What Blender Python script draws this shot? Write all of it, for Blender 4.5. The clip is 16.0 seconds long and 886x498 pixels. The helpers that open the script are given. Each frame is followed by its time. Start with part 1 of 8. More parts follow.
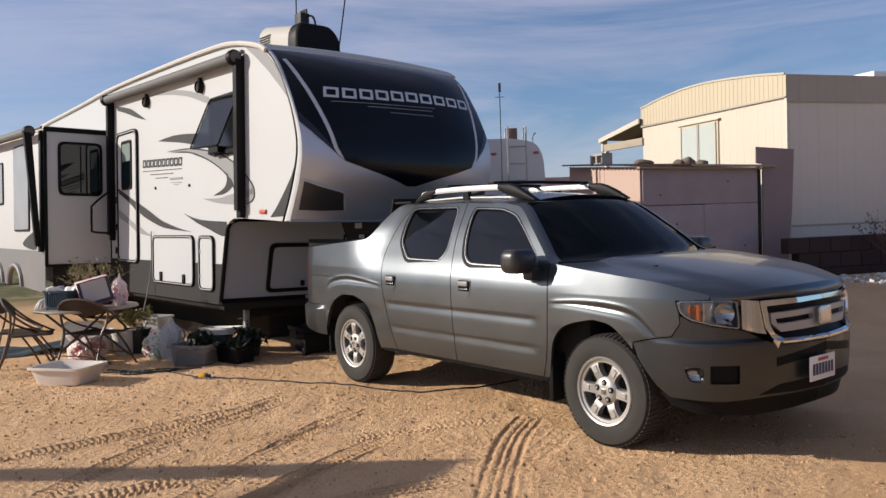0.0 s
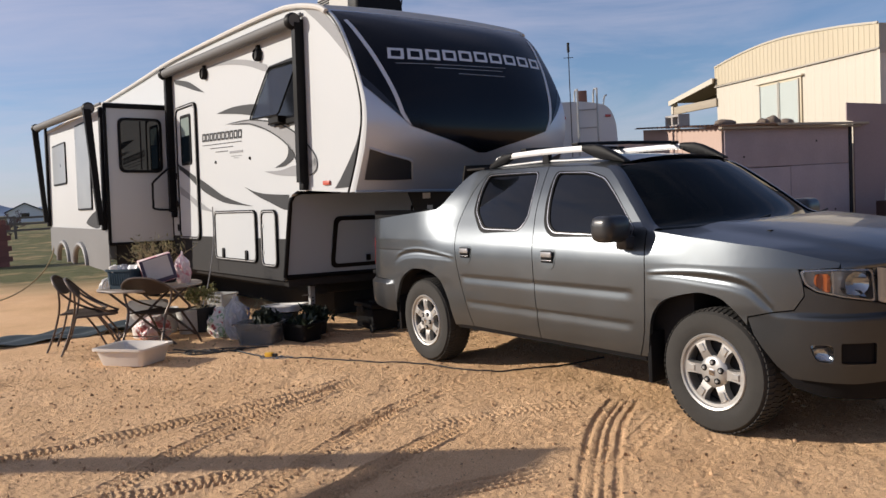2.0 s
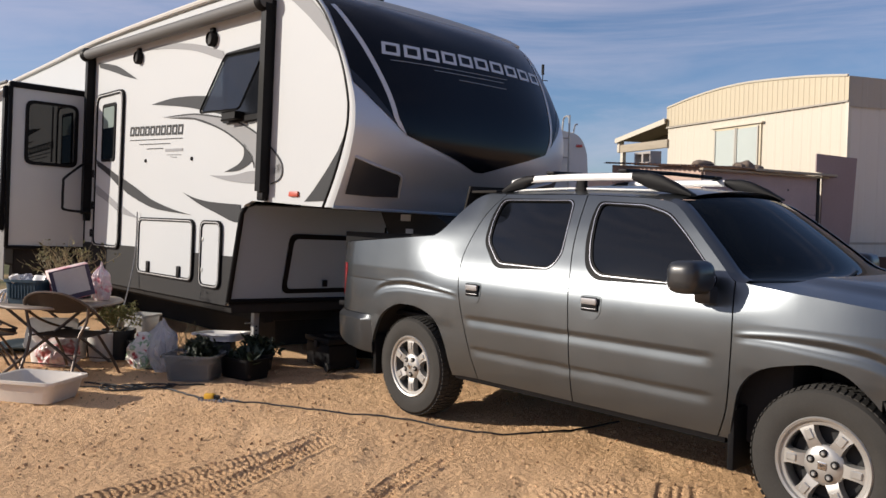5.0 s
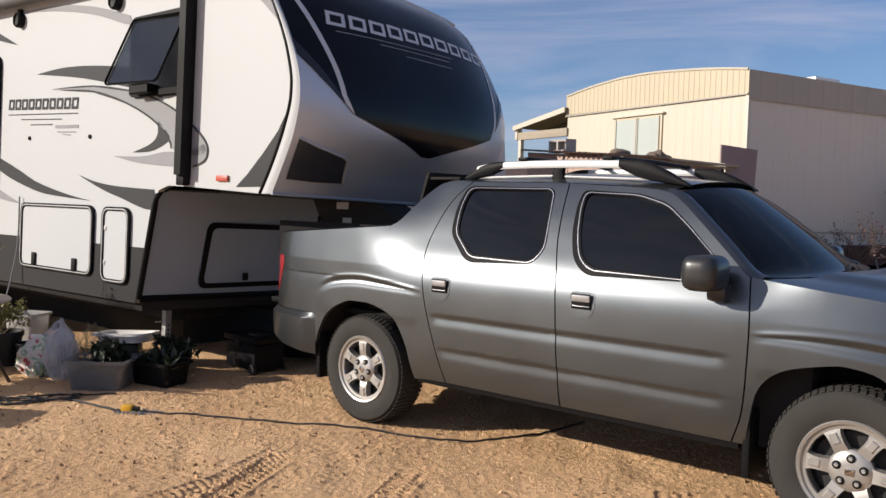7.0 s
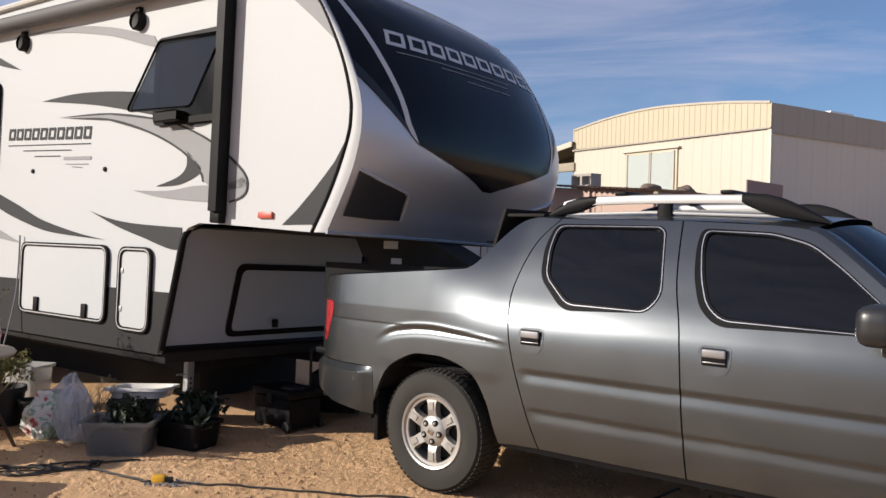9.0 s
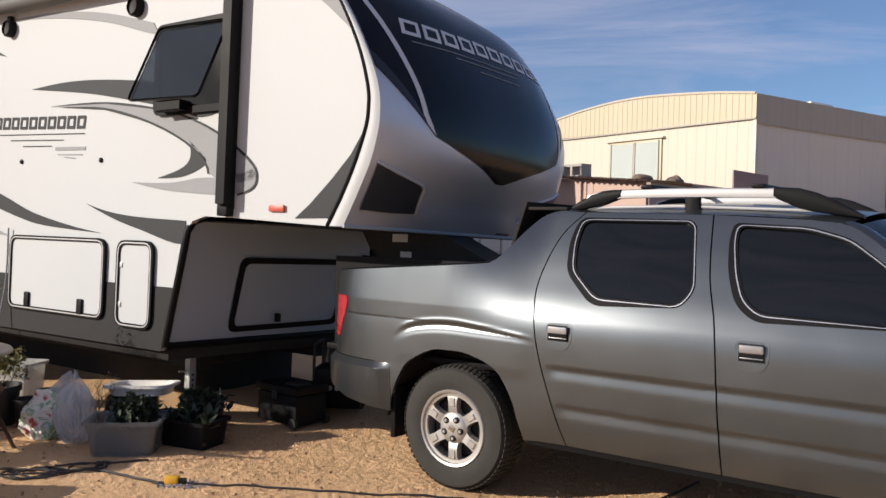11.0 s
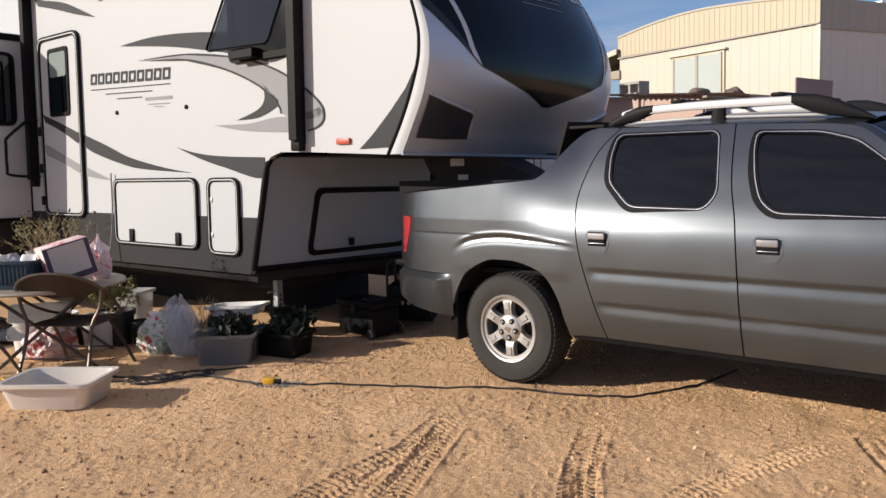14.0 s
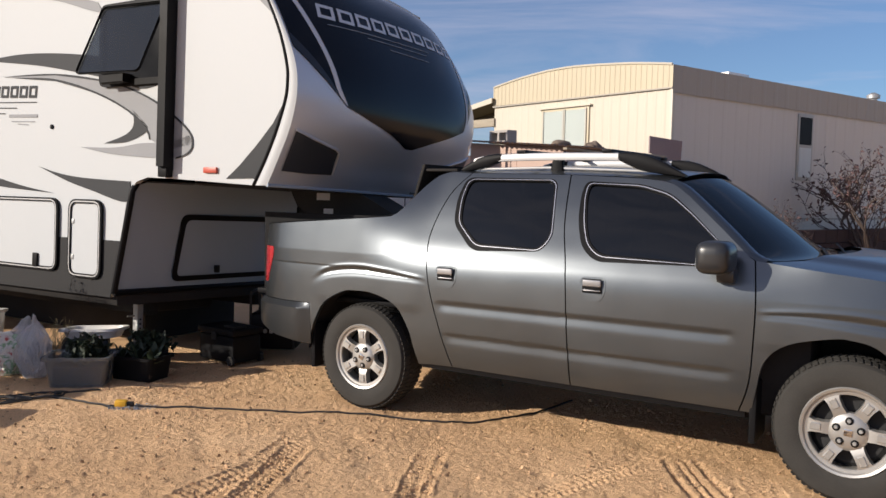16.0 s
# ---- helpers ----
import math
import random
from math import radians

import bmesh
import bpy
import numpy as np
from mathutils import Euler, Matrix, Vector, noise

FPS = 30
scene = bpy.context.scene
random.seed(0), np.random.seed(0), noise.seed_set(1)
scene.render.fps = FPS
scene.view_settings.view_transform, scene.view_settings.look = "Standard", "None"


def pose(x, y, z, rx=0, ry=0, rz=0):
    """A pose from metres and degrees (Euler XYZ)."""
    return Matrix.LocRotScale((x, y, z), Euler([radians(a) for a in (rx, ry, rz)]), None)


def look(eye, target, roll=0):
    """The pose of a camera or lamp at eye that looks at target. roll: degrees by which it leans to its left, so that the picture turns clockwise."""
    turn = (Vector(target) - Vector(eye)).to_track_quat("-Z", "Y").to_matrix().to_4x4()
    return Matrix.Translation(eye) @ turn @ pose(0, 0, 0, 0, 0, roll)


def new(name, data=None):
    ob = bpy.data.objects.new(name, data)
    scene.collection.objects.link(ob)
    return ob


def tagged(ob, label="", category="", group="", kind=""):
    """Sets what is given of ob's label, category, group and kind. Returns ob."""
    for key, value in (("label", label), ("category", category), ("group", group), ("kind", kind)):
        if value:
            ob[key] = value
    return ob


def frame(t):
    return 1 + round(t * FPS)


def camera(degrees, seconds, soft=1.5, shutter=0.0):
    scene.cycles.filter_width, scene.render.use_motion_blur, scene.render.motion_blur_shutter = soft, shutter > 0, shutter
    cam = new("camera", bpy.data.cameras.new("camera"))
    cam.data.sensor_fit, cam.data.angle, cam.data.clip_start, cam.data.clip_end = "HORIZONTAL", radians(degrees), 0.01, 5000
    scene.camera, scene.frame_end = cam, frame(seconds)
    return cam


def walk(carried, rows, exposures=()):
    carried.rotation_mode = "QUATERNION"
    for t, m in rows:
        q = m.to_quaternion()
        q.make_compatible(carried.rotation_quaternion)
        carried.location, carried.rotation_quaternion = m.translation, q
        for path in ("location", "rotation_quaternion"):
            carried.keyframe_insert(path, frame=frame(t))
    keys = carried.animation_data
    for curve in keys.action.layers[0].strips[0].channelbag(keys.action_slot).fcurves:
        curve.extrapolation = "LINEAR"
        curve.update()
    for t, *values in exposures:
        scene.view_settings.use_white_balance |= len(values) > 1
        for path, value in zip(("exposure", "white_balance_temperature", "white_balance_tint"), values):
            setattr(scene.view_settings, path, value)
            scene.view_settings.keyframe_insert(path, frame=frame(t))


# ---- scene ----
cam = camera(56.9, 16.0)
PATH = [
    (0, (0.309, -0.152, 1.565), (0.29, 1.846, 1.483), -1.9),
    (0.5, (0.297, -0.106, 1.561), (0.247, 1.889, 1.428), -0.7),
    (1, (0.329, 0.001, 1.557), (0.235, 1.994, 1.421), -0.9),
    (1.5, (0.318, 0.152, 1.529), (0.148, 2.141, 1.412), -2.1),
    (2, (0.127, 0.342, 1.525), (-0.033, 2.331, 1.383), -3.2),
    (2.5, (-0.004, 0.494, 1.525), (-0.132, 2.483, 1.361), -1.9),
    (3, (-0.171, 0.678, 1.521), (-0.286, 2.667, 1.34), 0.7),
    (3.5, (-0.39, 0.818, 1.543), (-0.392, 2.811, 1.381), 1.1),
    (4, (-0.482, 1.061, 1.532), (-0.449, 3.059, 1.434), 1.7),
    (6.5, (-1.142, 1.897, 1.523), (-0.839, 3.872, 1.44), 0.1),
    (7, (-1.26, 2.051, 1.526), (-0.854, 4.006, 1.414), 1.5),
    (7.5, (-1.304, 2.275, 1.53), (-0.927, 4.238, 1.441), 1.7),
    (8, (-1.457, 2.431, 1.526), (-1.073, 4.393, 1.464), 1.3),
    (8.5, (-1.693, 2.597, 1.541), (-1.247, 4.547, 1.497), 1.6),
    (9, (-1.776, 2.813, 1.534), (-1.303, 4.757, 1.511), 1.4),
    (9.5, (-1.902, 2.931, 1.543), (-1.395, 4.865, 1.532), 1.4),
    (12, (-2.102, 2.986, 1.563), (-1.548, 4.905, 1.475), 1.4),
    (12.5, (-2.128, 2.935, 1.565), (-1.719, 4.89, 1.459), -0.3),
    (13, (-2.045, 2.788, 1.565), (-1.829, 4.774, 1.458), -1.7),
    (13.5, (-2.002, 2.579, 1.535), (-1.731, 4.553, 1.36), -2.3),
    (14, (-2.055, 2.397, 1.529), (-1.69, 4.35, 1.306), -1.9),
    (14.5, (-2.014, 2.188, 1.544), (-1.635, 4.143, 1.359), -1.3),
    (15, (-1.884, 2.065, 1.523), (-1.486, 4.021, 1.398), -1.8),
    (15.5, (-1.912, 2.027, 1.531), (-1.397, 3.957, 1.426), -1.1),
    (16, (-1.97, 2.049, 1.523), (-1.324, 3.937, 1.39), 1.2),
]
walk(cam, [(t, look(eye, target, roll)) for t, eye, target, roll in PATH], ((0, 0.2), (6, 0.21), (9, 0.26), (12, 0.27), (13, 0.20), (14.5, 0.26), (16, 0.23)))

# ---- light ----
SUN_AZ, SUN_EL = radians(178), radians(22)
TO_SUN = Vector((math.cos(SUN_AZ) * math.cos(SUN_EL), math.sin(SUN_AZ) * math.cos(SUN_EL), math.sin(SUN_EL)))
sun = new("sun", bpy.data.lights.new("sun", "SUN"))
sun.data.energy, sun.data.angle, sun.data.color = 5.0, radians(0.55), (1.0, 0.905, 0.79)
sun.matrix_world = look((-30, 10, 12), Vector((-30, 10, 12)) - TO_SUN)

world = bpy.data.worlds.new("world")
scene.world = world
world.use_nodes = True
wn, wl = world.node_tree.nodes, world.node_tree.links
wn.clear()
w_out, w_bg, w_sky = wn.new("ShaderNodeOutputWorld"), wn.new("ShaderNodeBackground"), wn.new("ShaderNodeTexSky")
w_sky.sky_type, w_sky.sun_disc = "NISHITA", False
w_sky.sun_elevation, w_sky.sun_rotation = SUN_EL, radians(90) - SUN_AZ + radians(360)
w_sky.altitude, w_sky.air_density, w_sky.dust_density, w_sky.ozone_density = 900, 1.0, 0.8, 6.0
w_co, w_map, w_n1 = wn.new("ShaderNodeTexCoord"), wn.new("ShaderNodeMapping"), wn.new("ShaderNodeTexNoise")
w_map.inputs["Scale"].default_value = (0.9, 1.3, 7.5)
w_map.inputs["Rotation"].default_value = (0.12, -0.16, 0.4)
w_n1.inputs["Scale"].default_value, w_n1.inputs["Detail"].default_value, w_n1.inputs["Roughness"].default_value, w_n1.inputs["Distortion"].default_value = 1.7, 7.0, 0.62, 0.7
w_r1 = wn.new("ShaderNodeValToRGB")
w_r1.color_ramp.elements[0].color = (0.14, 0.14, 0.14, 1)
w_r1.color_ramp.elements[0].position, w_r1.color_ramp.elements[1].position = 0.37, 0.72
w_mix = wn.new("ShaderNodeMix")
w_mix.data_type = "RGBA"
wl.new(w_co.outputs["Generated"], w_map.inputs["Vector"])
wl.new(w_map.outputs[0], w_n1.inputs["Vector"])
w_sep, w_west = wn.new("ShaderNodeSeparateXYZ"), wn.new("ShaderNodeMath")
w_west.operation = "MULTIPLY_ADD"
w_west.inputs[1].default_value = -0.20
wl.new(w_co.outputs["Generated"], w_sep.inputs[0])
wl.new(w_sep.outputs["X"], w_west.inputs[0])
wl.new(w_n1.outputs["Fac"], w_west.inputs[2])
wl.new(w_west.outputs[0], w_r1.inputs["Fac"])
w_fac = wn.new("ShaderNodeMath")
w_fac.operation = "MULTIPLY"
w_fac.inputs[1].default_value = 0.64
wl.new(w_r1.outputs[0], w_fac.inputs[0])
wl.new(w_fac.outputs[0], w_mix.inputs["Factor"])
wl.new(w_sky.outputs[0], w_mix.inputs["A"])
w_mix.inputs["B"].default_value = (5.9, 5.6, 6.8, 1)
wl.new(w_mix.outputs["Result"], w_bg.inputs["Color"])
w_bg.inputs["Strength"].default_value = 0.093
wl.new(w_bg.outputs[0], w_out.inputs["Surface"])
scene.view_settings.exposure = 0.2


# ---- materials ----
def mat(name, col, rough=0.5, metal=0.0, vary=0.12, scale=3.0, fine=0.05, grain=40.0, bump=0.0, bump_scale=60.0, coat=0.0, trans=0.0, island=0.0, spec=0.5, alpha=1.0, stretch=(1, 1, 1)):
    """A node material whose colour varies at two scales, with fine relief."""
    m = bpy.data.materials.new(name)
    m.use_nodes = True
    n, l = m.node_tree.nodes, m.node_tree.links
    b = n["Principled BSDF"]
    b.inputs["Metallic"].default_value, b.inputs["Roughness"].default_value = metal, rough
    b.inputs["Coat Weight"].default_value, b.inputs["Coat Roughness"].default_value = coat, 0.04
    b.inputs["Transmission Weight"].default_value, b.inputs["Specular IOR Level"].default_value = trans, spec
    b.inputs["Alpha"].default_value = alpha
    co, mp = n.new("ShaderNodeTexCoord"), n.new("ShaderNodeMapping")
    mp.inputs["Scale"].default_value = stretch
    l.new(co.outputs["Object"], mp.inputs["Vector"])
    n1, n2 = n.new("ShaderNodeTexNoise"), n.new("ShaderNodeTexNoise")
    n1.inputs["Scale"].default_value, n1.inputs["Detail"].default_value = scale, 5
    n2.inputs["Scale"].default_value, n2.inputs["Detail"].default_value = grain, 3
    for q in (n1, n2):
        l.new(mp.outputs[0], q.inputs["Vector"])

    def mul(a, k, add):
        q = n.new("ShaderNodeMath")
        q.operation = "MULTIPLY_ADD"
        l.new(a, q.inputs[0])
        q.inputs[1].default_value, q.inputs[2].default_value = k, add
        return q.outputs[0]

    v1, v2 = mul(n1.outputs["Fac"], 2 * vary, 1 - vary), mul(n2.outputs["Fac"], 2 * fine, 1 - fine)
    both = n.new("ShaderNodeMath")
    both.operation = "MULTIPLY"
    l.new(v1, both.inputs[0]), l.new(v2, both.inputs[1])
    last = both.outputs[0]
    if island:
        inf, geo = n.new("ShaderNodeObjectInfo"), n.new("ShaderNodeNewGeometry")
        s = n.new("ShaderNodeMath")
        s.operation = "ADD"
        l.new(inf.outputs["Random"], s.inputs[0]), l.new(geo.outputs["Random Per Island"], s.inputs[1])
        fr = n.new("ShaderNodeMath")
        fr.operation = "FRACT"
        l.new(s.outputs[0], fr.inputs[0])
        iv = mul(fr.outputs[0], 2 * island, 1 - island)
        t = n.new("ShaderNodeMath")
        t.operation = "MULTIPLY"
        l.new(last, t.inputs[0]), l.new(iv, t.inputs[1])
        last = t.outputs[0]
    vm = n.new("ShaderNodeVectorMath")
    vm.operation = "SCALE"
    vm.inputs[0].default_value = col[:3]
    l.new(last, vm.inputs["Scale"])
    l.new(vm.outputs[0], b.inputs["Base Color"])
    rv_ = mul(n1.outputs["Fac"], 0.16, rough - 0.08)
    l.new(rv_, b.inputs["Roughness"])
    if bump:
        bp, n3 = n.new("ShaderNodeBump"), n.new("ShaderNodeTexNoise")
        n3.inputs["Scale"].default_value, n3.inputs["Detail"].default_value = bump_scale, 4
        l.new(mp.outputs[0], n3.inputs["Vector"])
        l.new(n3.outputs["Fac"], bp.inputs["Height"])
        bp.inputs["Strength"].default_value, bp.inputs["Distance"].default_value = bump, 0.6 / bump_scale
        l.new(bp.outputs[0], b.inputs["Normal"])
    return m


def print_mat(name, cols, scale=9.0, rough=0.4, alpha=1.0, seed=0.0, bump=0.4):
    """Printed film: patches of several inks over one ground colour, crumpled."""
    m = bpy.data.materials.new(name)
    m.use_nodes = True
    n, l = m.node_tree.nodes, m.node_tree.links
    b = n["Principled BSDF"]
    b.inputs["Roughness"].default_value, b.inputs["Alpha"].default_value = rough, alpha
    co, mp = n.new("ShaderNodeTexCoord"), n.new("ShaderNodeMapping")
    mp.inputs["Location"].default_value = (seed, seed * 2.3, seed * 0.7)
    l.new(co.outputs["Object"], mp.inputs["Vector"])
    nz = n.new("ShaderNodeTexNoise")
    nz.inputs["Scale"].default_value, nz.inputs["Detail"].default_value, nz.inputs["Distortion"].default_value = scale, 3, 0.6
    l.new(mp.outputs[0], nz.inputs["Vector"])
    rp = n.new("ShaderNodeValToRGB")
    el = rp.color_ramp.elements
    while len(el) < len(cols):
        el.new(0.5)
    for e, (p, c) in zip(el, cols):
        e.position, e.color = p, (*c, 1)
    l.new(nz.outputs["Fac"], rp.inputs[0])
    l.new(rp.outputs[0], b.inputs["Base Color"])
    bp, n3 = n.new("ShaderNodeBump"), n.new("ShaderNodeTexNoise")
    n3.inputs["Scale"].default_value, n3.inputs["Detail"].default_value = 26, 4
    l.new(mp.outputs[0], n3.inputs["Vector"])
    l.new(n3.outputs["Fac"], bp.inputs["Height"])
    bp.inputs["Strength"].default_value, bp.inputs["Distance"].default_value = bump, 0.03
    l.new(bp.outputs[0], b.inputs["Normal"])
    return m


def glass(name, col, rough=0.02, see=0.25, spec=0.7):
    """Tinted pane: a mirror coat over partly clear dark glass."""
    m = bpy.data.materials.new(name)
    m.use_nodes = True
    n, l = m.node_tree.nodes, m.node_tree.links
    n.clear()
    out, mix, tr, gl, fr = n.new("ShaderNodeOutputMaterial"), n.new("ShaderNodeMixShader"), n.new("ShaderNodeBsdfTransparent"), n.new("ShaderNodeBsdfPrincipled"), n.new("ShaderNodeMixShader")
    tr.inputs[0].default_value = (*col, 1)
    gl.inputs["Base Color"].default_value = (col[0] * 0.06, col[1] * 0.06, col[2] * 0.06, 1)
    gl.inputs["Roughness"].default_value = rough
    gl.inputs["Specular IOR Level"].default_value = spec
    mix.inputs[0].default_value = see
    l.new(gl.outputs[0], mix.inputs[1]), l.new(tr.outputs[0], mix.inputs[2])
    l.new(mix.outputs[0], out.inputs["Surface"])
    return m


M_PAINT = mat("grey_metallic_paint", (0.118, 0.130, 0.140), 0.32, 0.92, 0.03, 2.0, 0.03, 300, coat=0.4)
M_BUMPER = mat("grey_bumper_paint", (0.060, 0.065, 0.070), 0.36, 0.8, 0.06, 2.0, 0.03, 200, coat=0.3)
M_BLACK = mat("black_plastic", (0.009, 0.009, 0.010), 0.5, 0, 0.15, 6, 0.1, 80, 0.08, 250, spec=0.1)
M_RUBBER = mat("tyre_rubber", (0.036, 0.034, 0.031), 0.85, 0, 0.3, 9, 0.18, 120, 0.15, 160, spec=0.3)
M_ALLOY = mat("alloy", (0.43, 0.42, 0.40), 0.42, 0.7, 0.08, 8, 0.05, 90)
M_CHROME = mat("chrome", (0.66, 0.68, 0.71), 0.085, 1.0, 0.05, 8, 0.02, 90)
M_SILVER = mat("silver_rail", (0.4, 0.4, 0.4), 0.46, 0.35, 0.05, 8, 0.02, 90)
M_HANDLE = mat("satin_chrome", (0.36, 0.36, 0.37), 0.34, 0.7, 0.05, 8, 0.02, 90)
M_TINT = glass("tinted_glass", (0.04, 0.048, 0.054), 0.04, 0.14, 0.62)
M_SHIELD = glass("windshield_glass", (0.10, 0.13, 0.13), 0.015, 0.30, 0.13)
M_LAMPGREY = mat("lamp_housing_grey", (0.60, 0.60, 0.62), 0.25, 0.5, 0.2, 14, 0.05, 60)
M_SLIDEGLASS = glass("dark_mirror_glass", (0.05, 0.055, 0.06), 0.015, 0.08)
M_HOUSEPANE = glass("house_pane", (0.93, 0.95, 0.95), 0.02, 0.9)
M_BRIGHT = mat("bright_trim", (0.62, 0.62, 0.64), 0.24, 0.8, 0.05, 8, 0.02, 90)
M_CLEAR = glass("clear_lens", (0.85, 0.87, 0.88), 0.03, 0.75)
M_AMBER = mat("amber_lens", (0.50, 0.11, 0.02), 0.15, coat=1)
M_RED = mat("red_lens", (0.4, 0.03, 0.035), 0.15, 0, 0.15, 30, coat=1)
M_WHITE = mat("white_gelcoat", (0.463, 0.482, 0.492), 0.55, 0, 0.02, 1.2, 0.012, 30, spec=0.2)
M_CAPGREY = mat("cap_silver_paint", (0.53, 0.575, 0.645), 0.40, 0.45, 0.04, 1.5, 0.02, 60, coat=0.25)
M_CAPBLACK = mat("cap_black_gloss", (0.005, 0.006, 0.009), 0.2, 0, 0.2, 3, 0.05, 60, spec=0.24)
M_DECAL = mat("dark_grey_decal", (0.036, 0.038, 0.041), 0.6, 0, 0.06, 4, 0.04, 60, spec=0.15)
M_DECAL_L = mat("light_grey_decal", (0.255, 0.262, 0.272), 0.6, 0.0, 0.08, 4, 0.04, 60, spec=0.15)
M_DECAL_S = mat("silver_decal", (0.58, 0.58, 0.6), 0.5, 0.1, 0.05, 4, 0.03, 60)
M_SKIRT2 = mat("slide_skirt_grey", (0.17, 0.17, 0.17), 0.5, 0.2, 0.08, 2, 0.05, 50, spec=0.3)
M_SKIRT = mat("dark_grey_skirt", (0.024, 0.024, 0.025), 0.6, 0, 0.08, 2, 0.05, 50, spec=0.15)
M_BULK = mat("bulkhead_taupe", (0.27, 0.335, 0.415), 0.5, 0, 0.05, 1.5, 0.03, 60)
M_RIM = mat("black_gasket", (0.008, 0.008, 0.009), 0.45, 0, 0.15, 9, 0.08, 90, spec=0.08)
M_STEEL = mat("dark_steel", (0.035, 0.035, 0.036), 0.6, 0.4, 0.25, 8, 0.12, 60, 0.1, 90, spec=0.2)
M_ZINC = mat("galvanised", (0.42, 0.42, 0.41), 0.45, 0.6, 0.2, 12, 0.1, 80)
M_ROOFTRIM = mat("beige_roof_membrane", (0.52, 0.5, 0.46), 0.55, 0, 0.08, 3, 0.05, 50)
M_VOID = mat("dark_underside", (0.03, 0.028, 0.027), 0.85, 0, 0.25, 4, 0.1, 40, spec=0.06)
M_WHITE_P = mat("white_plastic", (0.78, 0.76, 0.73), 0.4, 0, 0.05, 5, 0.03, 60)


# ---- mesh helpers ----
def obj(name, bm, material, smooth=35):
    me = bpy.data.meshes.new(name)
    bm.normal_update()
    bm.to_mesh(me)
    bm.free()
    for m in material if isinstance(material, (list, tuple)) else [material]:
        me.materials.append(m)
    if smooth:
        me.shade_smooth()
        me.set_sharp_from_angle(angle=radians(smooth))
    return new(name, me)


def part(name, bm, material, parent, label="", smooth=35):
    ob = obj(name, bm, material, smooth)
    ob.parent = parent
    if label:
        ob["label"] = label
    return ob


def thing(name, m, label, category, group="", kind=""):
    e = new(name)
    e.empty_display_size = 0.2
    e.matrix_basis = m
    return tagged(e, label, category, group, kind)


def solo(name, bm, material, m, label, category, group="", kind="", smooth=35):
    ob = obj(name, bm, material, smooth)
    ob.matrix_basis = m
    return tagged(ob, label, category, group, kind)


def box(bm, x0, x1, y0, y1, z0, z1, bev=0.0, seg=2, m=None):
    r = bmesh.ops.create_cube(bm, size=1)
    vs = r["verts"]
    for v in vs:
        v.co = Vector(((x0 + x1) / 2 + v.co.x * (x1 - x0), (y0 + y1) / 2 + v.co.y * (y1 - y0), (z0 + z1) / 2 + v.co.z * (z1 - z0)))
    if bev:
        es = list({e for v in vs for e in v.link_edges})
        r2 = bmesh.ops.bevel(bm, geom=es, offset=bev, segments=seg, affect="EDGES", profile=0.6)
        vs = list({v for v in vs if v.is_valid} | set(r2["verts"]))
    if m is not None:
        bmesh.ops.transform(bm, matrix=m, verts=vs)
    return vs


def bbox(*a, **k):
    bm = bmesh.new()
    box(bm, *a, **k)
    return bm


def tube(bm, pts, r, seg=8, cap=True):
    """A round tube along points; r is one radius or a list of them."""
    pts = [Vector(p) for p in pts]
    rs = r if isinstance(r, (list, tuple)) else [r] * len(pts)
    rings, up = [], None
    for i, p in enumerate(pts):
        d = (pts[min(i + 1, len(pts) - 1)] - pts[max(i - 1, 0)]).normalized()
        if up is None:
            up = d.orthogonal().normalized()
        side = d.cross(up).normalized()
        up = side.cross(d).normalized()
        rings.append([bm.verts.new(p + rs[i] * (math.cos(a) * up + math.sin(a) * side)) for a in (2 * math.pi * k / seg for k in range(seg))])
    for a, b in zip(rings, rings[1:]):
        for k in range(seg):
            bm.faces.new((a[k], a[(k + 1) % seg], b[(k + 1) % seg], b[k]))
    if cap:
        bm.faces.new(rings[0][::-1]), bm.faces.new(rings[-1])
    return bm


def btube(pts, r, seg=8):
    return tube(bmesh.new(), pts, r, seg)


def lathe(bm, prof, seg=32, axis="z", at=(0, 0, 0), cap=True):
    """Turns a profile of (radius, height) round an axis."""
    rings = []
    for r, h in prof:
        ring = []
        for k in range(seg):
            a = 2 * math.pi * k / seg
            c, s = r * math.cos(a), r * math.sin(a)
            co = {"z": (c, s, h), "y": (c, h, s), "x": (h, c, s)}[axis]
            ring.append(bm.verts.new(Vector(co) + Vector(at)))
        rings.append(ring)
    for a, b in zip(rings, rings[1:]):
        for k in range(seg):
            bm.faces.new((a[k], a[(k + 1) % seg], b[(k + 1) % seg], b[k]))
    if cap:
        bm.faces.new(rings[0][::-1]), bm.faces.new(rings[-1])
    bmesh.ops.recalc_face_normals(bm, faces=bm.faces)
    return bm


def rounded(poly, r, n=4):
    """Rounds the corners of a closed outline."""
    out, c = [], len(poly)
    for i in range(c):
        p0, p1, p2 = (Vector(poly[(i + k) % c]) for k in (-1, 0, 1))
        a, b = p0 - p1, p2 - p1
        q = min(r, a.length * 0.45, b.length * 0.45)
        s, e = p1 + a.normalized() * q, p1 + b.normalized() * q
        for k in range(n + 1):
            t = k / n
            out.append(tuple((1 - t) ** 2 * s + 2 * t * (1 - t) * p1 + t * t * e))
    return out


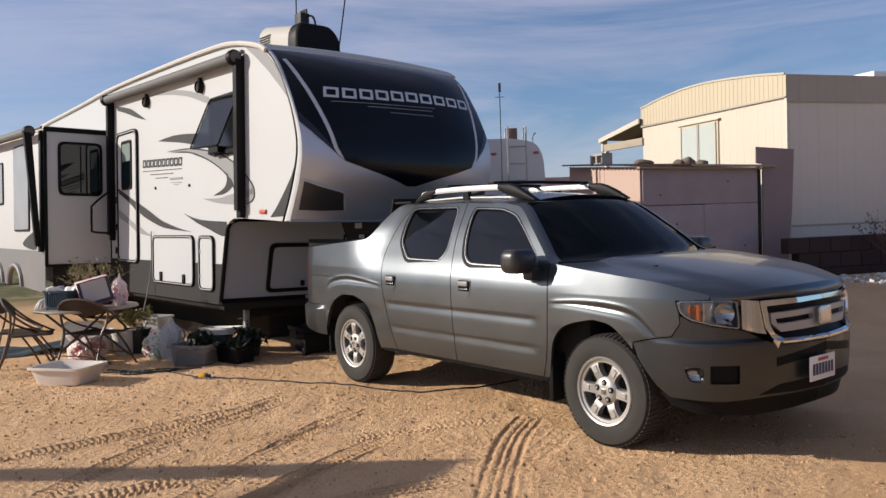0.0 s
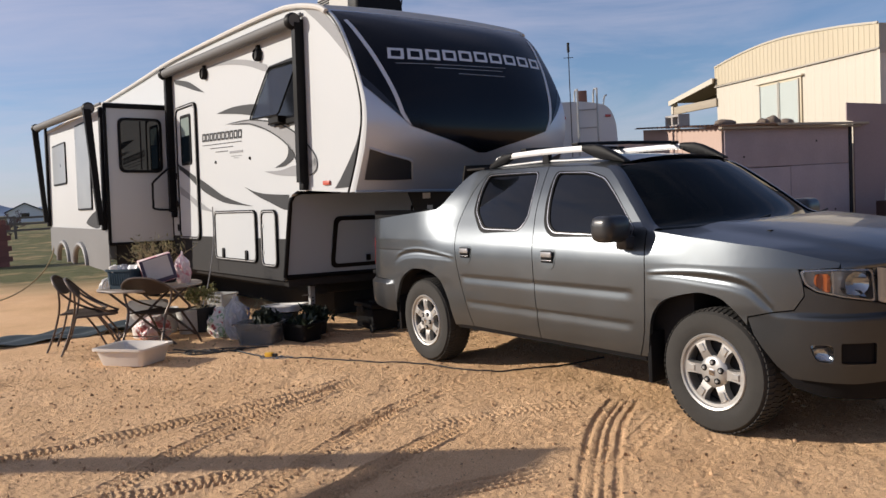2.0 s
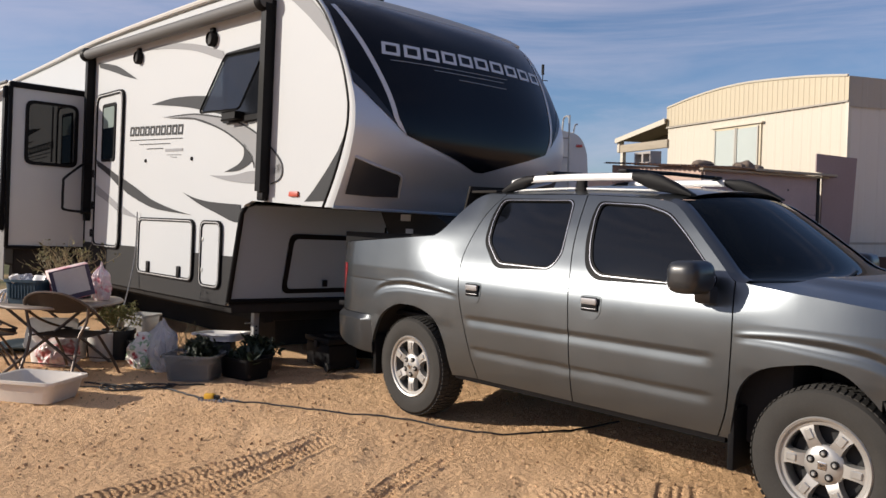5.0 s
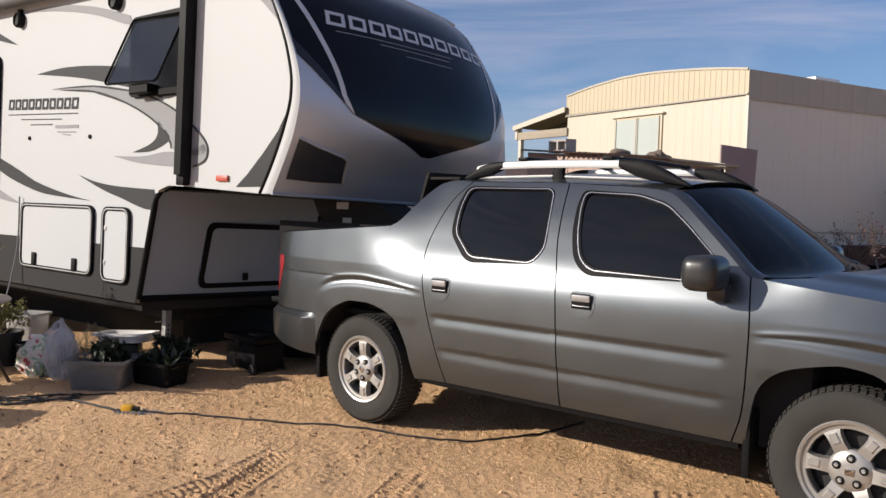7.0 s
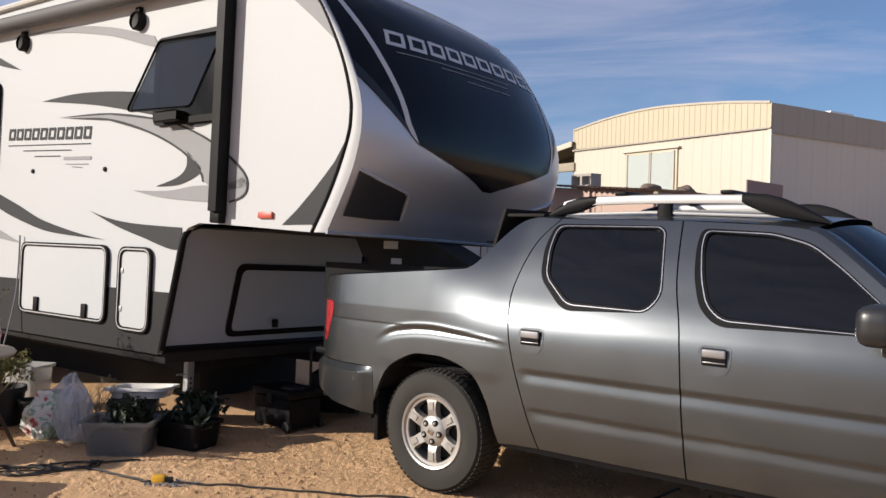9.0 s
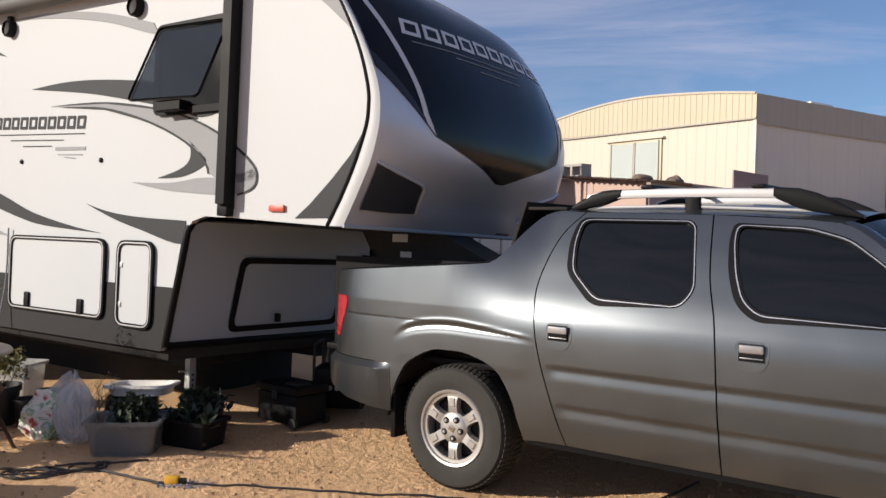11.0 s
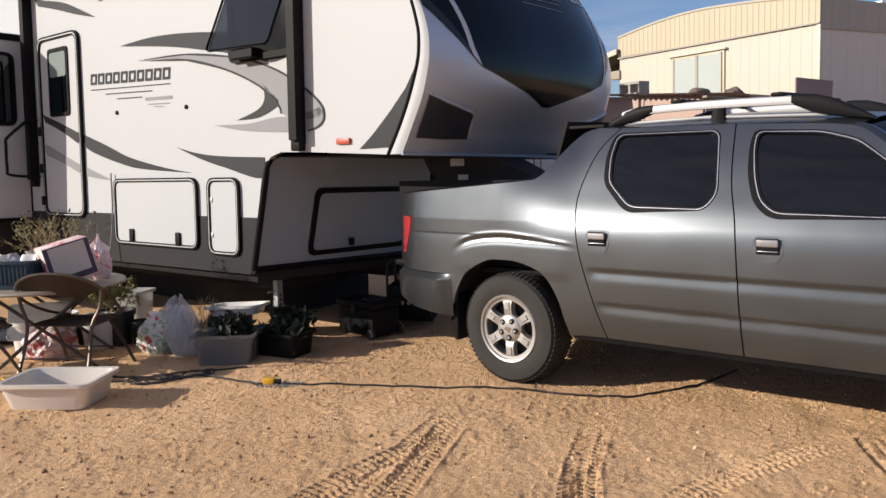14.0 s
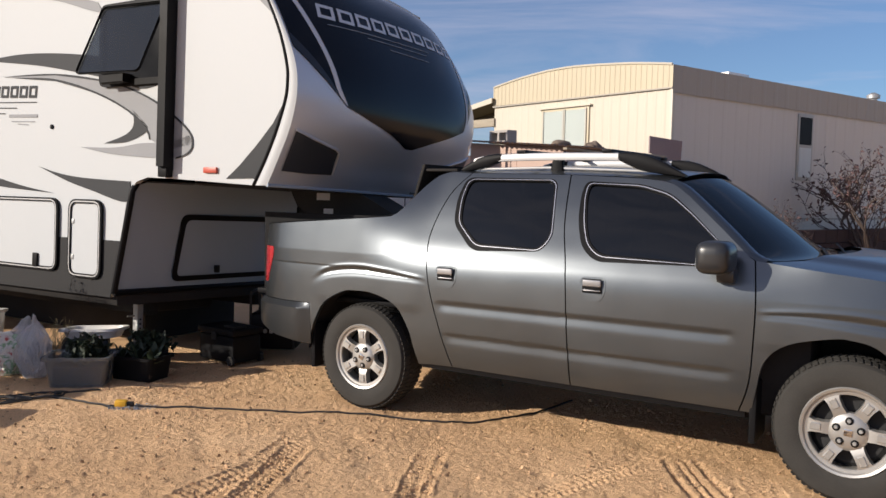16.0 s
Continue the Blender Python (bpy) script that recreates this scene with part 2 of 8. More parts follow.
def spline(P, n=6, closed=False):
    """A smooth line through points of any dimension."""
    out, c = [], len(P)
    for i in range(c if closed else c - 1):
        p = [Vector(P[(i + k) % c] if closed else P[min(max(i + k, 0), c - 1)]) for k in (-1, 0, 1, 2)]
        for k in range(n):
            t = k / n
            out.append(tuple(0.5 * (2 * p[1] + (p[2] - p[0]) * t + (2 * p[0] - 5 * p[1] + 4 * p[2] - p[3]) * t * t + (3 * p[1] - p[0] - 3 * p[2] + p[3]) * t ** 3)))
    if not closed:
        out.append(tuple(P[-1]))
    return out


def sheet(outline, holes=(), step=(0.05, 0.03), fn=None, depth=0.0, inward=(0, 1, 0)):
    """A panel: an outline in (a, c), with holes, cut into a grid and laid through fn(a, c); its rims turn in by depth."""
    bm = bmesh.new()
    edges = []
    for loop in (outline, *holes):
        vs = [bm.verts.new((p[0], 0, p[1])) for p in loop]
        edges += [bm.edges.new((vs[i], vs[(i + 1) % len(vs)])) for i in range(len(vs))]
    bmesh.ops.triangle_fill(bm, use_beauty=True, use_dissolve=False, edges=edges, normal=(0, -1, 0))
    bm.normal_update()
    bmesh.ops.reverse_faces(bm, faces=[f for f in bm.faces if f.normal.y > 0])
    if step:
        for ax, st in ((0, step[0]), (2, step[1])):
            lo, hi = min(v.co[ax] for v in bm.verts), max(v.co[ax] for v in bm.verts)
            for k in range(math.ceil(lo / st + 1e-6), math.floor(hi / st - 1e-6) + 1):
                co, no = Vector(), Vector()
                co[ax], no[ax] = k * st, 1
                bmesh.ops.bisect_plane(bm, geom=bm.verts[:] + bm.edges[:] + bm.faces[:], dist=1e-5, plane_co=co, plane_no=no)
    if fn:
        for v in bm.verts:
            v.co = Vector(fn(v.co.x, v.co.z))
    bm.normal_update()
    if depth:
        nor = {v: v.normal.copy() for v in bm.verts}
        rim = [e for e in bm.edges if e.is_boundary]
        r = bmesh.ops.extrude_edge_only(bm, edges=rim)
        up = {tuple(round(x, 6) for x in v.co): n for v, n in nor.items()}
        for v in (g for g in r["geom"] if isinstance(g, bmesh.types.BMVert)):
            v.co -= up.get(tuple(round(x, 6) for x in v.co), Vector((0, -1, 0))) * depth
    return bm


def slab(outline, fn, thick, step=None):
    """A flat piece with thickness: outline in (a, c), laid through fn(a, c, d)."""
    bm = sheet(outline, (), step)
    r = bmesh.ops.extrude_face_region(bm, geom=bm.faces[:])
    for v in (g for g in r["geom"] if isinstance(g, bmesh.types.BMVert)):
        v.co.y = 1
    for v in bm.verts:
        v.co = Vector(fn(v.co.x, v.co.z, thick * v.co.y))
    bmesh.ops.recalc_face_normals(bm, faces=bm.faces)
    return bm


def grid(nu, nv, fn):
    """A surface of nu by nv cells through fn(u, v), u and v from 0 to 1."""
    bm = bmesh.new()
    vs = [[bm.verts.new(fn(i / nu, j / nv)) for j in range(nv + 1)] for i in range(nu + 1)]
    for i in range(nu):
        for j in range(nv):
            bm.faces.new((vs[i][j], vs[i + 1][j], vs[i + 1][j + 1], vs[i][j + 1]))
    return bm


def lerp(a, b, t):
    return a + (b - a) * t


def curve_at(K, x):
    if x <= K[0][0]:
        return K[0][1]
    for (a, u), (b, v) in zip(K, K[1:]):
        if x <= b:
            return u + (v - u) * (x - a) / (b - a)
    return K[-1][1]


def smooth01(x):
    x = min(max(x, 0), 1)
    return x * x * (3 - 2 * x)


def flip(bm, c):
    """The mirror image of a mesh across y = c."""
    bm = bm.copy()
    for v in bm.verts:
        v.co.y = 2 * c - v.co.y
    bmesh.ops.reverse_faces(bm, faces=bm.faces)
    return bm


# ---- ground: one sheet to the horizon ----
def vnoise(x, y, f, seed):
    """Smooth value noise on arrays."""
    rs = np.random.RandomState(seed)
    tab = rs.rand(256, 256)
    x, y = x * f, y * f
    xi, yi = np.floor(x).astype(int), np.floor(y).astype(int)
    fx, fy = x - xi, y - yi
    fx, fy = fx * fx * (3 - 2 * fx), fy * fy * (3 - 2 * fy)
    g = lambda i, j: tab[i % 256, j % 256]
    return (g(xi, yi) * (1 - fx) + g(xi + 1, yi) * fx) * (1 - fy) + (g(xi, yi + 1) * (1 - fx) + g(xi + 1, yi + 1) * fx) * fy


def spaced(lo, hi, step, far, grow):
    a = list(np.arange(lo, hi, step))
    d, x = step, a[-1]
    while x < far:
        d *= grow
        x += d
        a.append(x)
    d, x, b = step, lo, []
    while x > -far:
        d *= grow
        x -= d
        b.append(x)
    return np.array(b[::-1] + a)


def ss(t):
    t = np.clip(t, 0, 1)
    return t * t * (3 - 2 * t)


def relief(x, y):
    near = np.clip(1.6 - np.hypot(x + 0.5, y - 6) / 14, 0, 1)
    yard = ss((x + 5.4) / 0.5) * ss((3.0 - x) / 0.5) * ss((y - 3.2) / 0.4) * ss((9.6 - y) / 0.6)
    h = 0.03 * (vnoise(x, y, 0.7, 1) - 0.5) + 0.012 * (vnoise(x, y, 3.1, 2) - 0.5)
    fine = 0.006 * (vnoise(x, y, 9.0, 3) - 0.5) + 0.005 * (vnoise(x, y, 26, 4) - 0.5) + 0.0045 * (vnoise(x, y, 50, 8) - 0.5)
    fine = fine + 0.010 * np.clip(vnoise(x, y, 21, 6) - 0.60, 0, 1) + 0.013 * np.clip(vnoise(x * 0.8 + y * 0.6, y * 0.8 - x * 0.6, 37, 7) - 0.58, 0, 1)
    scuff = np.clip(vnoise(x, y, 4.6, 5) - 0.62, 0, 1) * 0.03
    h = h + yard * fine
    # the bank rises towards the mobile home
    q = (x - 6.137) * 0.311 - (y - 13.977) * 0.95
    t = np.clip((5.0 - q) / 3.4, 0, 1) * np.clip((x - 3.0) / 2.5, 0, 1)
    return near * (h - scuff) + 0.40 * t * t * (3 - 2 * t) * np.clip((40 - np.hypot(x, y)) / 15, 0, 1)


# tyre tracks: a line of points, width, seed, lug spacing, strength, lengthwise ribs
TRACKS = (
    ([(-2.55, 3.75), (-2.2, 4.32), (-1.82, 5.59), (-1.15, 6.96)], 0.185, 1, 0.047, 1.45, 0),
    ([(-1.6, 3.8), (-1.31, 4.30), (-0.95, 5.4), (-0.62, 6.34)], 0.175, 2, 0.047, 1.0, 0),
    ([(-3.6, 4.7), (-2.98, 5.14), (-2.3, 5.75), (-1.73, 6.32), (-1.2, 6.7)], 0.19, 3, 0.047, 0.95, 0),
    ([(-1.25, 3.8), (-0.93, 4.30), (-0.55, 5.0), (-0.18, 5.68)], 0.185, 4, 0.047, 1.4, 0),
    ([(0.44, 3.8), (0.51, 4.36), (0.63, 5.16), (0.74, 5.64), (0.95, 6.2)], 0.25, 5, 0.06, 0.5, 1),
    ([(-2.15, 5.4), (-1.80, 6.0), (-1.45, 6.6), (-1.12, 7.12)], 0.175, 6, 0.047, 0.6, 0),
    ([(-0.98, 5.2), (-0.86, 5.74), (-0.62, 6.25), (-0.36, 6.75)], 0.175, 7, 0.047, 0.7, 0),
    ([(-2.3, 4.25), (-1.82, 4.51), (-1.51, 4.71), (-1.1, 4.86)], 0.2, 9, 0.047, 0.8, 0),
    ([(-0.65, 4.18), (-0.29, 4.37), (0.06, 4.55), (0.42, 4.72)], 0.2, 10, 0.05, 0.7, 1),
    ([(0.65, 4.6), (0.77, 4.96), (0.92, 5.26), (1.15, 5.75)], 0.2, 11, 0.047, 0.6, 0),
    ([(-0.6, 5.45), (-0.25, 5.71), (0.41, 5.96), (0.8, 6.05)], 0.175, 8, 0.047, 0.7, 0),
)


def press(X, Y, Z):
    """Presses the tyre tracks into the sheet's heights."""
    for pts, width, seed, lug, power, rib in TRACKS:
        line = np.array(spline(pts, 30))
        seg = np.diff(line, axis=0)
        ln = np.hypot(seg[:, 0], seg[:, 1])
        run = np.concatenate([[0], np.cumsum(ln)])
        near = (X > line[:, 0].min() - 0.3) & (X < line[:, 0].max() + 0.3) & (Y > line[:, 1].min() - 0.3) & (Y < line[:, 1].max() + 0.3)
        x, y = X[near], Y[near]
        best, d, w = np.full(x.shape, 9.0), np.zeros(x.shape), np.zeros(x.shape)
        for i in range(len(seg)):
            t = seg[i] / ln[i]
            a = np.clip((x - line[i, 0]) * t[0] + (y - line[i, 1]) * t[1], 0, ln[i])
            ex, ey = x - line[i, 0] - a * t[0], y - line[i, 1] - a * t[1]
            q = np.hypot(ex, ey)
            m = q < best
            best[m], d[m], w[m] = q[m], run[i] + a[m], (ey * t[0] - ex * t[1])[m]
        w = w / (width / 2)
        fade = ss(d / 0.5) * ss((run[-1] - d) / 0.5) * (0.55 + 0.45 * ss((vnoise(x, y, 1.7, 40 + seed) - 0.25) / 0.3))
        edge = ss((1 - np.abs(w)) / 0.12)
        row = np.floor((w + 1) * 1.5)
        c = np.mod((d + 0.5 * lug * np.mod(row, 2) + 0.03 * np.abs(w)) / lug, 1.0)
        ridge_ = ss((np.abs(c - 0.5) - 0.22) / 0.10)
        if rib:
            ridge_ = 0.25 * ridge_ + 0.75 * ss((np.cos(w * math.pi * 4) + 0.2) / 0.8)
        gap = ss((0.10 - np.abs(np.mod((w + 1) * 1.5, 1.0) - 0.5) + 0.36) / 0.06)
        berm = 0.006 * np.exp(-((np.abs(w) - 1.06) / 0.10) ** 2)
        dz = power * fade * (edge * (-0.025 + 0.030 * np.maximum(ridge_, 0.8 * (1 - gap))) + berm)
        flat = edge * fade * power * 0.7
        Z[near] = Z[near] + dz - flat * (Z[near] - Z[near].mean()) * 0.75
    return Z


def ground_sheet():
    xs, ys = spaced(-4.8, 2.3, 0.0095, 1500, 1.07), spaced(3.7, 8.9, 0.0095, 1500, 1.07)
    X, Y = np.meshgrid(xs, ys, indexing="ij")
    Z = press(X, Y, relief(X, Y))
    nx, ny = X.shape
    me = bpy.data.meshes.new("ground")
    idx = np.arange(nx * ny).reshape(nx, ny)
    f = np.stack([idx[:-1, :-1], idx[1:, :-1], idx[1:, 1:], idx[:-1, 1:]], -1).reshape(-1, 4)
    me.vertices.add(nx * ny)
    me.vertices.foreach_set("co", np.stack([X, Y, Z], -1).ravel())
    me.loops.add(f.size)
    me.loops.foreach_set("vertex_index", f.ravel())
    me.polygons.add(len(f))
    me.polygons.foreach_set("loop_start", np.arange(0, f.size, 4))
    me.update()
    me.shade_smooth()
    return me


def dirt_material():
    m = bpy.data.materials.new("desert_dirt")
    m.use_nodes = True
    n, l = m.node_tree.nodes, m.node_tree.links
    b = n["Principled BSDF"]
    b.inputs["Roughness"].default_value, b.inputs["Specular IOR Level"].default_value = 0.95, 0.15
    co = n.new("ShaderNodeTexCoord")
    def noise_(sc, det, ro=0.55):
        q = n.new("ShaderNodeTexNoise")
        q.inputs["Scale"].default_value, q.inputs["Detail"].default_value, q.inputs["Roughness"].default_value = sc, det, ro
        l.new(co.outputs["Object"], q.inputs["Vector"])
        return q.outputs["Fac"]
    def ramp(f, stops):
        q = n.new("ShaderNodeValToRGB")
        el = q.color_ramp.elements
        while len(el) < len(stops):
            el.new(0.5)
        for e, (p, c) in zip(el, stops):
            e.position, e.color = p, (*c, 1)
        l.new(f, q.inputs[0])
        return q.outputs[0]
    def mixc(f, a, c, mode="MIX"):
        q = n.new("ShaderNodeMix")
        q.data_type, q.blend_type = "RGBA", mode
        if isinstance(f, float):
            q.inputs["Factor"].default_value = f
        else:
            l.new(f, q.inputs["Factor"])
        l.new(a, q.inputs["A"]), l.new(c, q.inputs["B"])
        return q.outputs["Result"]
    base = ramp(noise_(0.8, 6, 0.6), [(0.3, (0.68, 0.425, 0.23)), (0.55, (0.80, 0.52, 0.295)), (0.75, (0.86, 0.585, 0.35))])
    fine = ramp(noise_(110, 6, 0.85), [(0.34, (0.52, 0.47, 0.43)), (0.48, (0.97, 0.97, 0.97)), (0.66, (1.22, 1.2, 1.17))])
    col = mixc(0.75, base, fine, "MULTIPLY")
    # weeds far off the yard
    sep = n.new("ShaderNodeSeparateXYZ")
    l.new(co.outputs["Object"], sep.inputs[0])
    mr = n.new("ShaderNodeMapRange")
    mr.inputs["From Min"].default_value, mr.inputs["From Max"].default_value = 14.5, 18.0
    l.new(sep.outputs["Y"], mr.inputs["Value"])
    nz = noise_(0.5, 5, 0.65)
    ad = n.new("ShaderNodeMath")
    ad.operation = "MULTIPLY"
    l.new(mr.outputs[0], ad.inputs[0])
    gr = ramp(nz, [(0.30, (0.45, 0.45, 0.45)), (0.48, (0.97, 0.97, 0.97))])
    l.new(gr, ad.inputs[1])
    weeds = ramp(noise_(2.5, 5, 0.7), [(0.3, (0.055, 0.07, 0.026)), (0.58, (0.12, 0.125, 0.055)), (0.8, (0.25, 0.21, 0.11))])
    col = mixc(ad.outputs[0], col, weeds)
    l.new(col, b.inputs["Base Color"])
    bp, bp2 = n.new("ShaderNodeBump"), n.new("ShaderNodeBump")
    l.new(noise_(38, 6, 0.7), bp.inputs["Height"])
    bp.inputs["Strength"].default_value, bp.inputs["Distance"].default_value = 0.85, 0.03
    l.new(noise_(170, 3, 0.7), bp2.inputs["Height"])
    bp2.inputs["Strength"].default_value, bp2.inputs["Distance"].default_value = 0.8, 0.008
    l.new(bp.outputs[0], bp2.inputs["Normal"])
    l.new(bp2.outputs[0], b.inputs["Normal"])
    return m


M_DIRT = dirt_material()
gme = ground_sheet()
gme.materials.append(M_DIRT)
tagged(new("ground", gme), "tan desert dirt yard with footprints and tyre marks", "ground", kind="structure")


# ---- the pickup truck ----
YC = 0.95
PLAN = spline([(-1.22, 0.95), (-1.215, 0.65), (-1.18, 0.36), (-1.05, 0.12), (-0.80, -0.005), (-0.45, -0.035), (0, -0.04), (0.8, -0.04), (1.6, -0.04), (2.4, -0.04), (3.0, -0.04), (3.35, -0.02), (3.62, 0.05), (3.82, 0.18), (3.95, 0.38), (4.04, 0.66), (4.07, 0.95)], 12)
RUN = [0.0]
for a_, b_ in zip(PLAN, PLAN[1:]):
    RUN.append(RUN[-1] + math.dist(a_, b_))
k_ = min(range(len(PLAN)), key=lambda i: abs(PLAN[i][0] - 1.0) + (9 if PLAN[i][1] > 0.3 else 0))
RUN = [r - RUN[k_] + PLAN[k_][0] for r in RUN]
S0, S1 = RUN[0], RUN[-1]
TUMBLE = spline([(0.2, 0.06), (0.4, 0.015), (0.55, 0), (0.75, -0.003), (0.95, 0.001), (1.05, 0.0105), (1.12, 0.030), (1.2, 0.062), (1.3, 0.112), (1.4, 0.164), (1.5, 0.22), (1.65, 0.315), (1.75, 0.39), (1.9, 0.5)], 5)
LIP_R = spline([(-0.62, 0.6), (-0.5, 0.82), (-0.36, 0.95), (-0.2, 0.995), (0.0, 1.01), (0.2, 0.995), (0.53, 0.955), (0.6, 0.94)], 5)
LIP_F = spline([(2.62, 0.93), (2.9, 0.953), (3.15, 0.953), (3.34, 0.925), (3.45, 0.85), (3.53, 0.75), (3.60, 0.58)], 5)


def flare(dz, w):
    """A wheel flare's edge: a fine ridge, a scoop w high below it, then the lip."""
    scoop = smooth01(-dz / (0.5 * w)) * smooth01((dz + w) / (0.5 * w))
    return 0.003 * math.exp(-((dz - 0.009) / 0.012) ** 2) - 0.12 * w * scoop + 0.003 * smooth01((-dz - w) / 0.03)


def body(s, z, out=0.0):
    """A place on the truck's right flank and ends: s runs along the waist line from the tailgate's to the grille's middle."""
    i = min(max(np.searchsorted(RUN, s) - 1, 0), len(PLAN) - 2)
    a, b = PLAN[i], PLAN[i + 1]
    f = (s - RUN[i]) / (RUN[i + 1] - RUN[i])
    x, y, d = a[0] + (b[0] - a[0]) * f, a[1] + (b[1] - a[1]) * f, RUN[i + 1] - RUN[i]
    nx, ny = (a[1] - b[1]) / d, (b[0] - a[0]) / d
    k = curve_at(TUMBLE, z)
    if z > 1.0 and (s > 2.6 or s < 0.56):
        flat = min(k + 0.01, 0.002 + 0.02 * (z - 1.0) + (0.065 * max(z - 1.10, 0) if s < 1.5 else 0.15 * max(z - 0.99, 0)))
        k = lerp(flat, k, smooth01((s + 0.08) / 0.63) * smooth01((3.0 - s) / 0.4))
    if -0.62 < s < 0.6:
        dz = z - curve_at(LIP_R, s)
        k -= flare(dz, 0.006 + 0.042 * smooth01((0.60 - s) / 0.6)) * smooth01((0.57 - s) / 0.12) * smooth01((s + 0.46) / 0.14) * smooth01((z - 0.71) / 0.08)
    if 2.62 < s < 3.62:
        dz = z - curve_at(LIP_F, s)
        k -= flare(dz, 0.010 + 0.042 * smooth01((s - 2.60) / 0.6)) * smooth01((3.56 - s) / 0.10) * smooth01((s - 2.63) / 0.1) * smooth01((z - 0.71) / 0.08)
    for zc in (0.815, 0.61):
        e = smooth01((s - 0.63 - (0.8 - zc) * 0.28) / 0.07) * smooth01((2.54 - s) / 0.07)
        k += 0.007 * e * smooth01((zc + 0.012 - z) / 0.02) * smooth01((z - zc + 0.075) / 0.075)
    if s > 3.45 and z < 0.76:
        k -= 0.035 * smooth01((s - 3.45) / 0.4) * smooth01((0.757 - z) / 0.022)
    if s < -0.42 and z < 0.714:
        k -= 0.040 * smooth01((-0.43 - s) / 0.16) * min(max((0.714 - z) / 0.042, 0), 1)
    k -= out
    return Vector((x + nx * k, y + ny * k, z))


TRUCK = Matrix(((0.6255, 0.7803, 0, -0.646), (-0.7803, 0.6255, 0, 7.636), (0, 0, 1, 0), (0, 0, 0, 1)))
truck = thing("pickup_truck", TRUCK, "dark grey metallic crew-cab pickup truck parked on bare dirt", "pickup truck")


def both(name, bm, material, label="", up=truck):
    """A part and its mirror image on the truck's other side."""
    other = flip(bm, YC)
    return part(name, bm, material, up, label), part(name, other, material, up, label)


ARCH_R = spline([(0.50, 0.385), (0.46, 0.5), (0.417, 0.62), (0.31, 0.765), (0.126, 0.832), (-0.02, 0.84), (-0.149, 0.826), (-0.32, 0.735), (-0.40, 0.62), (-0.442, 0.52), (-0.455, 0.43)], 4)
SEAM1 = spline([(0.70, 1.672), (0.588, 1.527), (0.527, 1.284), (0.545, 1.087), (0.588, 0.875), (0.683, 0.596), (0.765, 0.40)], 4)
SEAM2 = spline([(1.428, 1.664), (1.475, 1.347), (1.539, 1.096), (1.569, 0.716), (1.598, 0.40)], 4)
SEAM3 = spline([(2.612, 1.205), (2.633, 1.024), (2.633, 0.807), (2.618, 0.557), (2.57, 0.40)], 4)
BACK = spline([(-1.30, 1.25), (-1.06, 1.265), (-0.262, 1.326), (0.15, 1.36), (0.22, 1.375), (0.27, 1.415), (0.315, 1.475), (0.392, 1.585), (0.46, 1.655), (0.54, 1.682)], 4)
G = 0.004
LAMP = [(-1.30, 1.10), (-0.89, 1.105), (-0.885, 1.05), (-0.985, 0.83), (-1.30, 0.82)]
bed = BACK + [(p[0] - G, p[1]) for p in SEAM1] + [(0.60, 0.395)] + ARCH_R[:-3] + [(-0.46, 0.715), (-1.30, 0.715), (-1.30, 0.815)] + LAMP[::-1][1:-1] + [(-1.30, 1.105)]
both("bedside_panel", sheet(bed, (), (0.022, 0.0062), body, 0.03), M_PAINT)
both("tail_lamp", sheet(rounded([(p[0] * 0.998, p[1]) for p in LAMP], 0.02), (), (0.04, 0.03), lambda s, z: body(s, z, 0.004), 0.02), M_RED, "red tail lamp")
W1 = [(0.70, 1.63), (1.31, 1.628), (1.345, 1.60), (1.405, 1.28), (1.345, 1.193), (0.89, 1.202), (0.72, 1.345), (0.69, 1.505)]
W2 = [(1.565, 1.612), (1.90, 1.598), (2.085, 1.548), (2.235, 1.44), (2.50, 1.215), (2.49, 1.165), (1.735, 1.18), (1.65, 1.245), (1.60, 1.37), (1.565, 1.53)]
